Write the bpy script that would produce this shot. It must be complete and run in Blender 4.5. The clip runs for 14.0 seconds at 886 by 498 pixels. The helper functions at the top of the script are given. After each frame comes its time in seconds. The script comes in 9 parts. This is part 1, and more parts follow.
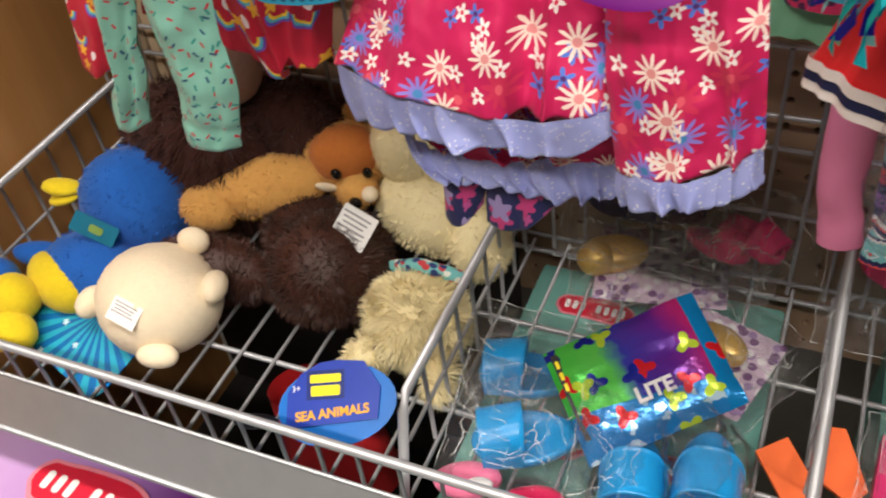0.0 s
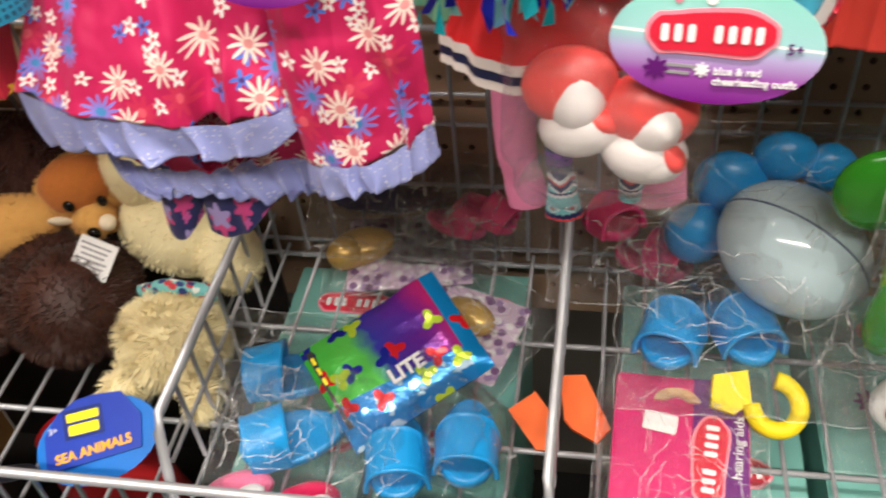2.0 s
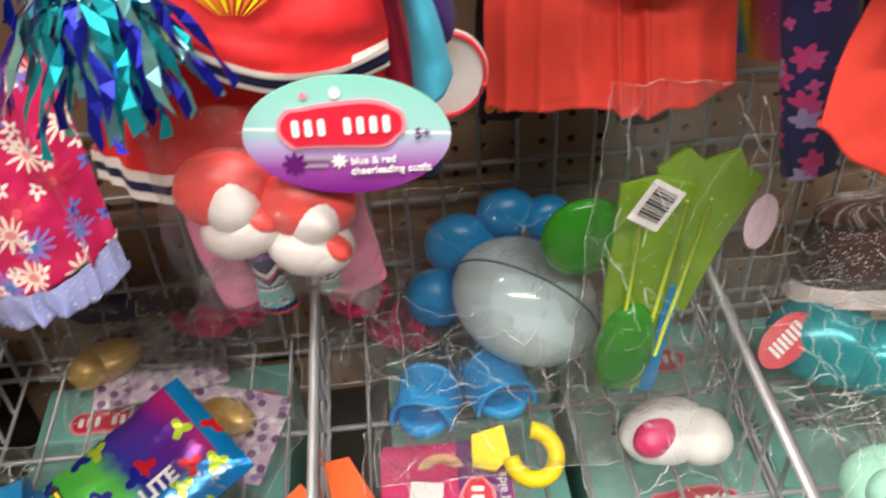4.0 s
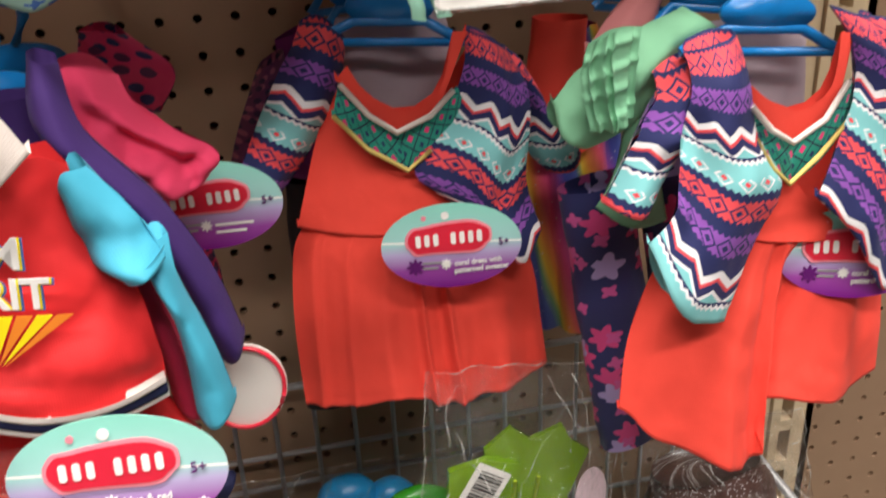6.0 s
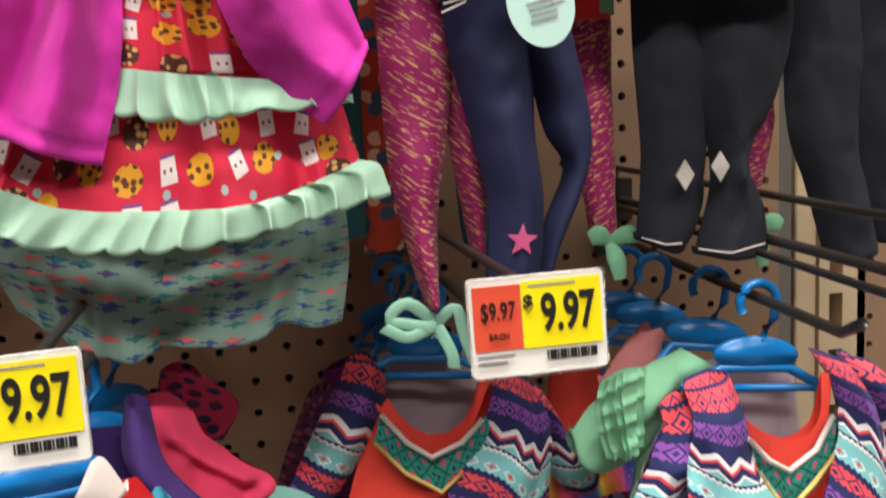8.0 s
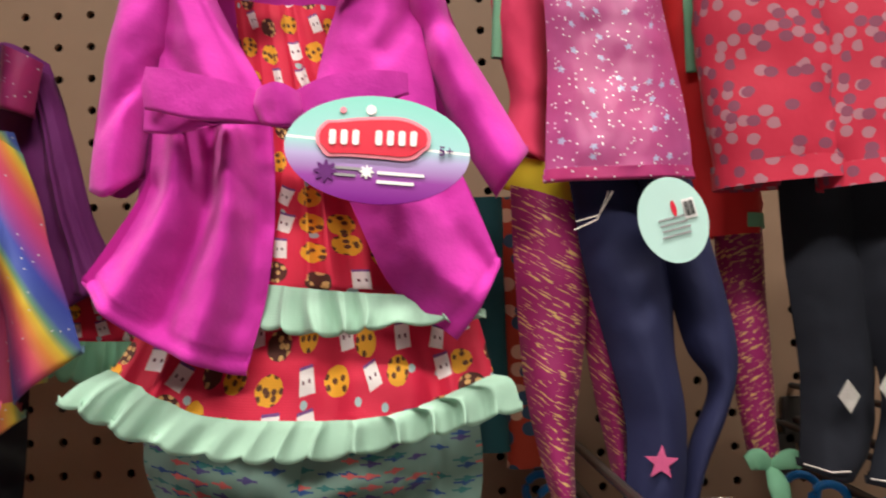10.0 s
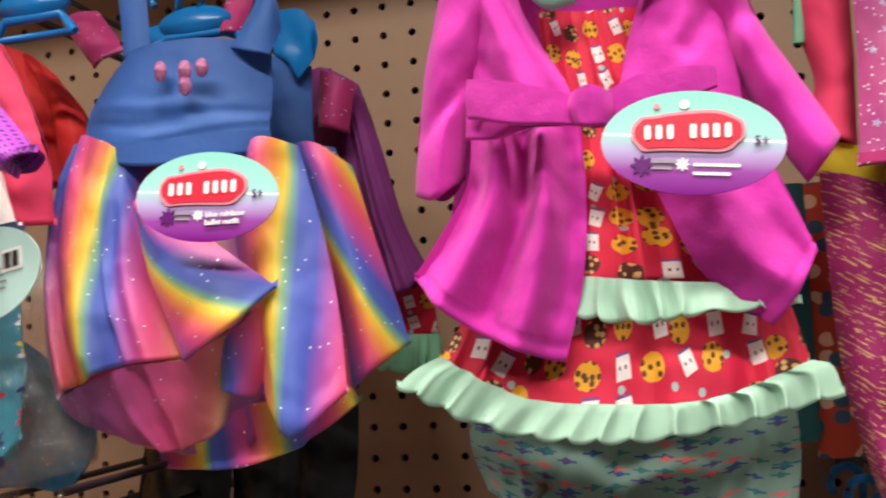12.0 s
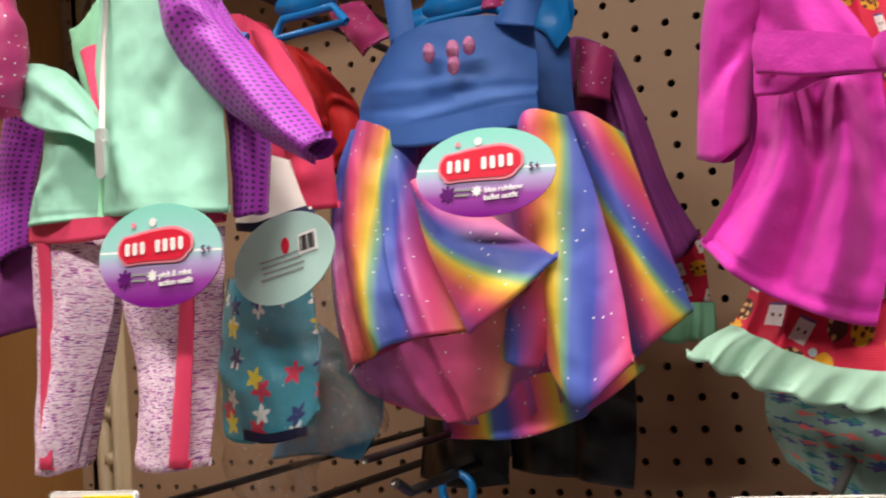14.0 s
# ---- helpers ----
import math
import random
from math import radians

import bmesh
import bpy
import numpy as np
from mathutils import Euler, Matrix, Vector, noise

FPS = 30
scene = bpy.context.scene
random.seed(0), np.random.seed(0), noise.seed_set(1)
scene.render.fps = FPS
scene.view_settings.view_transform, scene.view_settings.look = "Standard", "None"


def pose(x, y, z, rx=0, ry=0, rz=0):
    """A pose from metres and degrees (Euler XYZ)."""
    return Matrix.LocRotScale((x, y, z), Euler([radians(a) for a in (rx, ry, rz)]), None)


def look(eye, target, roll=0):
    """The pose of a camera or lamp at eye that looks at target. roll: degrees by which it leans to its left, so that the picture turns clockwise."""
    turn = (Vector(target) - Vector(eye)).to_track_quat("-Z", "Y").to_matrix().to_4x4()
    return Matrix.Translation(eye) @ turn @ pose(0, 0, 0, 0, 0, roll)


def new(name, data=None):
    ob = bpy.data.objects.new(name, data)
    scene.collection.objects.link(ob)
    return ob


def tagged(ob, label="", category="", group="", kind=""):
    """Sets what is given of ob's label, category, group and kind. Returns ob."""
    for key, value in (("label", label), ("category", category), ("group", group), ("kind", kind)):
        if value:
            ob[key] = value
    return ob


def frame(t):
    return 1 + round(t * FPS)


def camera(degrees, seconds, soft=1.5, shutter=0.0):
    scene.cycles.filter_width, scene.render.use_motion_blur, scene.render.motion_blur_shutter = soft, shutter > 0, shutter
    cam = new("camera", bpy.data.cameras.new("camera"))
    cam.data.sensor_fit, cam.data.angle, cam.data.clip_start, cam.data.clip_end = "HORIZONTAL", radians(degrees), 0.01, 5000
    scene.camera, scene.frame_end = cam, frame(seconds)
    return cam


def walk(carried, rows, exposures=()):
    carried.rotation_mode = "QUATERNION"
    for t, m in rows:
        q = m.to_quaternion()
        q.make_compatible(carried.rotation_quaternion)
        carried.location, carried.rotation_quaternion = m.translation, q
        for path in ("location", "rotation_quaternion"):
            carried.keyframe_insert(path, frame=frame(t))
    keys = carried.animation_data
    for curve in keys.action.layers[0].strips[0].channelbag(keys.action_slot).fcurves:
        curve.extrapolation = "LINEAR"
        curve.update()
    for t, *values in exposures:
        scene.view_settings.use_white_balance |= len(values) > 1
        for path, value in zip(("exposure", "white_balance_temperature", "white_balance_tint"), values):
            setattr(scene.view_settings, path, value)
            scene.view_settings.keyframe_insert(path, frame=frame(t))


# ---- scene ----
cam = camera(50.3, 14.0, soft=1.9, shutter=0.5)
PATH = [
    (0, (-0.152, -0.686, 1.362), (-0.835, 0.604, -0.005), -7.9),
    (0.5, (-0.145, -0.697, 1.366), (-0.741, 0.648, 0.011), -7.2),
    (1, (-0.13, -0.701, 1.365), (-0.636, 0.68, 0.01), -6.5),
    (1.5, (-0.107, -0.7, 1.361), (-0.523, 0.696, -0.009), -6.3),
    (2, (-0.085, -0.688, 1.36), (-0.403, 0.72, -0.024), -5.9),
    (4.5, (-0.015, -0.67, 1.364), (0.149, 0.912, 0.152), -3.3),
    (5, (-0.005, -0.666, 1.373), (0.234, 1.005, 0.301), -3.0),
    (5.5, (0.009, -0.665, 1.381), (0.311, 1.057, 0.411), -2.8),
    (6, (0.021, -0.667, 1.387), (0.394, 1.087, 0.501), -2.8),
    (6.5, (0.022, -0.673, 1.396), (0.428, 1.131, 0.633), -2.9),
    (7, (0.02, -0.687, 1.411), (0.427, 1.182, 0.825), -2.8),
    (7.5, (0.015, -0.704, 1.422), (0.422, 1.205, 0.986), -3.1),
    (8, (0.005, -0.721, 1.427), (0.401, 1.217, 1.128), -2.9),
    (10.5, (0.038, -0.726, 1.429), (-0.094, 1.261, 1.616), -2.7),
    (11, (0.027, -0.739, 1.428), (-0.242, 1.235, 1.601), -3.0),
    (11.5, (0.012, -0.75, 1.425), (-0.358, 1.208, 1.603), -2.9),
    (12, (0.002, -0.753, 1.426), (-0.482, 1.179, 1.604), -3.2),
    (12.5, (-0.005, -0.754, 1.426), (-0.603, 1.146, 1.597), -3.5),
    (13, (-0.012, -0.756, 1.427), (-0.73, 1.104, 1.591), -3.7),
    (13.5, (-0.022, -0.759, 1.427), (-0.852, 1.053, 1.591), -4.1),
    (14, (-0.03, -0.762, 1.426), (-0.945, 1.01, 1.582), -4.5),
]
walk(cam, [(t, look(eye, target, roll)) for t, eye, target, roll in PATH],
     exposures=[(0, -0.2), (2, 0.0), (4.5, 0.04), (6, 0.0), (8.2, -0.08), (10.5, -0.16), (11.5, -0.04), (12.5, 0.08), (13.5, -0.14), (14, -0.16)])

# ---- light ----
world = bpy.data.worlds.new("world")
world.use_nodes = True
scene.world = world
world.node_tree.nodes["Background"].inputs[0].default_value = (0.8, 0.85, 0.9, 1)
world.node_tree.nodes["Background"].inputs[1].default_value = 0.02
PEG = 0.0254      # hole spacing of the pegboard
BOARD_Z = 1.25    # height of one row of holes
FLOOR_Z = 0.70    # wire basket floor
LEFT_X, RIGHT_X = -0.90, 0.46


# ---- materials ----
def lin(r, g, b):
    """Linear colour from 0..255 screen values."""
    return tuple((v / 255 / 12.92) if v / 255 <= 0.04045 else ((v / 255 + 0.055) / 1.055) ** 2.4 for v in (r, g, b))


class Nodes:
    """A small builder for node materials."""

    def __init__(self, name):
        self.mat = bpy.data.materials.new(name)
        self.mat.use_nodes = True
        self.t = self.mat.node_tree
        self.bsdf = self.t.nodes["Principled BSDF"]
        self.out = self.t.nodes["Material Output"]

    def node(self, kind, operation="", data_type="", voronoi_dimensions=""):
        n = self.t.nodes.new(kind)
        if operation:
            n.operation = operation
        if data_type:
            n.data_type = data_type
        if voronoi_dimensions:
            n.voronoi_dimensions = voronoi_dimensions
        return n

    def put(self, socket, value):
        if isinstance(value, bpy.types.NodeSocket):
            self.t.links.new(value, socket)
        elif isinstance(value, tuple) and len(value) == 3 and socket.type == "RGBA":
            socket.default_value = (*value, 1)
        else:
            socket.default_value = value

    def math(self, op, a, b=0.0, c=0.0):
        n = self.node("ShaderNodeMath", operation=op)
        for s, v in zip(n.inputs, (a, b, c)):
            self.put(s, v)
        return n.outputs[0]

    def mix(self, fac, a, b):
        n = self.node("ShaderNodeMix", data_type="RGBA")
        self.put(n.inputs[0], fac)
        self.put(n.inputs[6], a)
        self.put(n.inputs[7], b)
        return n.outputs[2]

    def coord(self, which="UV"):
        return self.node("ShaderNodeTexCoord").outputs[which]

    def split(self, v):
        n = self.node("ShaderNodeSeparateXYZ")
        self.put(n.inputs[0], v)
        return n.outputs

    def join(self, x, y, z=0.0):
        n = self.node("ShaderNodeCombineXYZ")
        for s, v in zip(n.inputs, (x, y, z)):
            self.put(s, v)
        return n.outputs[0]

    def vec(self, op, a, b):
        n = self.node("ShaderNodeVectorMath", operation=op)
        self.put(n.inputs[0], a)
        self.put(n.inputs[1], b)
        return n.outputs[0]

    def noise(self, scale, detail=3.0, coord=None, rough=0.55):
        n = self.node("ShaderNodeTexNoise")
        self.put(n.inputs["Vector"], coord if coord is not None else self.coord("Object"))
        n.inputs["Scale"].default_value, n.inputs["Detail"].default_value, n.inputs["Roughness"].default_value = scale, detail, rough
        return n.outputs["Fac"]

    def ramp(self, fac, stops, mode="LINEAR"):
        n = self.node("ShaderNodeValToRGB")
        n.color_ramp.interpolation = mode
        els = n.color_ramp.elements
        while len(els) < len(stops):
            els.new(0.5)
        for e, (p, c) in zip(els, stops):
            e.position, e.color = p, (*c, 1)
        self.put(n.inputs[0], fac)
        return n.outputs[0]

    def bump(self, height, strength=0.3, dist=0.001):
        n = self.node("ShaderNodeBump")
        n.inputs["Strength"].default_value, n.inputs["Distance"].default_value = strength, dist
        self.put(n.inputs["Height"], height)
        self.put(self.bsdf.inputs["Normal"], n.outputs[0])

    def tri(self, x):
        """0 at whole numbers, 1 half way between."""
        return self.math("MULTIPLY", self.math("PINGPONG", x, 0.5), 2.0)

    def cells(self, uv, period, seed=0.0, randomness=0.8):
        """Scattered spots: distance, angle and two random numbers of the spot that each place belongs to, in units of the period."""
        at = self.vec("ADD", self.vec("MULTIPLY", uv, (1 / period, 1 / period, 0)), (seed, seed * 1.7, 0))
        v = self.node("ShaderNodeTexVoronoi", voronoi_dimensions="2D")
        self.put(v.inputs["Vector"], at)
        v.inputs["Scale"].default_value, v.inputs["Randomness"].default_value = 1.0, randomness
        off = self.split(self.vec("SUBTRACT", at, v.outputs["Position"]))
        rnd = self.split(v.outputs["Color"])
        turn = self.math("ADD", self.math("ARCTAN2", off[1], off[0]), self.math("MULTIPLY", rnd[2], 6.28))
        return v.outputs["Distance"], turn, rnd[0], rnd[1], off

    def flower(self, cell, size, petals=8, keep=1.0, sharp=0.4):
        dist, turn, rnd, rnd2, _ = cell
        reach = self.math("MULTIPLY_ADD", self.math("COSINE", self.math("MULTIPLY", turn, float(petals))), size * sharp, size * (1 - sharp))
        return self.math("MULTIPLY", self.math("GREATER_THAN", reach, dist), self.math("LESS_THAN", rnd, keep))

    def star(self, cell, size, keep=1.0):
        dist, turn, rnd, rnd2, _ = cell
        wave = self.tri(self.math("MULTIPLY", turn, 5 / 6.2832))
        reach = self.math("MULTIPLY_ADD", wave, size * 0.6, size * 0.4)
        return self.math("MULTIPLY", self.math("GREATER_THAN", reach, dist), self.math("LESS_THAN", rnd, keep))

    def disc(self, cell, size, low=0.0, high=1.0):
        dist, _, rnd, _, _ = cell
        m = self.math("LESS_THAN", dist, size)
        return self.math("MULTIPLY", m, self.math("MULTIPLY", self.math("GREATER_THAN", rnd, low), self.math("LESS_THAN", rnd, high)))

    def done(self, colour, rough=0.85, metal=0.0, sheen=0.0):
        self.put(self.bsdf.inputs["Base Color"], colour)
        self.put(self.bsdf.inputs["Roughness"], rough)
        self.put(self.bsdf.inputs["Metallic"], metal)
        self.bsdf.inputs["Sheen Weight"].default_value = sheen
        return self.mat

    def woven(self, colour, rough=0.85, sheen=0.03, thread=0.0009, fuzz=0.12, glitter=0.0):
        """Cloth: the given colour with threads, faint wear and, where asked, glitter."""
        uv = self.coord("UV")
        wear = self.noise(38.0, 4.0)
        colour = self.mix(self.math("MULTIPLY", wear, fuzz), colour, self.mix(0.55, colour, (0.0, 0.0, 0.0)))
        x, y, _ = self.split(self.vec("MULTIPLY", uv, (1 / thread, 1 / thread, 0)))
        weave = self.math("MULTIPLY", self.tri(x), self.tri(y))
        crease = self.noise(1.0, 3.0, self.join(self.math("MULTIPLY", self.split(uv)[0], 48.0), self.math("MULTIPLY", self.split(uv)[1], 26.0)), 0.5)
        height = self.math("ADD", self.math("MULTIPLY_ADD", crease, 5.0, self.math("MULTIPLY", weave, 0.35)), self.noise(160.0, 3.0))
        rough_value, metal = rough, 0.0
        if glitter:
            spots = self.cells(uv, 0.0017, 3.0, 1.0)
            shine = self.disc(spots, 0.3, 1 - glitter)
            # glitter flecks get their sparkle as white colour, hardly from reflection
            colour = self.mix(shine, colour, (0.95, 0.95, 1.0))
            rough_value, metal = self.math("MULTIPLY_ADD", shine, 0.2 - rough, rough), self.math("MULTIPLY", shine, 0.25)
        self.bump(height, 0.35, 0.0006)
        return self.done(colour, rough_value, metal, sheen)


def cloth_mat(name, rgb, **kw):
    n = Nodes(name)
    return n.woven(n.mix(n.noise(9.0, 3.0), lin(*rgb), tuple(0.8 * v for v in lin(*rgb))), **kw)


def plain_mat(name, rgb, rough=0.5, metal=0.0, grain=60.0, amount=0.18, relief=0.15):
    n = Nodes(name)
    c = lin(*rgb)
    spots = n.math("MULTIPLY", n.noise(grain, 4.0), n.noise(grain * 0.13, 3.0))
    n.bump(n.noise(grain * 4, 3.0), relief, 0.0005)
    return n.done(n.mix(n.math("MULTIPLY", spots, amount * 4), c, tuple(0.6 * v for v in c)), rough, metal)


def clear_mat(name, rgb=(255, 255, 255), gloss=0.055, tint=0.975):
    """Thin clear film: sees through, with wrinkled highlights."""
    n = Nodes(name)
    see = n.node("ShaderNodeBsdfTransparent")
    see.inputs[0].default_value = (*(tint * v for v in lin(*rgb)), 1)
    shine = n.node("ShaderNodeBsdfGlossy")
    shine.inputs["Roughness"].default_value = 0.15
    bump = n.node("ShaderNodeBump")
    bump.inputs["Strength"].default_value, bump.inputs["Distance"].default_value = 1.0, 0.012
    n.put(bump.inputs["Height"], n.noise(55.0, 4.0, rough=0.7))
    n.put(shine.inputs["Normal"], bump.outputs[0])
    edge = n.node("ShaderNodeLayerWeight")
    edge.inputs["Blend"].default_value = 0.25
    n.put(edge.inputs["Normal"], bump.outputs[0])
    mix = n.node("ShaderNodeMixShader")
    n.put(mix.inputs[0], n.math("MULTIPLY_ADD", n.math("POWER", edge.outputs["Facing"], 2.0), 0.5, gloss))
    n.put(mix.inputs[1], see.outputs[0])
    n.put(mix.inputs[2], shine.outputs[0])
    n.put(n.out.inputs["Surface"], mix.outputs[0])
    return n.mat


def pegboard_mat():
    n = Nodes("painted hardboard")
    stain = n.math("MULTIPLY", n.noise(3.0, 5.0), n.noise(23.0, 4.0))
    n.bump(n.noise(500.0, 2.0), 0.12, 0.0004)
    return n.done(n.mix(stain, lin(160, 130, 106), lin(132, 104, 84)), 0.55)


def wood_mat():
    n = Nodes("wood panel")
    x, y, z = n.split(n.coord("Object"))
    grain = n.noise(1.0, 6.0, n.join(n.math("MULTIPLY", x, 30.0), n.math("MULTIPLY", y, 30.0), n.math("MULTIPLY", z, 2.5)), 0.65)
    n.bump(grain, 0.15, 0.001)
    return n.done(n.mix(grain, lin(202, 150, 92), lin(160, 108, 58)), 0.5)


M_BOARD = pegboard_mat()
M_WOOD = wood_mat()
M_WIRE = plain_mat("grey coated wire", (176, 176, 180), 0.35, 0.35, 90, 0.15)
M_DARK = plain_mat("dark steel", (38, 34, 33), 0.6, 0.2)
M_HOOK = plain_mat("zinc hook", (92, 88, 86), 0.35, 0.8, 120)
M_STEEL = plain_mat("brushed shelf steel", (182, 182, 186), 0.38, 0.6, 40)
M_UPRIGHT = plain_mat("cream upright paint", (214, 192, 160), 0.45)
M_HANGER = plain_mat("blue hanger plastic", (18, 120, 196), 0.28, 0.0, 40, 0.1, 0.05)
M_WHITE = plain_mat("white card", (238, 236, 234), 0.5, 0.0, 80, 0.05)
M_BLACK = plain_mat("black ink", (24, 22, 24), 0.5)
M_GREY = plain_mat("grey ink", (150, 146, 150), 0.6)
M_FILM = clear_mat("clear bag film", gloss=0.065)
# Whitish, half clear: paints the glints on the film's folds and seals.
_n = Nodes("pale film glint")
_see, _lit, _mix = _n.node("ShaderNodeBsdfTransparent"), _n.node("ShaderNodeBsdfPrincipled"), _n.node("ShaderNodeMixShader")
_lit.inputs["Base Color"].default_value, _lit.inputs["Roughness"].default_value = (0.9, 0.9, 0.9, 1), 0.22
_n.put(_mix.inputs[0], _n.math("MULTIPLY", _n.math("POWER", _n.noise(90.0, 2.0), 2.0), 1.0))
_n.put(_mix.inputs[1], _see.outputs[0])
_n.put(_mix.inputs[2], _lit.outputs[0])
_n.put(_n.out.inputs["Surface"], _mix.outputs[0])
M_FILM_GLINT = _n.mat
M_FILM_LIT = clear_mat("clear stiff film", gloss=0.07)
M_FLOORING = plain_mat("floor tile", (128, 123, 116), 0.35, 0.0, 12)
M_PAINT = plain_mat("grey wall paint", (118, 115, 110), 0.8, 0.0, 8)


# ---- building helpers ----
def to_mesh(name, verts, faces, uvs=None, mats=(), smooth=True, face_mats=None):
    me = bpy.data.meshes.new(name)
    me.from_pydata([tuple(v) for v in verts], [], faces)
    for m in mats:
        me.materials.append(m)
    if uvs is not None:
        layer = me.uv_layers.new(name="UVMap")
        flat = np.array([uvs[i] for f in faces for i in f], dtype=np.float32).ravel()
        layer.data.foreach_set("uv", flat)
    if smooth:
        me.polygons.foreach_set("use_smooth", [True] * len(me.polygons))
    if face_mats is not None:
        me.polygons.foreach_set("material_index", face_mats)
    me.update()
    return me


def thing(name, at, label, category, group="", kind=""):
    ob = new(name)
    ob.location = at
    ob.empty_display_size = 0.02
    return tagged(ob, label, category, group, kind)


def hang(ob, parent):
    """Makes ob, built in world places, a part of parent."""
    if parent is not None:
        ob.parent = parent
        if parent.type == "EMPTY":
            ob.matrix_parent_inverse = Matrix.Translation(-Vector(parent.location))
    return ob


def part(name, data, parent, label="", mat=None):
    """One mesh object (a mesh, or a bmesh with its material) as a part of a thing."""
    if isinstance(data, bmesh.types.BMesh):
        me = bpy.data.meshes.new(name)
        data.to_mesh(me)
        data.free()
        me.polygons.foreach_set("use_smooth", [True] * len(me.polygons))
        data = me
    if mat is not None:
        data.materials.clear()
        data.materials.append(mat)
    ob = hang(new(name, data), parent)
    if label:
        ob["label"] = label
    return ob


def smooth_sections(secs, m):
    """Catmull-Rom through rows of numbers, m + 1 of them."""
    a = np.array(secs, float)
    if len(a) == 2:
        return np.array([a[0] + (a[1] - a[0]) * i / m for i in range(m + 1)])
    p = np.vstack([2 * a[0] - a[1], a, 2 * a[-1] - a[-2]])
    out = []
    for i in range(m + 1):
        f = i / m * (len(a) - 1)
        k = min(int(f), len(a) - 2)
        t = f - k
        p0, p1, p2, p3 = p[k:k + 4]
        out.append(0.5 * (2 * p1 + (p2 - p0) * t + (2 * p0 - 5 * p1 + 4 * p2 - p3) * t * t + (3 * p1 - p0 - 3 * p2 + p3) * t ** 3))
    return np.array(out)


def sleeve(secs, mat, n=40, m=22, folds=(0, 0.0, 0.0), wrinkle=0.0022, seed=1, arc=(0.0, 1.0), caps=False, flat=2.0, hem=0.0, fine=32.0, scallop=0.0, name="cloth"):
    """A cloth tube through sections (x, y, z, half width, half depth, tilt): folds = how many, their height at the top and at the hem.
    arc: the part of the way round that is cloth, from the back. hem: unevenness of the lower edge."""
    secs = [tuple(s) + (0.0,) * (6 - len(s)) for s in secs]
    rings = smooth_sections(secs, m)
    verts, uvs, faces = [], [], []
    rnd = random.Random(seed)
    phases = [rnd.uniform(0, 6.28) for _ in range(4)]
    length = 0.0
    wide = max(math.pi * (r[3] + r[4]) for r in rings)
    closed = arc == (0.0, 1.0)
    cols = n if closed else n + 1
    for i, (x, y, z, w, d, tilt) in enumerate(rings):
        c = Vector((x, y, z))
        along = Vector(rings[min(i + 1, m)][:3]) - Vector(rings[max(i - 1, 0)][:3])
        along = along.normalized() if along.length > 1e-7 else Vector((0, 0, -1))
        deep = Vector((0, 1, 0)) - along * along.y
        deep = deep.normalized() if deep.length > 1e-4 else Vector((0, 0, 1))
        across = along.cross(deep)
        across = across * math.cos(tilt) + along * math.sin(tilt)
        if i:
            length += (c - Vector(rings[i - 1][:3])).length
        v = i / m
        for j in range(n + 1):
            s = arc[0] + (arc[1] - arc[0]) * j / n
            a = 2 * math.pi * s
            sa, ca = math.sin(a), math.cos(a)
            px = math.copysign(abs(sa) ** (2 / flat), sa)
            py = math.copysign(abs(ca) ** (2 / flat), ca)
            fold = 0.0
            if folds[0]:
                amp = folds[1] + (folds[2] - folds[1]) * v
                fold = amp * (math.sin(folds[0] * a + phases[0] + 1.2 * math.sin(a * 2 + phases[1])) + 0.4 * math.sin((folds[0] * 2 + 1) * a + phases[2]))
            p = c + across * (px * w) + deep * (py * d)
            if wrinkle:
                q = p * fine + Vector((seed * 3.1, seed * 1.7, 0))
                fold += wrinkle * (noise.noise(q) + 0.6 * noise.noise(q * 2.3))
            out = across * (sa * max(d, 0.4 * w) / max(w, 1e-4)) + deep * ca
            p += out.normalized() * fold
            if scallop:
                p += along * (scallop * v * fold)
            if hem and i == m:
                p += along * (hem * noise.noise(Vector((a * 1.3, seed, 0))))
            verts.append(p)
            uvs.append(((s - 0.5) * wide, length))
    for i in range(m):
        for j in range(n):
            a, b = i * (n + 1) + j, (i + 1) * (n + 1) + j
            faces.append((a, a + 1, b + 1, b))
    if caps:
        for row in (0, m):
            k = row * (n + 1)
            verts.append(Vector(rings[row][:3]))
            uvs.append((0, 0))
            for j in range(n):
                faces.append((k + j, k + j + 1, len(verts) - 1))
    return to_mesh(name, verts, faces, uvs, [mat])


def curve(points, n):
    """n + 1 even steps along a smooth line through points (x, z)."""
    a = smooth_sections(points, 48)
    step = np.concatenate([[0.0], np.cumsum(np.hypot(*np.diff(a, axis=0).T))])
    at = np.linspace(0, step[-1], n + 1)
    return np.stack([np.interp(at, step, a[:, 0]), np.interp(at, step, a[:, 1])], 1), step[-1]


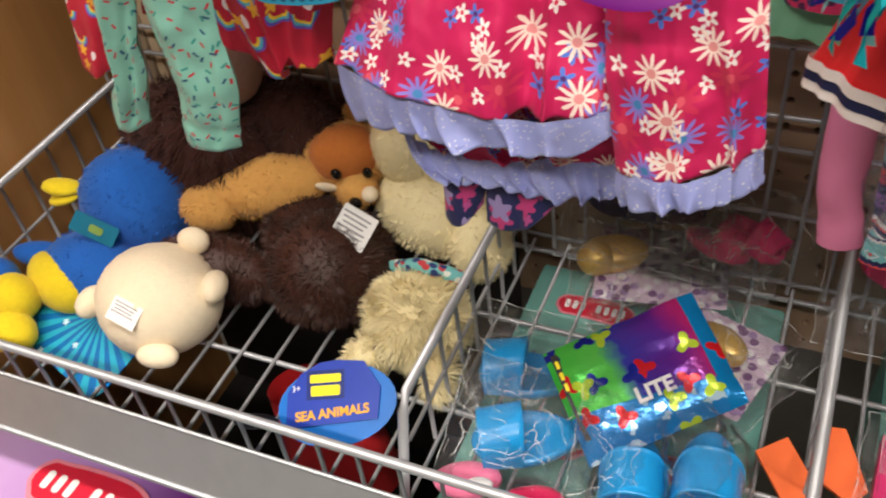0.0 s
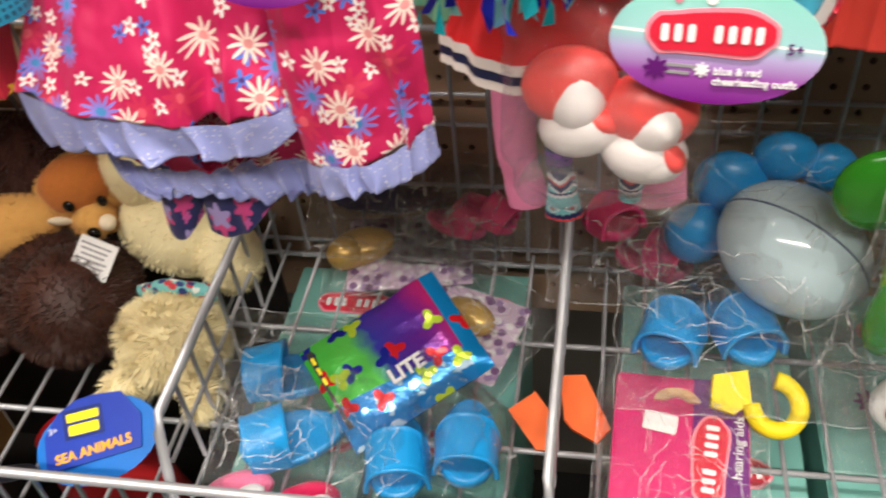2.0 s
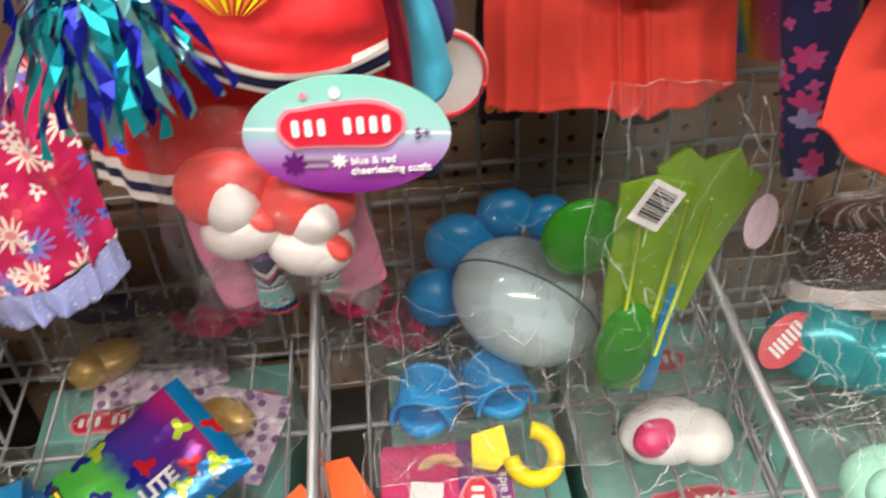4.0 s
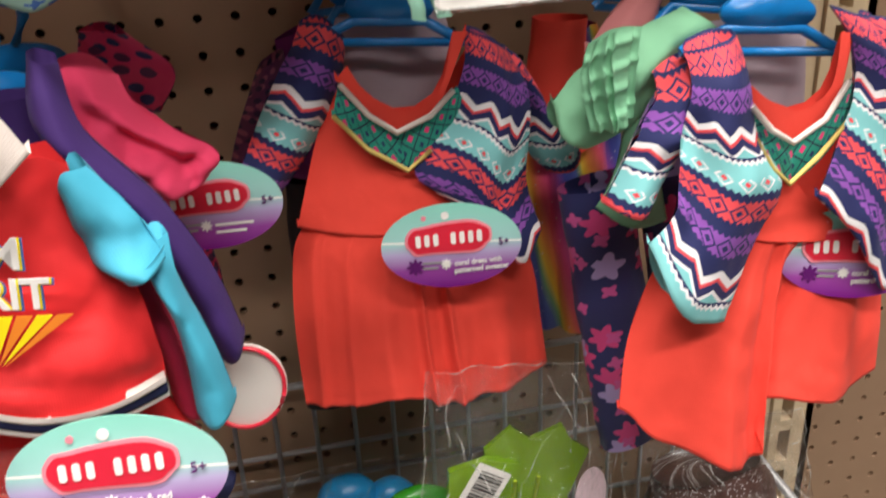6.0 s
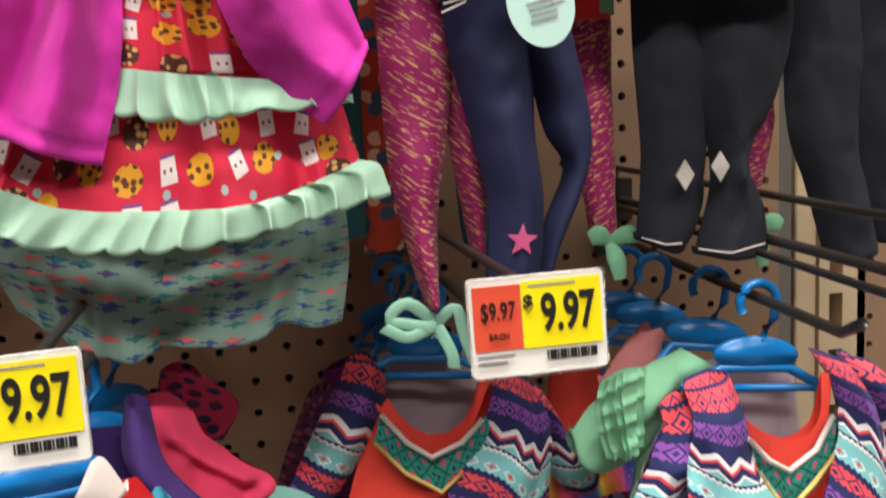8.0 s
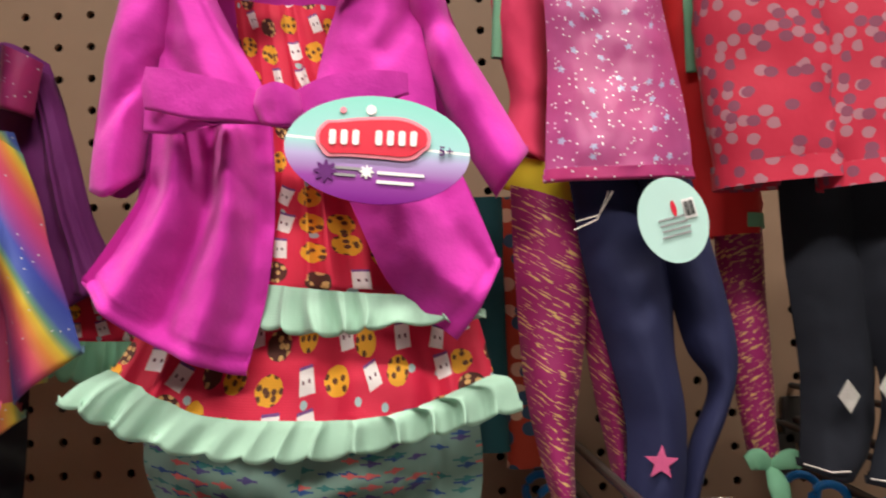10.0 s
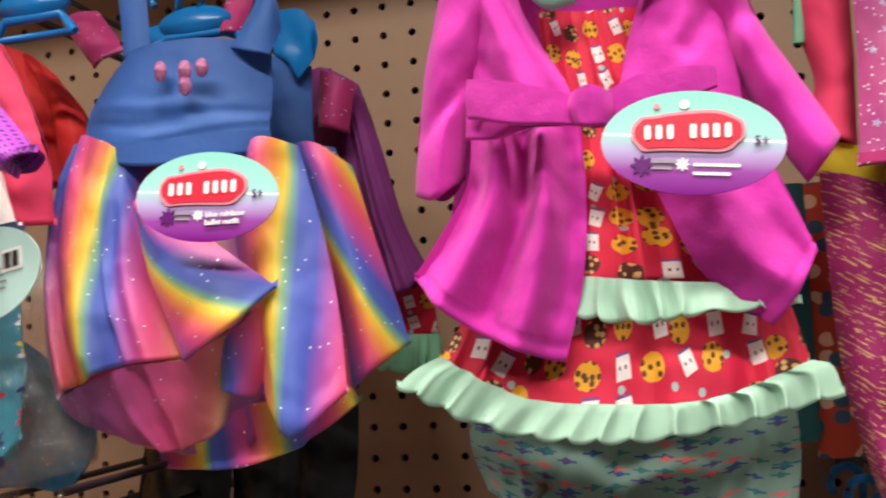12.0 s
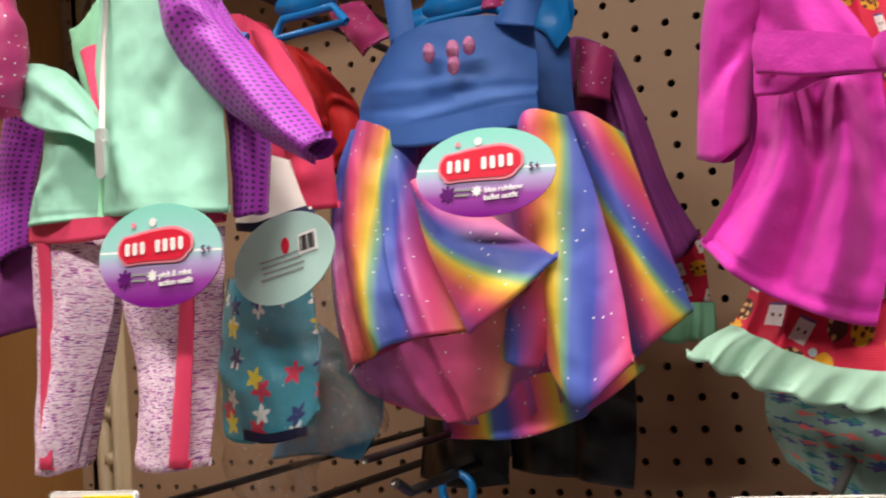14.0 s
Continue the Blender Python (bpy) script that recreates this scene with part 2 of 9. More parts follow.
def drape(top, bottom, left, right, y, mat, bulge=0.010, folds=(0, 0.0, 0.0), ridges=(), wrinkle=0.0014, n=40, m=36, seed=1, back=0.010, fine=34.0, scallop=0.0, shoulder=False, name="cloth"):
    """A sewn piece of cloth between four edges (x, z): rounded towards the aisle, with a back, a turned hem, gathers (how many, their
    height at the top and at the hem) and single ridges or tucks (u, v, u, v, width, height).
    shoulder: the upper end rolls back over the hanger."""
    (t_, w0), (b_, w1) = curve(top, n), curve(bottom, n)
    (l_, h0), (r_, h1) = curve([top[0], *left, bottom[0]], m), curve([top[-1], *right, bottom[-1]], m)
    u, v = np.meshgrid(np.linspace(0, 1, n + 1), np.linspace(0, 1, m + 1))
    un, vn = u[..., None], v[..., None]
    flat = (1 - vn) * t_[None] + vn * b_[None] + (1 - un) * l_[:, None] + un * r_[:, None]
    flat = flat - ((1 - un) * (1 - vn) * t_[0] + un * (1 - vn) * t_[-1] + (1 - un) * vn * b_[0] + un * vn * b_[-1])
    wide, tall = (w0 + w1) / 2, (h0 + h1) / 2
    rnd = random.Random(seed)
    ph = [rnd.uniform(0, 6.28) for _ in range(4)]
    base = y[0] + (y[1] - y[0]) * v
    round_ = (1 - np.abs(2 * u - 1) ** 2.4)
    if shoulder:
        base = base + (bulge + back * 0.4) * np.clip(1 - v / 0.16, 0, 1) ** 1.6
    relief = np.zeros_like(u)
    if folds[0]:
        turn = 6.2832 * folds[0] * u + ph[0] + 1.7 * np.sin(6.3 * u + ph[1]) + 1.1 * np.sin(15.7 * u + ph[3]) + 0.6 * np.sin(3.0 * v + 9.0 * u + ph[2])
        lively = 0.65 + 0.5 * np.sin(9.1 * u + ph[2])
        amp = folds[1] + (folds[2] - folds[1]) * v
        relief += amp * lively * (np.sin(turn) + 0.35 * np.sin(2.1 * turn + ph[3])) * np.clip(round_ * 3, 0, 1)
        flat[..., 1] += scallop * v ** 3 * np.sin(turn + 0.6)
        flat[..., 0] += 0.35 * amp * np.cos(turn)
    for u0, v0, u1, v1, width, height in ridges:
        dx, dz = (u1 - u0) * wide, (v1 - v0) * tall
        k = np.clip(((u - u0) * wide * dx + (v - v0) * tall * dz) / (dx * dx + dz * dz), 0, 1)
        gap = np.hypot((u - u0) * wide - k * dx, (v - v0) * tall - k * dz)
        relief += height * np.exp(-(gap / width) ** 2)
    verts, uvs, faces = [], [], []
    for i in range(m + 1):
        for j in range(n + 1):
            x, z = flat[i, j]
            q = Vector((x * fine + seed * 3.1, z * fine * 0.8, seed * 1.7))
            lump = wrinkle * (noise.noise(q) + 0.7 * noise.noise(q * 2.1) + 0.3 * noise.noise(q * 4.3))
            verts.append((x, base[i, j] - bulge * round_[i, j] - relief[i, j] - lump, z))
            uvs.append(((u[i, j] - 0.5) * wide, v[i, j] * tall))
    row = n + 1
    for j in range(row):      # turned hem
        x, yy, z = verts[m * row + j]
        verts.append((x, yy + 0.0022, z - 0.0004))
        uvs.append(uvs[m * row + j])
    for j in range(row):
        x, yy, z = verts[m * row + j]
        verts.append((x, yy + 0.0034, z + 0.004))
        uvs.append(uvs[m * row + j])
    for i in range(m + 2):
        for j in range(n):
            k = i * row + j
            faces.append((k, k + row, k + row + 1, k + 1))
    if back:
        first, cols = len(verts), 9
        for i in range(0, m + 1):
            for c in range(cols):
                s = c / (cols - 1)
                j = min(n, int(round(s * n)))
                x, z = flat[i, j]
                inner = 4 * s * (1 - s)
                verts.append((x, base[i, j] + back * min(1.0, inner * 1.6) + 0.0004, z + 0.002 * (i == m)))
                uvs.append(((s - 0.5) * wide + 0.37, v[i, j] * tall))
        for i in range(m):
            for c in range(cols - 1):
                k = first + i * cols + c
                faces.append((k, k + 1, k + cols + 1, k + cols))
    return to_mesh(name, verts, faces, uvs, [mat])


def rod(points, r, mat, sides=8, caps=True, name="rod"):
    """A round bar along points, with mitred bends."""
    pts = [Vector(p) for p in points]
    verts, faces = [], []
    for i, p in enumerate(pts):
        t = (pts[min(i + 1, len(pts) - 1)] - pts[max(i - 1, 0)]).normalized()
        up = Vector((0, 0, 1)) if abs(t.z) < 0.9 else Vector((1, 0, 0))
        a = t.cross(up).normalized()
        b = t.cross(a)
        for k in range(sides):
            ang = 2 * math.pi * k / sides
            verts.append(p + (a * math.cos(ang) + b * math.sin(ang)) * r)
    for i in range(len(pts) - 1):
        for k in range(sides):
            q = (k + 1) % sides
            faces.append((i * sides + k, i * sides + q, (i + 1) * sides + q, (i + 1) * sides + k))
    if caps:
        faces += [tuple(range(sides)), tuple(reversed(range((len(pts) - 1) * sides, len(pts) * sides)))]
    return to_mesh(name, verts, faces, None, [mat])


def box(size, at, mat, bevel=0.002, turn=None, name="box"):
    bm = bmesh.new()
    bmesh.ops.create_cube(bm, size=1.0)
    bmesh.ops.scale(bm, vec=size, verts=bm.verts)
    if bevel:
        bmesh.ops.bevel(bm, geom=bm.edges[:], offset=bevel, segments=2, affect="EDGES")
    m = Matrix.Translation(at) @ (turn if turn is not None else Matrix())
    bm.transform(m)
    uv = bm.loops.layers.uv.new("UVMap")
    inv = m.inverted()
    for f in bm.faces:
        for loop in f.loops:
            q = inv @ loop.vert.co
            loop[uv].uv = (q.x, q.y if abs(q.z) > 0.49 * size[2] else q.z)
    me = bpy.data.meshes.new(name)
    bm.to_mesh(me)
    bm.free()
    me.materials.append(mat)
    return me


def plate(outline, thick, m, mat, name="plate", smooth=False, dome=0.0):
    """A flat shape from an outline in the local x, z plane, thick towards +y, set by the matrix m; uv in metres."""
    n = len(outline)
    verts, uvs, faces = [], [], []
    cx = sum(p[0] for p in outline) / n
    cz = sum(p[1] for p in outline) / n
    for y in (0.0, thick):
        for x, z in outline:
            verts.append(m @ Vector((x, y, z)))
            uvs.append((x, z))
    verts += [m @ Vector((cx, -dome, cz)), m @ Vector((cx, thick, cz))]
    uvs += [(cx, cz), (cx, cz)]
    for k in range(n):
        q = (k + 1) % n
        faces += [(k, q, 2 * n), (n + q, n + k, 2 * n + 1), (k, n + k, n + q, q)]
    return to_mesh(name, verts, faces, uvs, [mat], smooth)


def oval(w, h, n=36, wobble=0.0, lobes=0):
    return [((w / 2) * (1 + wobble * math.cos(lobes * a)) * math.cos(a), (h / 2) * (1 + wobble * math.cos(lobes * a)) * math.sin(a))
            for a in (2 * math.pi * k / n for k in range(n))]


def bar(w, h, x=0.0, z=0.0, round_=0.3, n=4):
    """A bar's outline with rounded corners."""
    r = min(w, h) * round_
    out = []
    for sx, sz, a0 in ((1, 1, 0), (-1, 1, 90), (-1, -1, 180), (1, -1, 270)):
        for k in range(n + 1):
            a = radians(a0 + 90 * k / n)
            out.append((x + sx * (w / 2 - r) + r * math.cos(a), z + sz * (h / 2 - r) + r * math.sin(a)))
    return out


def facing(at, yaw=0.0, pitch=0.0, roll=0.0):
    """A frame whose -y looks at the aisle; degrees."""
    return pose(*at, pitch, roll, yaw)


def lettering(text, size, m, mat, parent, name="lettering", align="CENTER", bold=0.0, depth=0.0003):
    """Words in the built-in font as a mesh, in the local x, z plane of m."""
    cu = bpy.data.curves.new(name, "FONT")
    cu.body, cu.size, cu.extrude, cu.align_x, cu.align_y, cu.offset = text, size, depth, align, "CENTER", bold
    tmp = new(name, cu)
    me = bpy.data.meshes.new_from_object(tmp.evaluated_get(bpy.context.evaluated_depsgraph_get()))
    bpy.data.objects.remove(tmp)
    bpy.data.curves.remove(cu)
    me.transform(m @ pose(0, -0.0003, 0, 90, 0, 0))
    me.materials.clear()
    me.materials.append(mat)
    return part(name, me, parent)


def blob(parts, mat, rough=0.0012, fine=60.0, seed=1, detail=3, name="body"):
    """A soft body from overlapping ellipsoids: (centre, radii, turn in degrees about x, y, z)."""
    bm = bmesh.new()
    for c, r, *turn in parts:
        t = turn[0] if turn else (0, 0, 0)
        m = pose(*c, *t) @ Matrix.Diagonal((*r, 1))
        bmesh.ops.create_icosphere(bm, subdivisions=detail, radius=1.0, matrix=m)
    bm.normal_update()
    for v in bm.verts:
        q = v.co * fine + Vector((seed, seed * 2.3, 0))
        v.co += v.normal * (rough * (noise.noise(q) + 0.8 * noise.noise(q * 0.37) * 2))
    me = bpy.data.meshes.new(name)
    bm.to_mesh(me)
    bm.free()
    me.polygons.foreach_set("use_smooth", [True] * len(me.polygons))
    me.materials.append(mat)
    return me


# ---- the shop around the shelf ----
def room():
    floor = part("floor", box((9, 9, 0.1), (0, -2, -0.05), M_FLOORING, 0), None)
    tagged(floor, "pale polished shop floor tiles", "floor", kind="structure")
    ceil = part("ceiling", box((9, 9, 0.1), (0, -2, 4.05), M_PAINT, 0), None)
    tagged(ceil, "grey shop ceiling", "ceiling", kind="structure")
    for name, size, at in (("wall_north", (9, 0.1, 4), (0, 2.45, 2)), ("wall_south", (9, 0.1, 4), (0, -6.45, 2)), ("wall_east", (0.1, 8.8, 4), (4.45, -2, 2)), ("wall_west", (0.1, 8.8, 4), (-4.45, -2, 2))):
        tagged(part(name, box(size, at, M_PAINT, 0), None), "plain grey shop wall", "wall", kind="structure")
    glow = Nodes("lamp tube")
    glow.bsdf.inputs["Emission Color"].default_value = (1, 0.97, 0.92, 1)
    glow.bsdf.inputs["Emission Strength"].default_value = 6.0
    for y in (-0.75, -2.6):
        lamp = thing("ceiling_light", (0, y, 3.9), "white ceiling strip light above the aisle", "light", "ceiling lights")
        part("housing", box((3.6, 0.22, 0.06), (0, y, 3.96), M_PAINT, 0.005), lamp)
        part("diffuser", box((3.5, 0.18, 0.02), (0, y, 3.915), glow.mat, 0.004), lamp, "glowing white diffuser")
        data = bpy.data.lights.new("strip_lamp", "AREA")
        data.shape, data.size, data.size_y, data.energy, data.color = "RECTANGLE", 3.4, 0.25, LAMP_WATTS, (1.0, 0.925, 0.83)
        lo = new("strip_lamp", data)
        lo.location = (0, y, 3.89)


def pegboard(x0, x1, z0, z1, name, label, hole=0.0033, thick=0.006):
    """Painted board with a round hole through it at every inch."""
    c0, c1 = math.ceil(x0 / PEG), math.floor(x1 / PEG)
    r0, r1 = math.ceil((z0 - BOARD_Z) / PEG), math.floor((z1 - BOARD_Z) / PEG)
    n = 12
    verts, faces = [], []
    ring = [(hole * math.cos(2 * math.pi * k / n), hole * math.sin(2 * math.pi * k / n)) for k in range(n)]
    edge = []
    for cx, cz in ring:
        f = (PEG / 2) / max(abs(cx), abs(cz))
        edge.append((cx * f, cz * f))
    # square the outer ring so that cells meet
    for c in range(c0, c1 + 1):
        for r in range(r0, r1 + 1):
            k0 = len(verts)
            x, z = c * PEG, BOARD_Z + r * PEG
            verts += [(x + a, 0, z + b) for a, b in edge]
            verts += [(x + a, 0, z + b) for a, b in ring]
            verts += [(x + a, thick, z + b) for a, b in ring]
            corner = len(verts)
            h = PEG / 2
            verts += [(x + h, 0, z + h), (x - h, 0, z + h), (x - h, 0, z - h), (x + h, 0, z - h)]
            for k in range(n):
                q = (k + 1) % n
                faces.append((k0 + k, k0 + n + k, k0 + n + q, k0 + q))
                faces.append((k0 + n + k, k0 + 2 * n + k, k0 + 2 * n + q, k0 + n + q))
            for i, k in enumerate((1, 4, 7, 10)):
                faces.append((k0 + k, k0 + (k + 1) % n, corner + i))
    me = to_mesh(name, verts, faces, None, [M_BOARD], smooth=False)
    ob = tagged(new(name, me), label, "pegboard", kind="structure")
    # a dark sheet set behind the board, so that its holes look dark
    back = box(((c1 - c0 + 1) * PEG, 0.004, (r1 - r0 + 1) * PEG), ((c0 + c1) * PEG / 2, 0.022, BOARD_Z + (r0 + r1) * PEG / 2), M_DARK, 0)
    tagged(part("wall_backing", back, None), "dark sheet behind the pegboard holes", "wall", kind="structure")
    return ob


def upright(x, name="upright"):
    """Slotted steel post between two boards."""
    post = thing(name, (x, 0, 0), "cream painted slotted steel shelf upright", "shelf upright", "uprights")
    verts, faces = [], []
    h, z, w, sw = 0.05, 0.0, 0.016, 0.0065
    bm = bmesh.new()
    def quad(x0, x1, z0, z1, y=-0.004):
        vs = [bm.verts.new(v) for v in ((x0, y, z0), (x1, y, z0), (x1, y, z1), (x0, y, z1))]
        bm.faces.new(vs)
    quad(x - w, x - sw, 0.3, 2.1)
    quad(x + sw, x + w, 0.3, 2.1)
    z = 0.3
    while z < 2.1:
        quad(x - sw, x + sw, z, z + 0.0125)
        z += 0.05
    ext = bmesh.ops.extrude_face_region(bm, geom=bm.faces[:])
    bmesh.ops.translate(bm, vec=(0, 0.02, 0), verts=[v for v in ext["geom"] if isinstance(v, bmesh.types.BMVert)])
    bmesh.ops.recalc_face_normals(bm, faces=bm.faces[:])
    part("slotted_face", bm, post, mat=M_UPRIGHT)
    bpy.data.meshes["slotted_face"].polygons.foreach_set("use_smooth", [False] * len(bpy.data.meshes["slotted_face"].polygons))
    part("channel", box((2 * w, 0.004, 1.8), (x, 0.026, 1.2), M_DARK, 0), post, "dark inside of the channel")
    return post


def wire_grid():
    """Grey wire panel that hangs on the board behind the basket."""
    grid = thing("wire_grid", (-0.2, -0.02, FLOOR_Z), "grey wire back panel of the basket on the pegboard", "wire panel")
    y = -0.022
    x0, x1, z1 = -0.8902, 0.44, 0.958
    for z in (z1, 0.893, 0.861, FLOOR_Z + 0.09, FLOOR_Z + 0.01):
        part("wire", rod([(x0, y, z), (x1, y, z)], 0.0022 if z < z1 else 0.003, M_WIRE), grid)
    x = x0
    shared = None
    while x <= x1:
        if shared is None:
            shared = rod([(0, y - 0.004, FLOOR_Z), (0, y - 0.004, z1)], 0.0019, M_WIRE)
        ob = part("wire", shared, grid)
        ob.matrix_parent_inverse = Matrix.Translation(Vector((x, 0, 0)) - Vector(grid.location))
        x += 0.0322


def basket():
    """The long wire basket: floor, front fence, sides and dividers."""
    b = thing("wire_basket", (-0.2, -0.35, FLOOR_Z), "long grey wire basket divided into bins, full of toys and bags", "wire basket")
    x0, x1, yf, zt = -0.885, 0.44, -0.345, 0.757
    run = [(x0, yf, zt), (x1, yf, zt)]
    part("front_rail", rod(run, 0.0042, M_WIRE, 10), b, "thick grey front rail")
    part("front_rail", rod([(x0, yf, FLOOR_Z), (x1, yf, FLOOR_Z)], 0.003, M_WIRE), b)
    for y in (-0.245, -0.13, -0.03):
        part("floor_bar", rod([(x0, y, FLOOR_Z - 0.004), (x1, y, FLOOR_Z - 0.004)], 0.0027, M_WIRE), b)
    wire = rod([(0, -0.02, FLOOR_Z), (0, yf + 0.006, FLOOR_Z), (0, yf, FLOOR_Z + 0.006), (0, yf, zt)], 0.0019, M_WIRE)
    x = x0 + 0.02
    while x < x1:
        ob = part("floor_wire", wire, b)
        ob.matrix_parent_inverse = Matrix.Translation(Vector((x, 0, 0)) - Vector(b.location))
        x += 0.036
    for dx, zd, yend in ((x0, 0.815, yf), (-0.40, 0.80, -0.318), (-0.108, 0.80, -0.345), (0.235, 0.80, -0.345), (x1, 0.815, yf)):
        loop = [(dx, -0.02, zd), (dx, yend + 0.01, zd), (dx, yend, zd - 0.012), (dx, yf + 0.004, FLOOR_Z + 0.004)]
        part("divider_rail", rod(loop, 0.0042, M_WIRE, 10), b)
        y = -0.04
        while y > yend + 0.01:
            part("divider_wire", rod([(dx, y, FLOOR_Z), (dx, y, zd)], 0.002, M_WIRE), b)
            y -= 0.034
        part("divider_wire", rod([(dx, -0.03, FLOOR_Z + 0.05), (dx, yend, FLOOR_Z + 0.05)], 0.002, M_WIRE), b)
    return b


def side_panel(x):
    ob = part("wall_side_panel", box((0.02, 0.62, 2.0), (x - 0.011, -0.31, 1.1), M_WOOD, 0.001), None)
    tagged(ob, "brown wood-grain end panel of the shelf bay", "side panel", kind="structure")


def shelf_edge():
    s = thing("shelf_edge", (-0.2, -0.37, 0.70), "grey steel shelf edge with a price channel", "shelf edge")
    t = pose(0, 0, 0, -28, 0, 0)
    part("channel_face", box((1.34, 0.003, 0.052), (-0.22, -0.378, 0.722), M_STEEL, 0.001, t), s)
    part("lip", rod([(-0.89, -0.392, 0.698), (0.45, -0.392, 0.698)], 0.003, M_STEEL), s)
    part("lip", rod([(-0.89, -0.366, 0.746), (0.45, -0.366, 0.746)], 0.002, M_STEEL), s)
    part("shelf_plate", box((1.33, 0.03, 0.003), (-0.22, -0.352, 0.672), M_STEEL, 0.0005), s)


LAMP_WATTS = 158.0
room()
# Added plate out of view: keeps lamp light off the upper board.
light_blocker = part("shade_plate", box((1.5, 0.35, 0.03), (-0.22, -0.18, 2.02), M_STEEL, 0.003), None)
tagged(light_blocker, "added steel plate out of view that shades the upper pegboard", "shelf", kind="structure")
pegboard(-0.83, 0.455, 0.60, 1.95, "wall_pegboard", "cream painted pegboard wall with round holes")
pegboard(0.53, 1.1, 0.60, 1.95, "wall_pegboard_next", "cream painted pegboard of the next bay")
pegboard(-1.2, -0.88, 0.60, 1.95, "wall_pegboard_end", "cream painted pegboard of the end bay")
for fx, fw in ((0.4705, 0.02), (0.5215, 0.016), (-0.832, 0.012), (-0.878, 0.014)):
    tagged(part("trim", box((fw, 0.008, 1.35), (fx, 0.004, 1.275), M_UPRIGHT, 0.001), None), "cream steel strip beside a shelf upright", "trim", kind="structure")
upright(0.497)
upright(-0.855)
side_panel(-0.90)
wire_grid()
basket()
shelf_edge()

# ---- printed and plain cloths ----
def print_floral():
    n = Nodes("magenta floral print")
    uv = n.coord("UV")
    c = n.mix(n.noise(25.0, 2.0), lin(214, 14, 96), lin(188, 8, 78))
    for period, seed, size, petals, keep, rgb, mid, sharp in (
            (0.026, 1.3, 0.42, 9, 0.4, (214, 40, 86), (235, 90, 110), 0.25),
            (0.017, 7.7, 0.32, 5, 0.36, (84, 120, 214), (80, 40, 120), 0.35),
            (0.024, 5.1, 0.42, 12, 0.34, (140, 126, 214), (70, 140, 200), 0.3),
            (0.014, 9.4, 0.36, 5, 0.4, (246, 236, 232), (220, 60, 90), 0.3),
            (0.024, 3.6, 0.42, 11, 0.36, (250, 226, 214), (235, 150, 150), 0.35)):
        cell = n.cells(uv, period, seed, 0.75)
        c = n.mix(n.flower(cell, size, petals, keep, sharp), c, lin(*rgb))
        c = n.mix(n.disc(cell, size * 0.24, 0.0, keep), c, lin(*mid))
    return n.woven(c, 0.6, 0.1)


def print_rainbow_red():
    n = Nodes("red print with small rainbows")
    uv = n.coord("UV")
    c = n.mix(n.noise(20.0, 2.0), lin(212, 22, 58), lin(176, 12, 46))
    cell = n.cells(uv, 0.03, 2.2, 0.7)
    x, y = cell[4][0], cell[4][1]
    bow = n.ramp(n.math("MULTIPLY", cell[0], 2.2), [(0.0, lin(212, 22, 58)), (0.45, lin(250, 210, 60)), (0.6, lin(90, 190, 210)), (0.75, lin(110, 80, 190)), (0.9, lin(212, 22, 58))], "CONSTANT")
    m = n.math("MULTIPLY", n.math("GREATER_THAN", y, 0.0), n.math("MULTIPLY", n.math("LESS_THAN", cell[0], 0.42), n.math("GREATER_THAN", cell[0], 0.2)))
    c = n.mix(n.math("MULTIPLY", m, n.math("LESS_THAN", cell[2], 0.7)), c, bow)
    c = n.mix(n.star(n.cells(uv, 0.022, 6.1), 0.3, 0.35), c, lin(245, 180, 50))
    c = n.mix(n.disc(n.cells(uv, 0.03, 4.4), 0.14, 0.0, 0.5), c, lin(240, 225, 230))
    return n.woven(c, 0.7, 0.04)


def print_mint_dash():
    n = Nodes("mint cloth with small dashes")
    uv = n.coord("UV")
    c = n.mix(n.noise(20.0, 2.0), lin(150, 208, 190), lin(122, 186, 168))
    for seed, rgb in ((1.0, (200, 60, 70)), (5.5, (40, 90, 120)), (8.2, (60, 150, 140))):
        cell = n.cells(uv, 0.011, seed, 0.9)
        turn = cell[1]
        dash = n.math("LESS_THAN", n.math("ABSOLUTE", n.math("MULTIPLY", cell[0], n.math("SINE", turn))), 0.07)
        c = n.mix(n.math("MULTIPLY", dash, n.disc(cell, 0.2, 0.0, 0.6)), c, lin(*rgb))
    return n.woven(c, 0.32, 0.1)


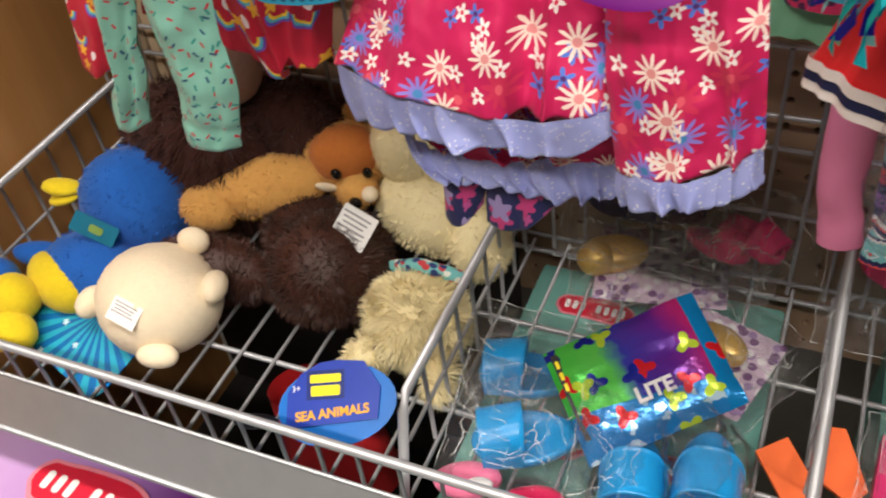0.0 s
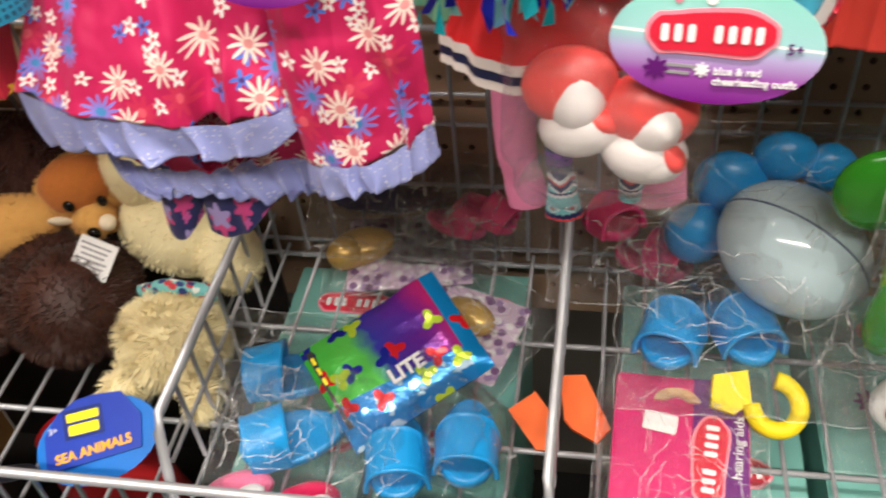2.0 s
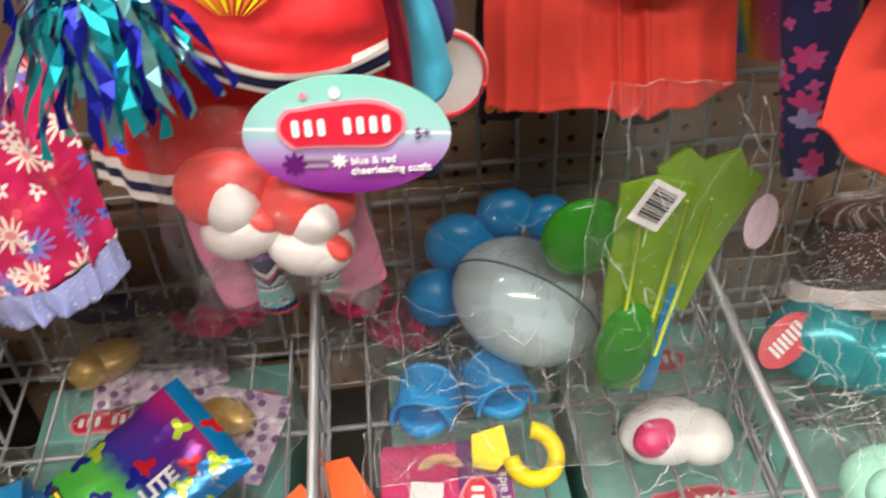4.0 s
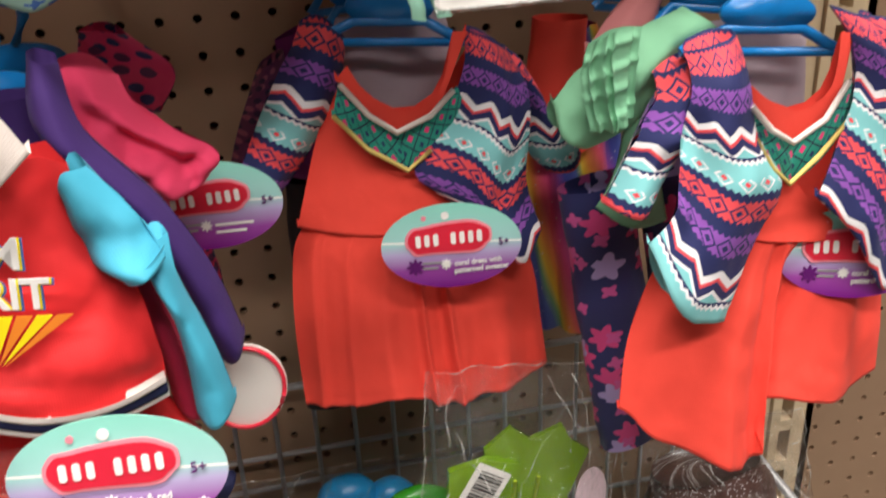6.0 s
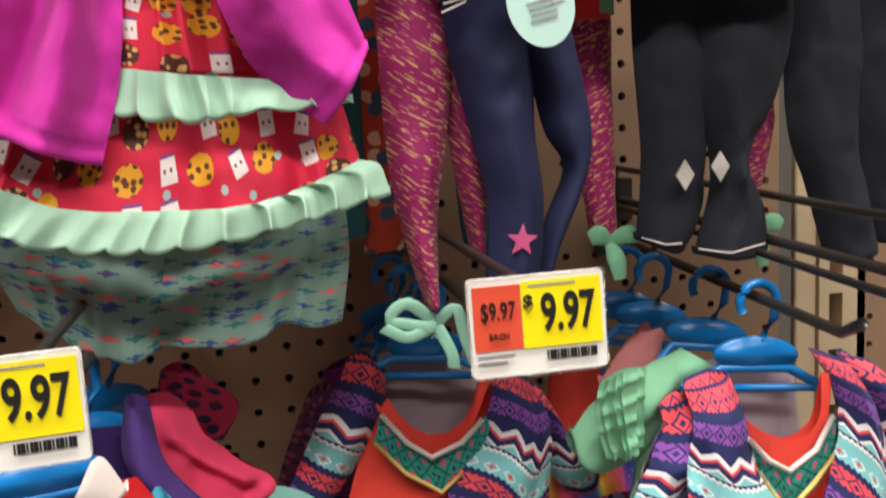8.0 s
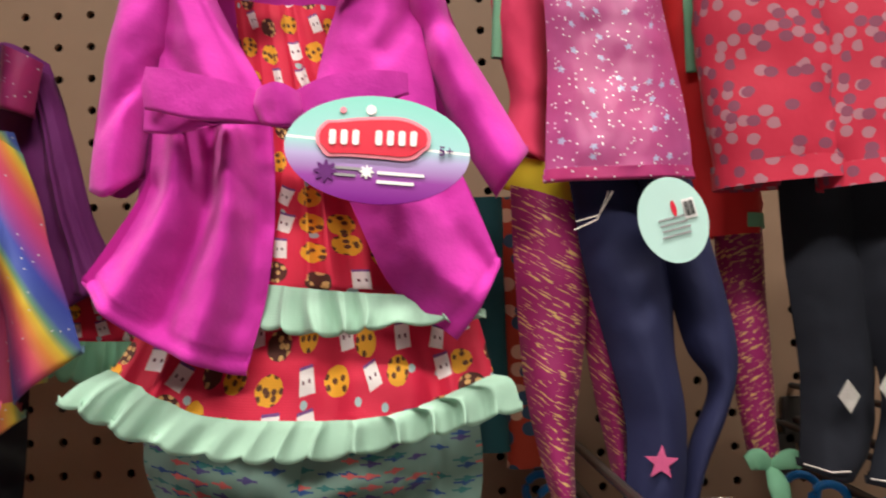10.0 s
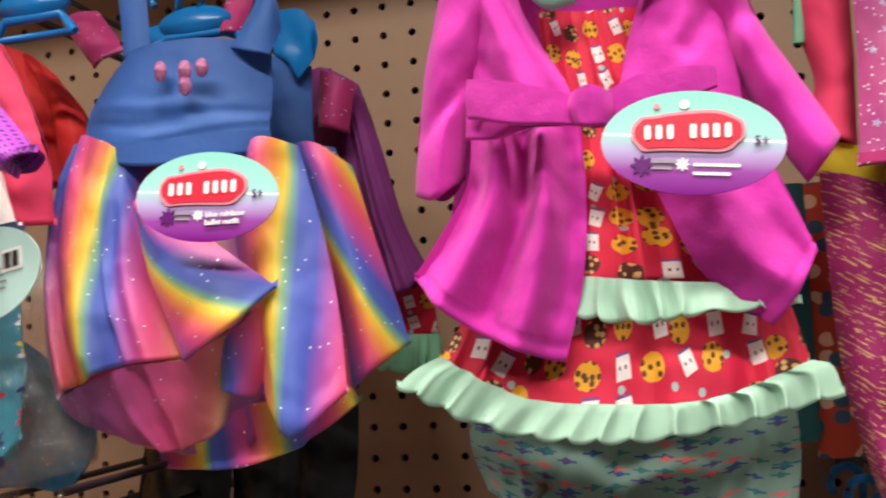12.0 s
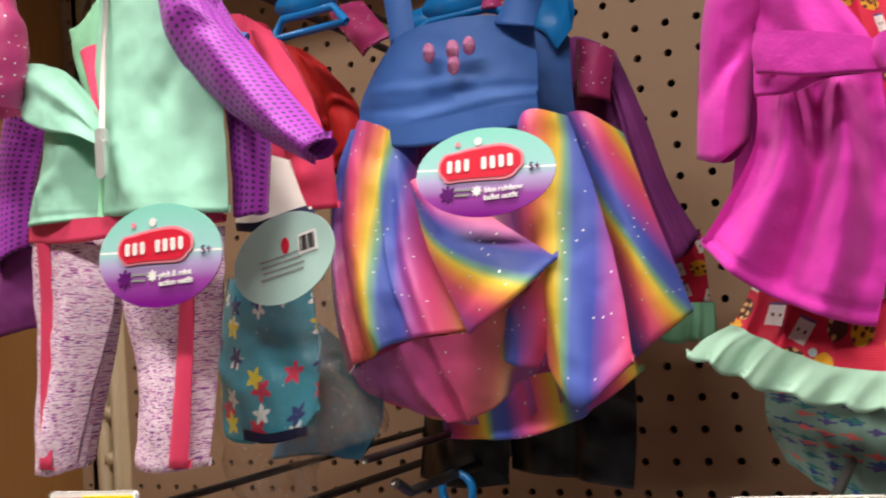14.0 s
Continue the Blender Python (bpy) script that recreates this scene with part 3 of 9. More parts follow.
def print_tribal():
    """Banded knit: zigzags, diamonds and toothed edges in navy, coral, purple, white and aqua."""
    n = Nodes("navy and coral banded print")
    u, v, _ = n.split(n.vec("ADD", n.coord("UV"), (0.0, 0.009, 0.0)))
    navy, coral, purple, white, aqua = lin(26, 32, 88), lin(228, 74, 84), lin(134, 74, 168), lin(236, 234, 240), lin(128, 200, 206)
    zig = n.tri(n.math("DIVIDE", u, 0.017))
    teeth = n.tri(n.math("DIVIDE", u, 0.0032))
    band = n.math("FRACT", n.math("DIVIDE", v, 0.066))
    zz = n.math("FRACT", n.math("ADD", n.math("DIVIDE", v, 0.066), n.math("MULTIPLY", zig, 0.085)))
    tt = n.math("FRACT", n.math("ADD", n.math("DIVIDE", v, 0.066), n.math("MULTIPLY", teeth, 0.022)))
    c = n.ramp(tt, [(0.0, aqua), (0.11, navy), (0.17, coral), (0.31, navy), (0.41, purple), (0.55, navy), (0.88, white), (0.91, aqua)], "CONSTANT")
    zcol = n.ramp(zz, [(0.0, navy), (0.70, white), (0.755, coral), (0.785, navy), (0.84, white), (0.87, aqua), (0.93, navy)], "CONSTANT")
    in_zz = n.math("MULTIPLY", n.math("GREATER_THAN", band, 0.63), n.math("LESS_THAN", band, 0.85))
    c = n.mix(in_zz, c, zcol)
    du = n.math("ABSOLUTE", n.math("SUBTRACT", zig, 0.5))

    def diamond(centre, tall, wide):
        dv = n.math("DIVIDE", n.math("ABSOLUTE", n.math("SUBTRACT", band, centre)), tall)
        return n.math("ADD", dv, n.math("DIVIDE", n.math("ABSOLUTE", n.math("SUBTRACT", n.tri(n.math("DIVIDE", u, 0.021)), 0.5)), wide))

    for centre, tall, wide, outer, inner, core in ((0.035, 0.06, 0.42, white, aqua, coral), (0.24, 0.07, 0.5, navy, coral, navy), (0.48, 0.075, 0.5, navy, purple, navy)):
        d = diamond(centre, tall, wide)
        c = n.mix(n.math("LESS_THAN", d, 1.0), c, outer)
        c = n.mix(n.math("LESS_THAN", d, 0.74), c, inner)
        c = n.mix(n.math("LESS_THAN", d, 0.36), c, core)
    return n.woven(c, 0.8, 0.04)


def print_yoke():
    """Green yoke with a white stitched edge, pink spots and a cream chain."""
    n = Nodes("green embroidered yoke")
    u, v, _ = n.split(n.coord("UV"))
    c = lin(32, 148, 132)
    lattice = n.math("ADD", n.tri(n.math("DIVIDE", u, 0.011)), n.tri(n.math("DIVIDE", v, 0.012)))
    c = n.mix(n.math("LESS_THAN", n.math("ABSOLUTE", n.math("SUBTRACT", lattice, 1.0)), 0.09), c, lin(24, 34, 70))
    c = n.mix(n.math("GREATER_THAN", lattice, 1.62), c, lin(222, 60, 130))
    c = n.mix(n.math("LESS_THAN", lattice, 0.3), c, lin(30, 44, 96))
    return n.woven(c, 0.75, 0.1)


def print_cookies():
    """Biscuits, chocolate biscuits and milk cartons in turn on hot pink, with small hearts between."""
    n = Nodes("hot pink print with biscuits and milk cartons")
    uv = n.coord("UV")
    c = n.mix(n.noise(25.0, 2.0), lin(234, 26, 76), lin(208, 14, 58))
    c = n.mix(n.disc(n.cells(uv, 0.0125, 15.0), 0.13, 0.0, 0.4), c, lin(170, 196, 200))
    cell = n.cells(uv, 0.0148, 2.0, 0.42)
    dist, _, pick, tilt, off = cell
    ragged = n.math("ADD", dist, n.math("MULTIPLY", n.noise(260.0, 1.0), 0.08))
    chips = n.disc(n.cells(uv, 0.0034, 6.0, 0.8), 0.33, 0.3, 1.0)
    for low, high, rgb, chip in ((0.0, 0.32, (238, 168, 30), (96, 50, 14)), (0.32, 0.52, (84, 34, 22), (226, 176, 110))):
        here = n.math("MULTIPLY", n.math("GREATER_THAN", pick, low), n.math("LESS_THAN", pick, high))
        c = n.mix(n.math("MULTIPLY", here, n.math("LESS_THAN", ragged, 0.40)), c, n.mix(chips, lin(*rgb), lin(*chip)))
    lean = n.math("MULTIPLY_ADD", tilt, 0.9, -0.45)
    a = n.math("ABSOLUTE", n.math("ADD", off[0], n.math("MULTIPLY", off[1], lean)))
    b = n.math("SUBTRACT", off[1], n.math("MULTIPLY", off[0], lean))
    carton = n.math("MULTIPLY", n.math("LESS_THAN", a, 0.24), n.math("LESS_THAN", n.math("ABSOLUTE", b), 0.34))
    carton = n.math("MULTIPLY", carton, n.math("GREATER_THAN", pick, 0.52))
    c = n.mix(carton, c, n.mix(n.math("LESS_THAN", b, -0.26), lin(246, 236, 236), lin(120, 70, 140)))
    face = n.math("MULTIPLY", n.math("LESS_THAN", n.math("ABSOLUTE", n.math("SUBTRACT", a, 0.1)), 0.035), n.math("LESS_THAN", n.math("ABSOLUTE", n.math("SUBTRACT", b, 0.03)), 0.05))
    c = n.mix(n.math("MULTIPLY", carton, face), c, lin(110, 50, 70))
    return n.woven(c, 0.7, 0.05)


def print_arrows():
    n = Nodes("aqua print with rows of little arrows")
    uv = n.coord("UV")
    c = n.mix(n.noise(20.0, 2.0), lin(140, 172, 160), lin(120, 154, 144))
    u, v, _ = n.split(uv)
    row = n.math("FRACT", n.math("DIVIDE", v, 0.0105))
    for seed, rgb, keep in ((1.0, (52, 88, 150), 0.45), (4.0, (230, 110, 110), 0.3), (7.0, (60, 130, 130), 0.4), (12.0, (90, 80, 140), 0.3)):
        cell = n.cells(n.vec("MULTIPLY", uv, (0.7, 1.0, 0)), 0.0078, seed, 0.45)
        x, y = cell[4][0], cell[4][1]
        head = n.math("ADD", n.math("ABSOLUTE", y), n.math("MULTIPLY", n.math("ABSOLUTE", x), 0.6))
        shaft = n.math("MULTIPLY", n.math("LESS_THAN", n.math("ABSOLUTE", y), 0.06), n.math("LESS_THAN", n.math("ABSOLUTE", x), 0.45))
        m = n.math("MAXIMUM", n.math("MULTIPLY", n.math("LESS_THAN", head, 0.22), n.math("GREATER_THAN", x, -0.1)), shaft)
        c = n.mix(n.math("MULTIPLY", m, n.math("LESS_THAN", cell[2], keep)), c, lin(*rgb))
    return n.woven(c, 0.8, 0.1)


def print_rainbow(name="rainbow organza", period=0.05, slant=0.2, soft=0.0):
    n = Nodes(name)
    u, v, _ = n.split(n.coord("UV"))
    t = n.math("FRACT", n.math("DIVIDE", n.math("MULTIPLY_ADD", v, slant, u), period))
    c = n.ramp(t, [(0.0, lin(216, 70, 130)), (0.12, lin(226, 92, 108)), (0.25, lin(238, 150, 70)), (0.35, lin(234, 204, 66)), (0.42, lin(120, 170, 130)), (0.5, lin(78, 100, 184)), (0.66, lin(66, 82, 180)), (0.8, lin(160, 70, 160)), (1.0, lin(216, 70, 130))])
    if soft:
        c = n.mix(soft, c, lin(214, 84, 146))
    return n.woven(c, 0.5, 0.05, glitter=0.014)


def print_stars():
    n = Nodes("teal shorts with stars")
    uv = n.coord("UV")
    c = lin(52, 148, 172)
    for period, seed, size, rgb, keep in ((0.02, 1.0, 0.34, (222, 50, 90), 0.4), (0.019, 4.0, 0.3, (235, 240, 240), 0.45), (0.02, 8.0, 0.32, (26, 50, 120), 0.45), (0.021, 13.0, 0.3, (232, 212, 60), 0.35)):
        c = n.mix(n.star(n.cells(uv, period, seed, 0.7), size, keep), c, lin(*rgb))
    return n.woven(c, 0.6, 0.1)


def print_space_dye():
    n = Nodes("space-dyed purple knit")
    x, y, _ = n.split(n.coord("UV"))
    streak = n.noise(1.0, 3.0, n.join(n.math("MULTIPLY", x, 150.0), n.math("MULTIPLY", y, 700.0)), 0.7)
    c = n.ramp(streak, [(0.34, lin(64, 50, 130)), (0.41, lin(190, 70, 170)), (0.47, lin(248, 226, 244)), (0.54, lin(250, 236, 246)), (0.6, lin(216, 90, 176)), (0.66, lin(90, 90, 190))])
    return n.woven(c, 0.8, 0.04)


def print_metal_streaks():
    n = Nodes("magenta leggings with gold dashes")
    x, y, _ = n.split(n.coord("UV"))
    streak = n.noise(1.0, 2.0, n.join(n.math("MULTIPLY_ADD", y, 60.0, n.math("MULTIPLY", x, 130.0)), n.math("MULTIPLY_ADD", x, -260.0, n.math("MULTIPLY", y, 620.0))), 0.6)
    m = n.math("GREATER_THAN", streak, 0.585)
    c = n.mix(m, lin(158, 22, 100), lin(236, 196, 128))
    n.woven(c, 0.6, 0.1)
    n.put(n.bsdf.inputs["Metallic"], n.math("MULTIPLY", m, 0.25))
    n.put(n.bsdf.inputs["Roughness"], n.math("MULTIPLY_ADD", m, -0.3, 0.6))
    return n.mat


def print_sequin():
    n = Nodes("pink sequin mesh")
    uv = n.coord("UV")
    c = n.mix(n.noise(14.0, 3.0), lin(196, 70, 128), lin(150, 84, 140))
    c = n.mix(n.star(n.cells(uv, 0.0075, 2.0), 0.3, 0.22), c, lin(170, 172, 206))
    m = n.woven(c, 0.35, 0.0, glitter=0.09)
    return m


def print_navy_floral():
    n = Nodes("navy leggings with pink flowers")
    uv = n.coord("UV")
    c = lin(30, 34, 92)
    for period, seed, size, petals, keep, rgb in ((0.024, 2.0, 0.42, 6, 0.5, (206, 60, 130)), (0.026, 6.0, 0.38, 5, 0.45, (168, 150, 206)), (0.016, 9.0, 0.3, 4, 0.4, (196, 80, 150))):
        cell = n.cells(uv, period, seed, 0.8)
        c = n.mix(n.flower(cell, size, petals, keep, 0.22), c, lin(*rgb))
    return n.woven(c, 0.65, 0.1)


def print_dots(name, rgb, dot, period=0.004, size=0.27):
    n = Nodes(name)
    uv = n.coord("UV")
    cell = n.cells(uv, period, 0.5, 0.05)
    return n.woven(n.mix(n.disc(cell, size), lin(*rgb), lin(*dot)), 0.6, 0.1)


def print_confetti(name, rgb, others, period=0.012):
    n = Nodes(name)
    uv = n.coord("UV")
    c = lin(*rgb)
    for k, o in enumerate(others):
        c = n.mix(n.disc(n.cells(uv, period, 2.0 + 3.3 * k, 0.9), 0.34, 0.0, 0.5), c, lin(*o))
    return n.woven(c, 0.7, 0.1)


def plush_mat(name, rgb, dark=0.55, rough=0.95):
    n = Nodes(name)
    c = lin(*rgb)
    pile = n.noise(180.0, 4.0, rough=0.7)
    patch = n.noise(22.0, 3.0)
    n.bump(pile, 0.7, 0.0015)
    mixed = n.mix(n.math("MULTIPLY", n.math("ADD", pile, patch), 0.5), tuple(dark * v for v in c), tuple(min(1.0, 1.12 * v) for v in c))
    return n.done(mixed, rough, 0.0, 0.12)


def tag_mat():
    n = Nodes("aqua to violet print")
    x, y, _ = n.split(n.coord("UV"))
    t = n.math("DIVIDE", n.math("ADD", y, 0.024), 0.048)
    c = n.ramp(t, [(0.0, lin(116, 22, 128)), (0.22, lin(150, 70, 160)), (0.42, lin(182, 170, 214)), (0.55, lin(164, 214, 214)), (1.0, lin(140, 214, 200))])
    line = n.math("LESS_THAN", n.math("ABSOLUTE", n.math("SUBTRACT", n.math("ADD", y, n.math("MULTIPLY", x, 0.03)), 0.002)), 0.0006)
    return n.done(n.mix(line, c, (0.9, 0.9, 0.9)), 0.22)


M_FLORAL, M_RAINRED, M_MINTDASH = print_floral(), print_rainbow_red(), print_mint_dash()
M_TRIBAL, M_YOKE, M_COOKIE, M_ARROW = print_tribal(), print_yoke(), print_cookies(), print_arrows()
M_RAINBOW, M_TULLE, M_STARS, M_SPACE = print_rainbow(), print_rainbow("pink tulle lining", 0.12, 0.4, 0.55), print_stars(), print_space_dye()
M_STREAK, M_SEQUIN, M_NAVYFLOWER = print_metal_streaks(), print_sequin(), print_navy_floral()
M_PURPLEDOT = print_dots("purple perforated jersey", (168, 46, 186), (80, 14, 96))
M_CORAL = cloth_mat("coral jersey", (250, 74, 60), rough=0.8)
M_RED = cloth_mat("red jersey", (236, 36, 42), rough=0.7)
M_AQUA = cloth_mat("aqua sleeve jersey", (70, 180, 214), rough=0.7)
M_WHITECLOTH = cloth_mat("white ribbed jersey", (240, 228, 224), rough=0.8)
M_NAVYCLOTH = cloth_mat("navy jersey", (16, 22, 68), rough=0.8, sheen=0.0)
M_DARKPURPLE = cloth_mat("dark purple fleece", (58, 26, 104), rough=0.85)
M_PINKCLOTH = cloth_mat("hot pink knit", (236, 62, 108), rough=0.85)
M_BABYPINK = cloth_mat("pink jersey", (240, 136, 178), rough=0.8)
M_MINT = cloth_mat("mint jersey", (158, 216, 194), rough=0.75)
# Sage cloth; also the shaded tone of mint pieces set inside or behind.
M_MINTSHADE = cloth_mat("sage and shaded mint jersey", (132, 196, 158), rough=0.8)
M_ROBE = plush_mat("magenta velour", (206, 36, 168), 0.74, 0.85)
M_ROBE.node_tree.nodes["Bump"].inputs["Strength"].default_value = 0.3
M_BLUECLOTH = cloth_mat("blue leotard knit", (54, 106, 190), rough=0.6)
M_JEANS = cloth_mat("dark denim", (30, 34, 48), rough=0.9, fuzz=0.35, sheen=0.0)
M_BLACKCLOTH = cloth_mat("black cloth", (26, 24, 32), rough=0.8)
_n = Nodes("lavender glitter tulle")
M_GLITTERHEM = _n.woven(_n.mix(_n.noise(60.0, 3.0), lin(132, 142, 206), lin(176, 180, 230)), 0.55, 0.05, glitter=0.13)
_n = Nodes("magenta glitter mesh")
M_GLITTERPINK = _n.woven(_n.mix(_n.noise(60.0, 3.0), lin(196, 40, 110), lin(150, 40, 110)), 0.5, 0.1, glitter=0.05)
M_TEALCLOTH = cloth_mat("dark teal corduroy", (36, 98, 106), rough=0.85)
M_YELLOWCLOTH = cloth_mat("yellow jersey", (236, 206, 40), rough=0.8)
M_PURPLECLOTH = cloth_mat("plum knit", (122, 34, 118), rough=0.8)
M_ORANGEPLAID = print_confetti("orange plaid", (200, 66, 40), [(240, 190, 160), (60, 90, 120)])
M_LACE = print_confetti("pink and navy crochet", (218, 44, 104), [(40, 40, 96), (90, 30, 80)], 0.008)
M_PINKDOGS = print_confetti("pink print with small beasts", (206, 30, 68), [(180, 120, 136), (140, 66, 96)], 0.0085)
M_TAG = tag_mat()
M_LOGO_PINK = plain_mat("light pink ink", (246, 146, 164), 0.3)
M_LOGO_RED = plain_mat("red ink", (222, 40, 66), 0.3)
M_LOGO_WHITE = plain_mat("white ink", (246, 244, 244), 0.3)
M_INK_VIOLET = plain_mat("violet ink", (96, 22, 110), 0.3)
M_TAGBACK = plain_mat("aqua card back", (190, 226, 220), 0.25, 0.0, 30, 0.1)
M_YELLOW_CARD = plain_mat("yellow price card", (252, 232, 20), 0.4, 0.0, 40, 0.05)
M_RED_CARD = plain_mat("red price card", (226, 84, 60), 0.4, 0.0, 40, 0.05)
_n = Nodes("pink cut glass")
M_GEM = _n.done(_n.mix(_n.noise(300.0, 1.0), lin(250, 180, 220), lin(170, 60, 130)), 0.08, 0.35)
M_CHROME = plain_mat("chrome zip", (225, 225, 225), 0.25, 0.35)

M_RAINBOW_SLANT = print_rainbow("slanting rainbow organza", 0.046, -0.35)
M_BRAID = cloth_mat("cream chain braid", (236, 208, 120))
M_LINING = cloth_mat("pale inside of cloth", (186, 168, 182))
M_BLACKSATIN = cloth_mat("black satin", (22, 20, 30), rough=0.3)
M_BLUESATIN = cloth_mat("blue satin", (40, 110, 150), rough=0.3)
M_CRIMSON = cloth_mat("crimson knit", (190, 26, 70))
M_DUSTY = cloth_mat("dusty pink jersey", (206, 128, 132))
M_HEATHER = print_confetti("plum heather knit", (96, 40, 84), [(150, 80, 110), (50, 30, 70)], 0.006)

# ---- clothes: shared pieces ----
def plates(outlines, thick, m, mat, name):
    verts, uvs, faces = [], [], []
    for outline in outlines:
        k0, n = len(verts), len(outline)
        for y in (0.0, thick):
            for x, z in outline:
                verts.append(m @ Vector((x, y, z)))
                uvs.append((x, z))
        faces.append(tuple(k0 + k for k in range(n)))
        for k in range(n):
            q = (k + 1) % n
            faces.append((k0 + k, k0 + n + k, k0 + n + q, k0 + q))
    return to_mesh(name, verts, faces, uvs, [mat], False)


def logo(m, parent, s=1.0, bars=True):
    """A red badge with a light edge and white strokes."""
    lumps = lambda w, h: [(x * s, z * s) for x, z in [(w / 2 * math.copysign(abs(math.cos(a)) ** 0.55, math.cos(a)) * (1 + 0.03 * math.cos(6 * a)), h / 2 * math.copysign(abs(math.sin(a)) ** 0.6, math.sin(a)) * (1 + 0.09 * math.sin(5 * a + 1))) for a in (2 * math.pi * k / 40 for k in range(40))]]
    part("logo_edge", plates([lumps(0.0475, 0.0185)], 0.0006, m @ pose(0, -0.0010, 0), M_LOGO_PINK, "logo_edge"), parent)
    part("logo_badge", plates([lumps(0.0445, 0.0155)], 0.0006, m @ pose(0, -0.0014, 0), M_LOGO_RED, "logo_badge"), parent)
    # plain bars where the name stands
    for k in range(8):
        if k != 3:
            part("logo_bar", plates([[(px * s, pz * s) for px, pz in bar(0.0029, 0.0068, -0.0172 + 0.0049 * k, 0.0, 0.4)]], 0.0005, m @ pose(0, -0.0019, 0), M_LOGO_WHITE, "logo_bar"), parent)


def swing_tag(parent, at, yaw=0.0, pitch=0.0, roll=0.0, w=0.079, h=0.048, words=(), name="swing_tag"):
    """Oval printed card with a badge, two little flowers and small words."""
    m = facing(at, yaw, pitch, roll)
    tag = part(name, plate(oval(w, h, 48), 0.0008, m, M_TAG, "swing_tag"), parent, "shiny oval aqua and violet card tag")
    logo(m @ pose(-0.002, 0, 0.0045, 0, -3, 0), tag, w / 0.079)
    part("printed_flower", plates([oval(0.008, 0.008, 48, 0.3, 8)], 0.0004, m @ pose(-0.021, -0.0006, -0.0115), M_INK_VIOLET, "printed_flower"), tag)
    part("printed_flower", plates([oval(0.005, 0.005, 48, 0.3, 8)], 0.0004, m @ pose(-0.0035, -0.0006, -0.0105), M_LOGO_WHITE, "printed_flower"), tag)
    part("printed_dot", plates([oval(0.003, 0.003, 10)], 0.0004, m @ pose(-0.016, -0.0006, 0.0165), M_LOGO_PINK, "printed_dot"), tag)
    part("string_hole", plates([oval(0.0045, 0.0045, 16)], 0.0004, m @ pose(-0.004, -0.0006, 0.0175), M_LOGO_WHITE, "string_hole"), tag)
    lettering("5+", 0.006, m @ pose(0.0295, -0.0006, 0.001, 0, -3, 0), M_INK_VIOLET, tag)
    for k, word in enumerate(words):
        lettering(word, 0.0042, m @ pose(0.001, -0.0006, -0.0105 - 0.0042 * k, 0, -3, 0), M_LOGO_WHITE, tag, align="LEFT", bold=0.00008)
    if not words:
        part("lettering", plates([bar(0.02, 0.0014, 0.011, -0.0105), bar(0.016, 0.0014, 0.009, -0.0145)], 0.0004, m @ pose(0, -0.0006, 0), M_LOGO_WHITE, "lettering"), tag)
    part("lettering", plates([bar(0.011, 0.0012, -0.0115, -0.0095), bar(0.009, 0.0012, -0.0125, -0.0125)], 0.0004, m @ pose(0, -0.0006, 0), M_GREY, "lettering"), tag)
    return tag


def tag_back(parent, at, yaw=0.0, pitch=0.0, roll=0.0, w=0.079, h=0.048):
    m = facing(at, yaw, pitch, roll)
    tag = part("swing_tag", plate(oval(w, h, 48), 0.0008, m, M_TAGBACK, "swing_tag"), parent, "pale aqua reverse of an oval card tag")
    fit_in = m @ Matrix.Diagonal((w / 0.079, 1, h / 0.048, 1))
    part("barcode_panel", plates([bar(0.014, 0.011, 0.021, 0.004, 0.05)], 0.0003, fit_in @ pose(0, -0.0006, 0), M_LOGO_WHITE, "barcode_panel"), tag)
    part("barcode", plates([bar(0.0006 + 0.0005 * (k % 3), 0.008, 0.0158 + 0.0017 * k, 0.004, 0.0) for k in range(7)], 0.0003, fit_in @ pose(0, -0.0009, 0), M_BLACK, "barcode"), tag)
    part("printed_badge", plates([oval(0.006, 0.009, 20)], 0.0003, fit_in @ pose(0.004, -0.0006, 0.006), M_LOGO_RED, "printed_badge"), tag)
    part("lettering", plates([bar(0.018 - 0.002 * (k % 3), 0.0009, -0.008 + 0.016 * (k > 3), 0.001 - 0.0032 * (k % 4), 0.2) for k in range(8)], 0.0003, fit_in @ pose(0, -0.0006, 0), M_GREY, "lettering"), tag)
    return tag


def hanger(x, y, z, yaw=0.0, roll=0.0, wide=0.058, label="blue plastic doll clothes hanger on a peg hook", s=1.0):
    """Hook, oval plate and two arms; z is the top of the hook."""
    h = thing("clothes_hanger", (x, y, z - 0.05), label, "hanger", "blue hangers")
    m = pose(x, y, z, 0, roll, yaw) @ Matrix.Scale(s, 4)
    arc = [m @ Vector((-0.011 * math.cos(a) - 0.0005, 0, -0.011 + 0.011 * math.sin(a))) for a in (radians(v) for v in range(-35, 181, 18))]
    neck = arc + [m @ Vector((0.0095, 0, -0.02)), m @ Vector((0.003, 0, -0.033))]
    part("hook", rod(neck, 0.0028 * s, M_HANGER, 8), h)
    part("size_plate", plate(oval(0.05, 0.021, 36), 0.004, m @ pose(0, -0.002, -0.042), M_HANGER, "size_plate", True, 0.001), h)
    part("arm", rod([m @ Vector(p) for p in ((-wide / 2, 0, -0.062), (-0.02, 0, -0.05), (0.02, 0, -0.05), (wide / 2, 0, -0.062))], 0.003 * s, M_HANGER, 8), h)
    part("cross_bar", rod([m @ Vector(p) for p in ((-wide / 2, 0, -0.062), (wide / 2, 0, -0.062))], 0.0026 * s, M_HANGER, 8), h)
    return h


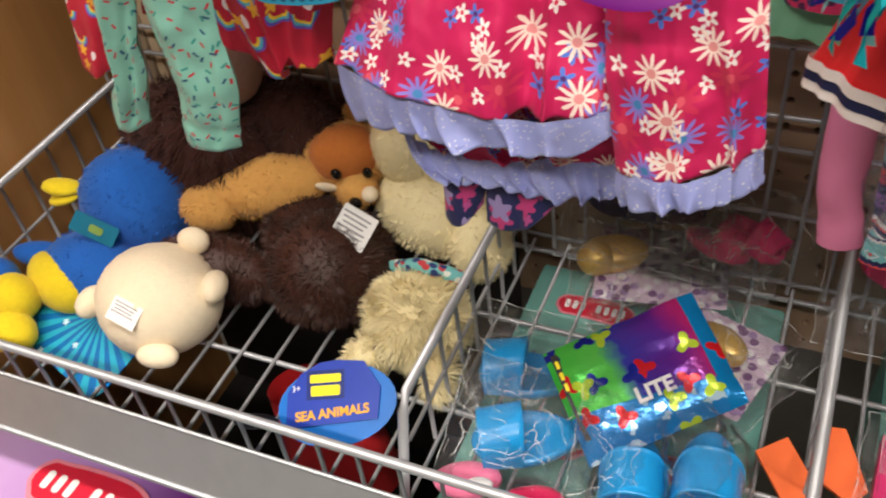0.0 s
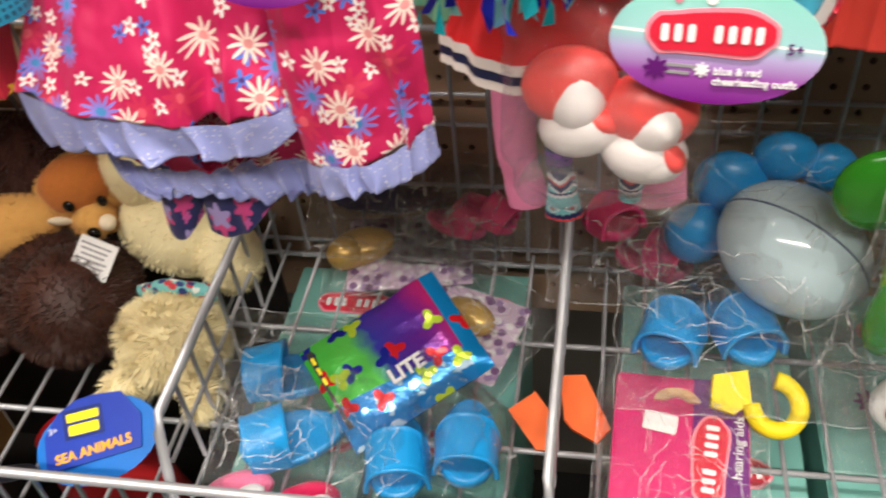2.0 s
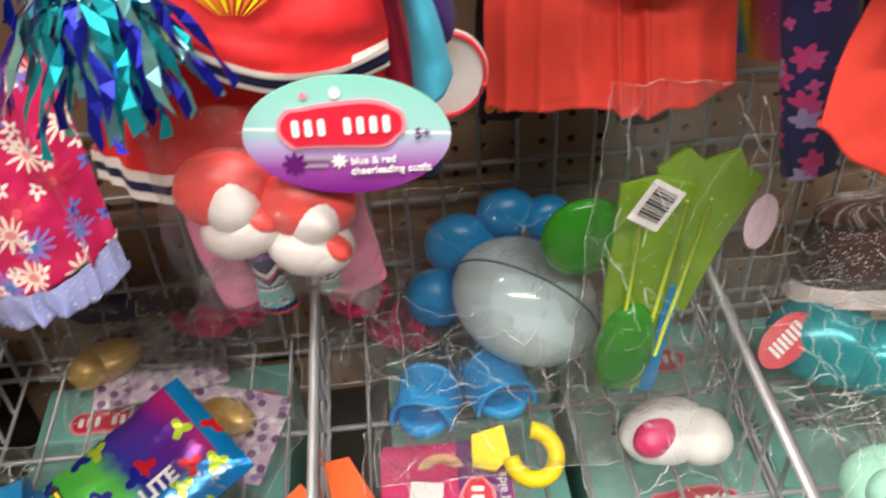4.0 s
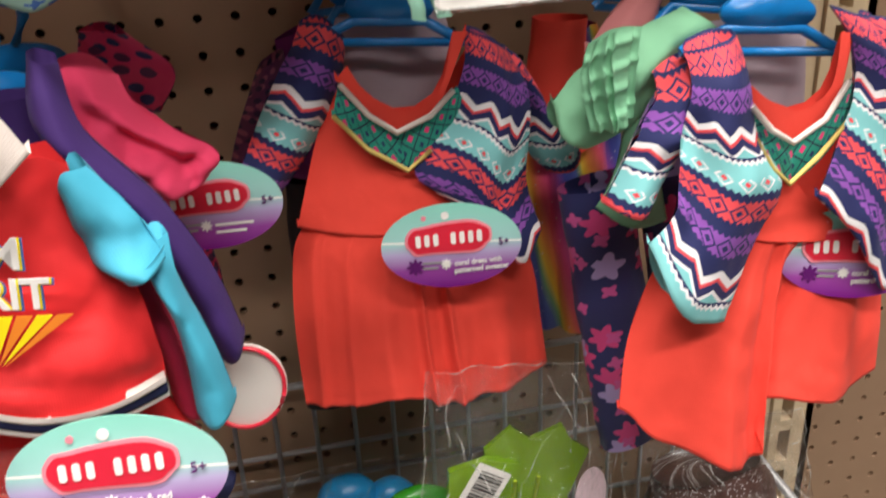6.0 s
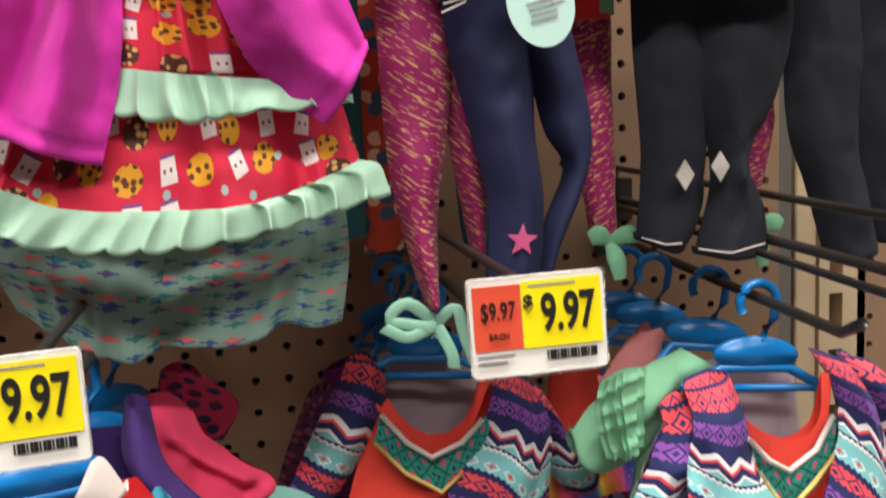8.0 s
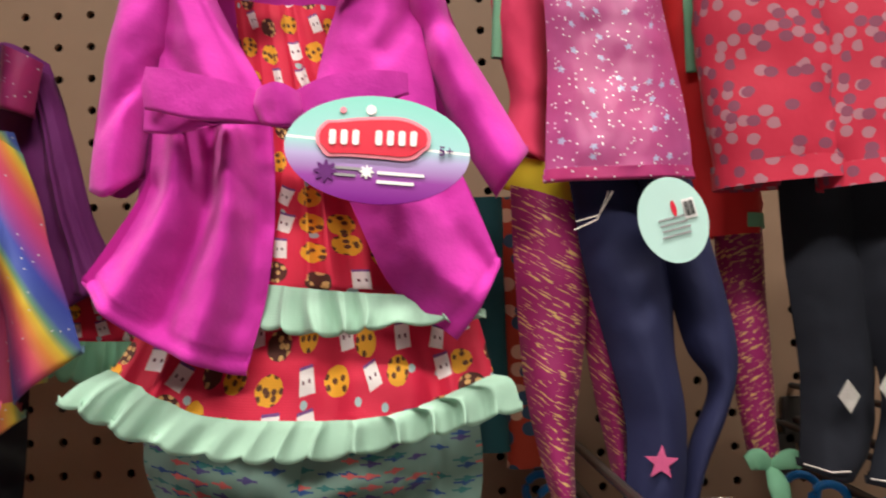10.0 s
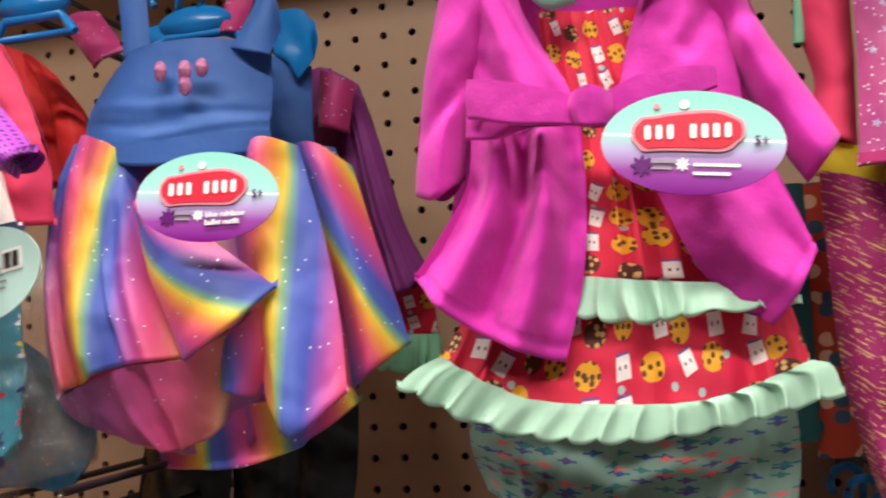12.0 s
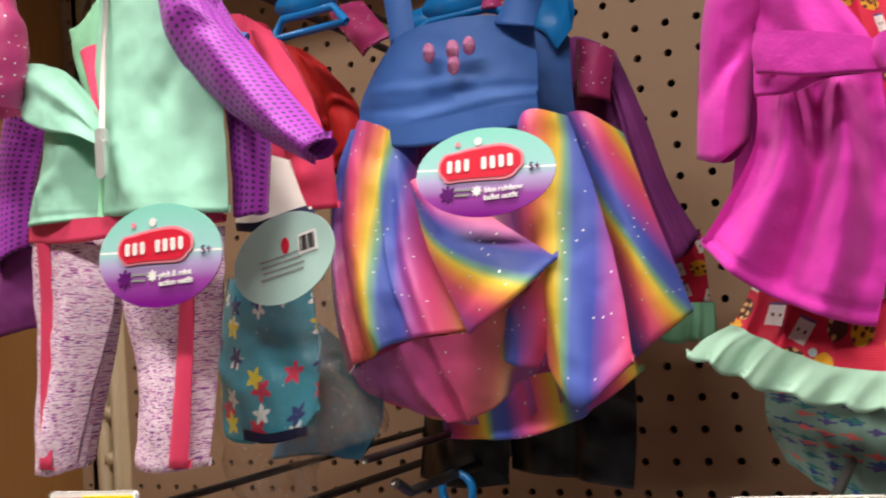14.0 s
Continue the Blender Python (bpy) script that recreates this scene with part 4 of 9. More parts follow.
def peg_hook(x, z, reach, drop=0.0, dx=0.0):
    """A steel rod from the board towards the aisle with a turned-up tip."""
    hk = thing("peg_hook", (x, -0.005, z), "grey steel peg hook on the pegboard", "peg hook", "peg hooks")
    part("back_clip", box((0.02, 0.006, 0.035), (x, -0.0035, z), M_HOOK, 0.001), hk)
    part("rod", rod([(x, 0.0, z), (x + dx * 0.95, -reach * 0.95, z - drop), (x + dx, -reach, z - drop + 0.008)], 0.0032, M_HOOK), hk)
    part("label_rod", rod([(x, 0.0, z + 0.0254), (x + dx, -reach - 0.03, z - drop + 0.0254)], 0.0024, M_HOOK), hk)
    return hk


def price_ticket(at, yaw=0.0, roll=0.0, pitch=0.0, flip=False):
    """Plastic holder with a red and yellow price card."""
    t = thing("price_ticket", at, "red and yellow price card in a clear holder", "price tag", "price cards")
    m = facing(at, yaw, pitch, roll)
    part("holder", plate(bar(0.052, 0.037, 0, 0, 0.06), 0.0025, m, M_WHITE, "holder"), t, "white card in a clear plastic holder")
    part("yellow_panel", plates([bar(0.0305, 0.025, 0.0093, 0.0038, 0.02)], 0.0004, m @ pose(0, -0.0006, 0), M_YELLOW_CARD, "yellow_panel"), t)
    part("red_panel", plates([bar(0.018, 0.024, -0.0152, 0.0036, 0.02)], 0.0004, m @ pose(0, -0.0006, 0), M_RED_CARD, "red_panel"), t)
    lettering("9.97", 0.0195, m @ pose(0.0115, -0.0008, 0.0035) @ Matrix.Diagonal((0.62, 1, 1, 1)), M_BLACK, t, bold=0.0004)
    lettering("$", 0.007, m @ pose(-0.0035, -0.0008, 0.0085), M_BLACK, t, bold=0.0002)
    lettering("$9.97", 0.0095, m @ pose(-0.015, -0.0008, 0.006) @ Matrix.Diagonal((0.62, 1, 1, 1)), M_BLACK, t)
    lettering("EACH", 0.003, m @ pose(-0.015, -0.0008, -0.003), M_BLACK, t)
    part("barcode", plates([bar(0.0006 + 0.0004 * ((k * 7) % 3), 0.0035, 0.003 + 0.0013 * k, -0.0118, 0.0) for k in range(15)], 0.0003, m @ pose(0, -0.0008, 0), M_BLACK, "barcode"), t)
    part("lettering", plates([bar(0.014, 0.0009, -0.0165, -0.0105), bar(0.011, 0.0009, -0.018, -0.0128), bar(0.018, 0.0008, 0.006, 0.0145)], 0.0003, m @ pose(0, -0.0008, 0), M_GREY, "lettering"), t)
    rim = [m @ Vector(p) for p in ((-0.026, -0.001, -0.0185), (-0.026, -0.001, 0.0185), (0.026, -0.001, 0.0185), (0.026, -0.001, -0.0185), (-0.026, -0.001, -0.0185))]
    part("holder_rim", rod(rim, 0.0009, M_FILM_LIT, 6), t)
    return t


M_MINTFRILL = cloth_mat("pale mint ruffle", (172, 212, 190), rough=0.85)


# ---- robe with biscuit dress and shorts ----
def robe_set():
    x, y = -0.030, -0.255
    dress = thing("doll_dress", (x, y, 1.385), "hot pink biscuit print doll nightdress with mint frills under a robe", "doll dress")
    part("bodice", drape([(-0.064, 1.599), (-0.039, 1.592), (-0.01, 1.593)], [(-0.076, 1.449), (-0.03, 1.446), (0.023, 1.443)], [(-0.06, 1.529)], [(0.003, 1.524)], (-0.25, -0.268), M_COOKIE, folds=(6, 0.001, 0.004), seed=3), dress)
    part("tier_frill", drape([(-0.047, 1.451), (-0.013, 1.446), (0.026, 1.442), (0.054, 1.438)], [(-0.048, 1.431), (-0.019, 1.426), (0.011, 1.429), (0.057, 1.43)], [], [], (-0.277, -0.283), M_MINTFRILL, bulge=0.010, folds=(7, 0.0018, 0.0045), n=110, m=10, seed=5, wrinkle=0.0008, scallop=0.0012, back=0), dress, "gathered pale mint frill")
    part("skirt", drape([(-0.107, 1.448), (-0.031, 1.441), (0.052, 1.439)], [(-0.127, 1.411), (-0.079, 1.39), (-0.033, 1.385), (0.011, 1.386), (0.06, 1.403)], [(-0.117, 1.428)], [(0.057, 1.416)], (-0.250, -0.266), M_COOKIE, bulge=0.018, folds=(6, 0.001, 0.004), n=70, seed=8), dress)
    part("hem_frill", drape([(-0.122, 1.414), (-0.078, 1.393), (-0.033, 1.388), (0.012, 1.389), (0.059, 1.404)], [(-0.144, 1.4), (-0.107, 1.383), (-0.067, 1.373), (-0.02, 1.371), (0.027, 1.378), (0.071, 1.388)], [(-0.135, 1.408)], [(0.068, 1.401)], (-0.276, -0.28), M_MINTFRILL, bulge=0.018, folds=(12, 0.0018, 0.005), n=150, m=12, seed=9, wrinkle=0.0008, scallop=0.0016, back=0), dress, "gathered pale mint frill")
    for s in (-1, 1):
        part("strap_frill", sleeve([(x + 0.002 + s * 0.012, y - 0.02, 1.594, 0.004, 0.003), (x + 0.002 + s * 0.024, y - 0.024, 1.598, 0.009, 0.005), (x + 0.002 + s * 0.036, y - 0.02, 1.612, 0.005, 0.003)], M_MINT, n=20, m=8, wrinkle=0.003), dress)
        part("shoulder_strap", sleeve([(x + 0.002 + s * 0.028, y - 0.012, 1.60, 0.005, 0.002), (x + 0.002 + s * 0.03, y, 1.66, 0.005, 0.002)], M_COOKIE, n=14, m=6, wrinkle=0.0), dress)
    shorts = thing("doll_shorts", (x, y + 0.01, 1.31), "aqua doll pyjama shorts with small arrows behind a dress", "doll shorts")
    part("leg", drape([(-0.111, 1.395), (-0.071, 1.394), (-0.027, 1.393)], [(-0.107, 1.34), (-0.082, 1.324), (-0.059, 1.311), (-0.041, 1.316)], [(-0.114, 1.365)], [(-0.034, 1.349)], (-0.255, -0.245), M_ARROW, folds=(3, 0.001, 0.003), seed=6), shorts)
    part("leg", drape([(-0.031, 1.393), (0.012, 1.394), (0.05, 1.396)], [(-0.045, 1.317), (-0.002, 1.315), (0.019, 1.324), (0.032, 1.32), (0.048, 1.321)], [(-0.038, 1.35)], [(0.053, 1.358)], (-0.257, -0.247), M_ARROW, folds=(3, 0.001, 0.003), seed=4), shorts)
    robe = thing("doll_robe", (x, y, 1.41), "magenta velour doll robe tied with a belt, open below", "doll robe")
    part("back", drape([(-0.107, 1.641), (0.033, 1.624)], [(-0.128, 1.456), (0.053, 1.446)], [(-0.111, 1.551)], [(0.045, 1.537)], (-0.238, -0.238), M_ROBE, bulge=0.002, back=0, n=16, m=16), robe)
    part("left_sleeve", drape([(-0.111, 1.634), (-0.08, 1.63)], [(-0.132, 1.5), (-0.118, 1.495), (-0.105, 1.506)], [(-0.118, 1.595), (-0.127, 1.549)], [(-0.086, 1.586), (-0.101, 1.534)], (-0.262, -0.272), M_ROBE, bulge=0.015, ridges=((0.2, 0.75, 0.85, 0.55, 0.006, -0.004), (0.15, 0.5, 0.9, 0.25, 0.009, 0.003), (0.5, 0.98, 0.6, 0.7, 0.006, 0.003)), seed=7, wrinkle=0.002), robe)
    part("left_front", drape([(-0.105, 1.633), (-0.066, 1.628)], [(-0.098, 1.539), (-0.042, 1.532)], [(-0.096, 1.585)], [(-0.071, 1.602), (-0.061, 1.576), (-0.047, 1.549)], (-0.262, -0.278), M_ROBE, bulge=0.008, ridges=((0.35, 0.3, 0.6, 1.0, 0.008, 0.004), (0.75, 0.1, 0.95, 0.95, 0.005, 0.003), (0.1, 0.7, 0.4, 0.95, 0.006, -0.003)), seed=4, wrinkle=0.002), robe)
    part("left_tail", drape([(-0.098, 1.536), (-0.072, 1.527), (-0.042, 1.528)], [(-0.132, 1.455), (-0.103, 1.429), (-0.068, 1.412), (-0.056, 1.409)], [(-0.102, 1.502), (-0.119, 1.473)], [(-0.041, 1.489), (-0.045, 1.449)], (-0.276, -0.286), M_ROBE, bulge=0.010, ridges=((0.3, 0.05, 0.25, 1.0, 0.008, 0.010), (0.5, 0.0, 0.5, 0.9, 0.006, -0.009), (0.7, 0.05, 0.75, 1.0, 0.007, 0.010), (0.88, 0.1, 0.9, 0.8, 0.005, -0.004), (0.1, 0.4, 0.02, 0.95, 0.008, -0.004), (0.0, 0.94, 1.0, 0.94, 0.0014, -0.0014)), n=56, m=50, seed=6, wrinkle=0.0022), robe)
    part("right_front", drape([(-0.007, 1.621), (0.033, 1.616)], [(-0.029, 1.525), (0.003, 1.523), (0.038, 1.522)], [(-0.008, 1.595), (-0.016, 1.568), (-0.023, 1.538)], [(0.031, 1.582), (0.036, 1.55)], (-0.262, -0.278), M_ROBE, bulge=0.008, ridges=((0.6, 0.2, 0.55, 0.9, 0.008, 0.004), (0.2, 0.1, 0.1, 0.9, 0.006, 0.003), (0.9, 0.35, 0.6, 0.6, 0.006, -0.004)), seed=5, wrinkle=0.002), robe)
    part("right_tail", drape([(-0.018, 1.524), (0.009, 1.517), (0.041, 1.517)], [(0.042, 1.421), (0.053, 1.435), (0.064, 1.455)], [(-0.004, 1.484), (0.014, 1.445)], [(0.053, 1.487)], (-0.276, -0.288), M_ROBE, bulge=0.008, ridges=((0.4, 0.05, 0.45, 0.9, 0.008, 0.005), (0.7, 0.1, 0.8, 0.9, 0.007, -0.005), (0.0, 0.93, 1.0, 0.93, 0.0014, -0.0012)), n=48, m=44, seed=9, wrinkle=0.0022), robe)
    part("right_sleeve", drape([(0.019, 1.618), (0.039, 1.613)], [(0.064, 1.488), (0.073, 1.499), (0.081, 1.51)], [(0.03, 1.57), (0.045, 1.524)], [(0.049, 1.574), (0.065, 1.542)], (-0.262, -0.274), M_ROBE, bulge=0.014, ridges=((0.1, 0.35, 0.9, 0.3, 0.007, -0.005), (0.3, 0.45, 0.4, 0.95, 0.008, 0.004)), seed=11, wrinkle=0.002), robe)
    part("belt_loop", drape([(-0.096, 1.536), (-0.069, 1.53), (-0.052, 1.526)], [(-0.097, 1.522), (-0.084, 1.52), (-0.075, 1.522)], [], [], (-0.2980, -0.2980), M_ROBE, bulge=0.005, n=20, m=10, back=0.003, wrinkle=0.0008), robe)
    part("belt", drape([(-0.093, 1.55), (-0.064, 1.542), (-0.039, 1.535)], [(-0.094, 1.531), (-0.068, 1.523), (-0.037, 1.521)], [(-0.095, 1.541)], [], (-0.3060, -0.3060), M_ROBE, bulge=0.010, n=40, m=14, back=0.004, seed=3, wrinkle=0.0012), robe)
    part("belt", drape([(-0.028, 1.535), (-0.004, 1.541), (0.025, 1.542)], [(-0.028, 1.519), (-0, 1.522), (0.025, 1.533)], [], [], (-0.3060, -0.3060), M_ROBE, bulge=0.010, n=40, m=14, back=0.004, seed=5, wrinkle=0.0012), robe)
    part("belt_knot", drape([(-0.043, 1.536), (-0.033, 1.537), (-0.023, 1.534)], [(-0.042, 1.522), (-0.033, 1.518), (-0.024, 1.519)], [(-0.045, 1.529)], [(-0.022, 1.526)], (-0.3090, -0.3090), M_ROBE, bulge=0.011, n=24, m=14, back=0.004, seed=8, ridges=((0.3, 0.0, 0.4, 1.0, 0.003, -0.002),)), robe)
    swing_tag(robe, (0.011, -0.326, 1.504), 0, -9, 7, w=0.0795, h=0.0485)
    hanger(x, y, 1.69)


# ---- blue leotard dress with rainbow skirt ----
def ballet_dress():
    x, y = -0.283, -0.225
    d = thing("ballet_dress", (x, y, 1.37), "blue doll ballet dress with a rainbow organza skirt and pink gems", "doll dress")
    part("bodice", drape([(-0.336, 1.609), (-0.309, 1.613), (-0.256, 1.611), (-0.231, 1.604)], [(-0.354, 1.552), (-0.304, 1.541), (-0.229, 1.548)], [(-0.346, 1.594), (-0.355, 1.573)], [(-0.229, 1.578)], (-0.228, -0.24), M_BLUECLOTH, bulge=0.02, ridges=((0.1, 0.55, 0.7, 0.62, 0.003, 0.0014), (0.05, 0.72, 0.6, 0.76, 0.003, -0.0014), (0.4, 0.85, 1.0, 0.8, 0.003, 0.0015), (0.5, 0.7, 1.0, 0.72, 0.003, -0.0012)), seed=3, wrinkle=0.0012), d)
    part("waistband", drape([(-0.352, 1.56), (-0.303, 1.549), (-0.228, 1.552)], [(-0.352, 1.547), (-0.296, 1.534), (-0.228, 1.539)], [], [], (-0.242, -0.242), M_BLUECLOTH, bulge=0.021, n=30, m=8, seed=4, wrinkle=0.0006, back=0), d)
    part("shoulder_strap", drape([(-0.345, 1.672), (-0.324, 1.667)], [(-0.328, 1.609), (-0.309, 1.61)], [], [], (-0.215, -0.236), M_BLUECLOTH, bulge=0.003, n=12, m=16, back=0.002, wrinkle=0.0008), d)
    part("shoulder_strap", drape([(-0.239, 1.644), (-0.23, 1.641), (-0.225, 1.619)], [(-0.251, 1.605), (-0.24, 1.601), (-0.226, 1.598)], [(-0.245, 1.621)], [], (-0.225, -0.242), M_BLUECLOTH, bulge=0.004, n=16, m=16, back=0.002, wrinkle=0.0015), d)
    part("shoulder_frill", drape([(-0.391, 1.651), (-0.363, 1.654)], [(-0.353, 1.608), (-0.33, 1.616)], [(-0.372, 1.629)], [(-0.346, 1.635)], (-0.21, -0.232), M_GLITTERPINK, bulge=0.006, n=20, m=16, back=0, wrinkle=0.003), d, "sheer pink glitter shoulder frill")
    part("shoulder_frill", drape([(-0.269, 1.652), (-0.249, 1.649)], [(-0.267, 1.621), (-0.253, 1.619)], [], [], (-0.21, -0.225), M_GLITTERPINK, bulge=0.005, n=16, m=12, back=0, wrinkle=0.003), d)
    part("underskirt", drape([(-0.364, 1.552), (-0.241, 1.543)], [(-0.373, 1.385), (-0.311, 1.365), (-0.256, 1.366), (-0.186, 1.393)], [(-0.383, 1.481)], [(-0.197, 1.462)], (-0.225, -0.225), M_TULLE, bulge=0.01, folds=(7, 0.002, 0.006), n=60, seed=4), d)
    part("skirt_panel", drape([(-0.358, 1.552), (-0.334, 1.555), (-0.308, 1.54)], [(-0.357, 1.4), (-0.311, 1.417), (-0.271, 1.421)], [(-0.369, 1.523), (-0.372, 1.482), (-0.366, 1.435)], [(-0.305, 1.51), (-0.294, 1.463)], (-0.245, -0.268), M_RAINBOW, bulge=0.016, folds=(2, 0.002, 0.005), ridges=((0.45, 0.0, 0.4, 0.9, 0.012, 0.006),), n=50, m=46, seed=11, back=0, wrinkle=0.0018), d, "sheer rainbow striped organza")
    part("skirt_panel", drape([(-0.307, 1.51), (-0.294, 1.515)], [(-0.262, 1.419), (-0.234, 1.434), (-0.207, 1.456)], [(-0.292, 1.47)], [(-0.249, 1.484)], (-0.262, -0.288), M_RAINBOW_SLANT, bulge=0.008, ridges=((0.5, 0.1, 0.4, 0.9, 0.012, 0.004),), n=46, m=40, seed=12, back=0), d, "sheer rainbow striped organza")
    part("turned_lining", drape([(-0.354, 1.401), (-0.305, 1.417), (-0.27, 1.42), (-0.241, 1.434), (-0.214, 1.455)], [(-0.325, 1.374), (-0.286, 1.367), (-0.259, 1.381), (-0.237, 1.397)], [(-0.346, 1.386)], [(-0.219, 1.428)], (-0.272, -0.25), M_TULLE, bulge=0.008, folds=(4, 0.002, 0.006), n=60, m=30, seed=14, back=0, wrinkle=0.003), d, "pink tulle underside turned outwards")
    part("turned_flap", drape([(-0.24, 1.43), (-0.224, 1.441), (-0.211, 1.455)], [(-0.254, 1.404), (-0.242, 1.399), (-0.23, 1.397)], [], [(-0.214, 1.428)], (-0.282, -0.268), M_RAINBOW_SLANT, bulge=0.006, n=24, m=24, seed=15, back=0, wrinkle=0.003), d)
    part("skirt_panel", drape([(-0.238, 1.537), (-0.221, 1.542), (-0.207, 1.539)], [(-0.223, 1.399), (-0.212, 1.387), (-0.198, 1.377), (-0.175, 1.398)], [(-0.245, 1.492), (-0.235, 1.448)], [(-0.193, 1.495), (-0.181, 1.443)], (-0.25, -0.274), M_RAINBOW, bulge=0.016, ridges=((0.5, 0.05, 0.5, 0.95, 0.012, 0.008), (0.8, 0.1, 0.85, 0.9, 0.008, -0.005), (0.15, 0.3, 0.2, 0.95, 0.01, -0.004)), n=50, m=46, seed=16, back=0, wrinkle=0.0018), d, "sheer rainbow striped organza")
    part("skirt_panel", drape([(-0.216, 1.543), (-0.197, 1.54), (-0.18, 1.527)], [(-0.186, 1.397), (-0.165, 1.41), (-0.15, 1.422)], [(-0.205, 1.492), (-0.19, 1.444)], [(-0.168, 1.484), (-0.158, 1.451)], (-0.235, -0.235), M_RAINBOW_SLANT, bulge=0.012, ridges=((0.5, 0.1, 0.5, 0.95, 0.012, 0.006),), n=40, m=40, seed=17, back=0), d, "sheer rainbow striped organza")
    part("skirt_panel", drape([(-0.318, 1.383), (-0.188, 1.398)], [(-0.316, 1.354), (-0.26, 1.354), (-0.219, 1.366), (-0.184, 1.39)], [], [], (-0.228, -0.228), M_RAINBOW, bulge=0.01, folds=(4, 0.001, 0.004), n=50, m=16, seed=18, back=0), d, "sheer rainbow striped organza")
    for gem_at, w, h in (((-0.288, -0.262, 1.59), 0.0085, 0.0125), ((-0.271, -0.264, 1.588), 0.009, 0.0125), ((-0.261, -0.262, 1.589), 0.0085, 0.0115), ((-0.271, -0.264, 1.579), 0.0085, 0.0125)):
        part("gem", plate(oval(w, h, 10), 0.002, facing(gem_at, -10), M_GEM, "gem", False, 0.004), d, "pink cut glass gem")
    swing_tag(d, (-0.241, -0.298, 1.506), 2, -8, 4, w=0.0825, h=0.05, words=("blue rainbow", "ballet outfit"))
    hanger(x, y, 1.672, wide=0.1)
    # more of the same outfit further back on the hook
    d2 = thing("ballet_dress", (x + 0.03, -0.12, 1.37), "blue doll ballet dress behind another on a hook", "doll dress")
    part("bodice", drape([(-0.278, 1.628), (-0.232, 1.613)], [(-0.28, 1.548), (-0.232, 1.548)], [], [(-0.233, 1.579)], (-0.16, -0.16), M_BLUECLOTH, seed=5), d2)
    part("skirt", drape([(-0.266, 1.557), (-0.217, 1.555)], [(-0.252, 1.398), (-0.194, 1.405)], [], [(-0.195, 1.489)], (-0.16, -0.17), M_RAINBOW_SLANT, folds=(4, 0.002, 0.006), seed=7, n=50), d2)
    part("shoulder_strap", drape([(-0.254, 1.652), (-0.23, 1.647), (-0.226, 1.615)], [(-0.255, 1.621), (-0.245, 1.615), (-0.238, 1.602)], [], [], (-0.17, -0.17), M_HANGER, bulge=0.002, n=12, m=12), d2)
    plum = thing("doll_cardigan", (-0.18, -0.09, 1.42), "plum knitted doll cardigan with sequins on a hook behind", "doll cardigan")
    part("body", drape([(-0.254, 1.625), (-0.237, 1.623), (-0.216, 1.611)], [(-0.23, 1.441), (-0.205, 1.446), (-0.185, 1.456)], [(-0.248, 1.552)], [(-0.202, 1.57), (-0.193, 1.512)], (-0.11, -0.13), M_PURPLECLOTH, seed=5, wrinkle=0.004, fine=25), plum)
    part("sleeve", drape([(-0.226, 1.612), (-0.21, 1.599)], [(-0.19, 1.456), (-0.177, 1.456), (-0.162, 1.47)], [(-0.212, 1.541)], [(-0.194, 1.555), (-0.179, 1.505)], (-0.12, -0.14), M_PURPLECLOTH, seed=6, wrinkle=0.003, folds=(2, 0.001, 0.003)), plum)
    part("yoke", drape([(-0.233, 1.615), (-0.207, 1.602)], [(-0.236, 1.575), (-0.214, 1.568)], [], [], (-0.142, -0.142), M_GLITTERPINK, seed=6, n=16, m=12), plum, "sequinned neckline")
    trousers = thing("doll_trousers", (-0.22, -0.12, 1.30), "shiny black doll leggings hanging behind a dress", "doll trousers")
    part("leg", drape([(-0.351, 1.399), (-0.285, 1.396)], [(-0.36, 1.321), (-0.327, 1.316), (-0.293, 1.317)], [(-0.355, 1.357)], [(-0.289, 1.355)], (-0.18, -0.185), M_BLACKSATIN, seed=5, wrinkle=0.003), trousers)
    part("leg", drape([(-0.295, 1.396), (-0.203, 1.41)], [(-0.292, 1.326), (-0.245, 1.321), (-0.21, 1.314)], [(-0.292, 1.359)], [(-0.205, 1.353)], (-0.175, -0.18), M_BLACKSATIN, seed=6, wrinkle=0.003, ridges=((0.52, 0.3, 0.55, 1.0, 0.006, -0.005),)), trousers)
    hem2 = thing("doll_nightdress", (-0.12, -0.1, 1.37), "red doll nightdress with a mint frill behind others", "doll dress")
    part("skirt", drape([(-0.205, 1.474), (-0.168, 1.476)], [(-0.207, 1.427), (-0.166, 1.425)], [], [], (-0.11, -0.11), M_COOKIE, seed=3, n=20, m=14), hem2)
    part("hem_frill", drape([(-0.207, 1.428), (-0.163, 1.426)], [(-0.219, 1.408), (-0.19, 1.403), (-0.162, 1.403)], [], [], (-0.114, -0.114), M_MINTSHADE, folds=(5, 0.001, 0.005), n=40, m=8, seed=4, scallop=0.003), hem2)


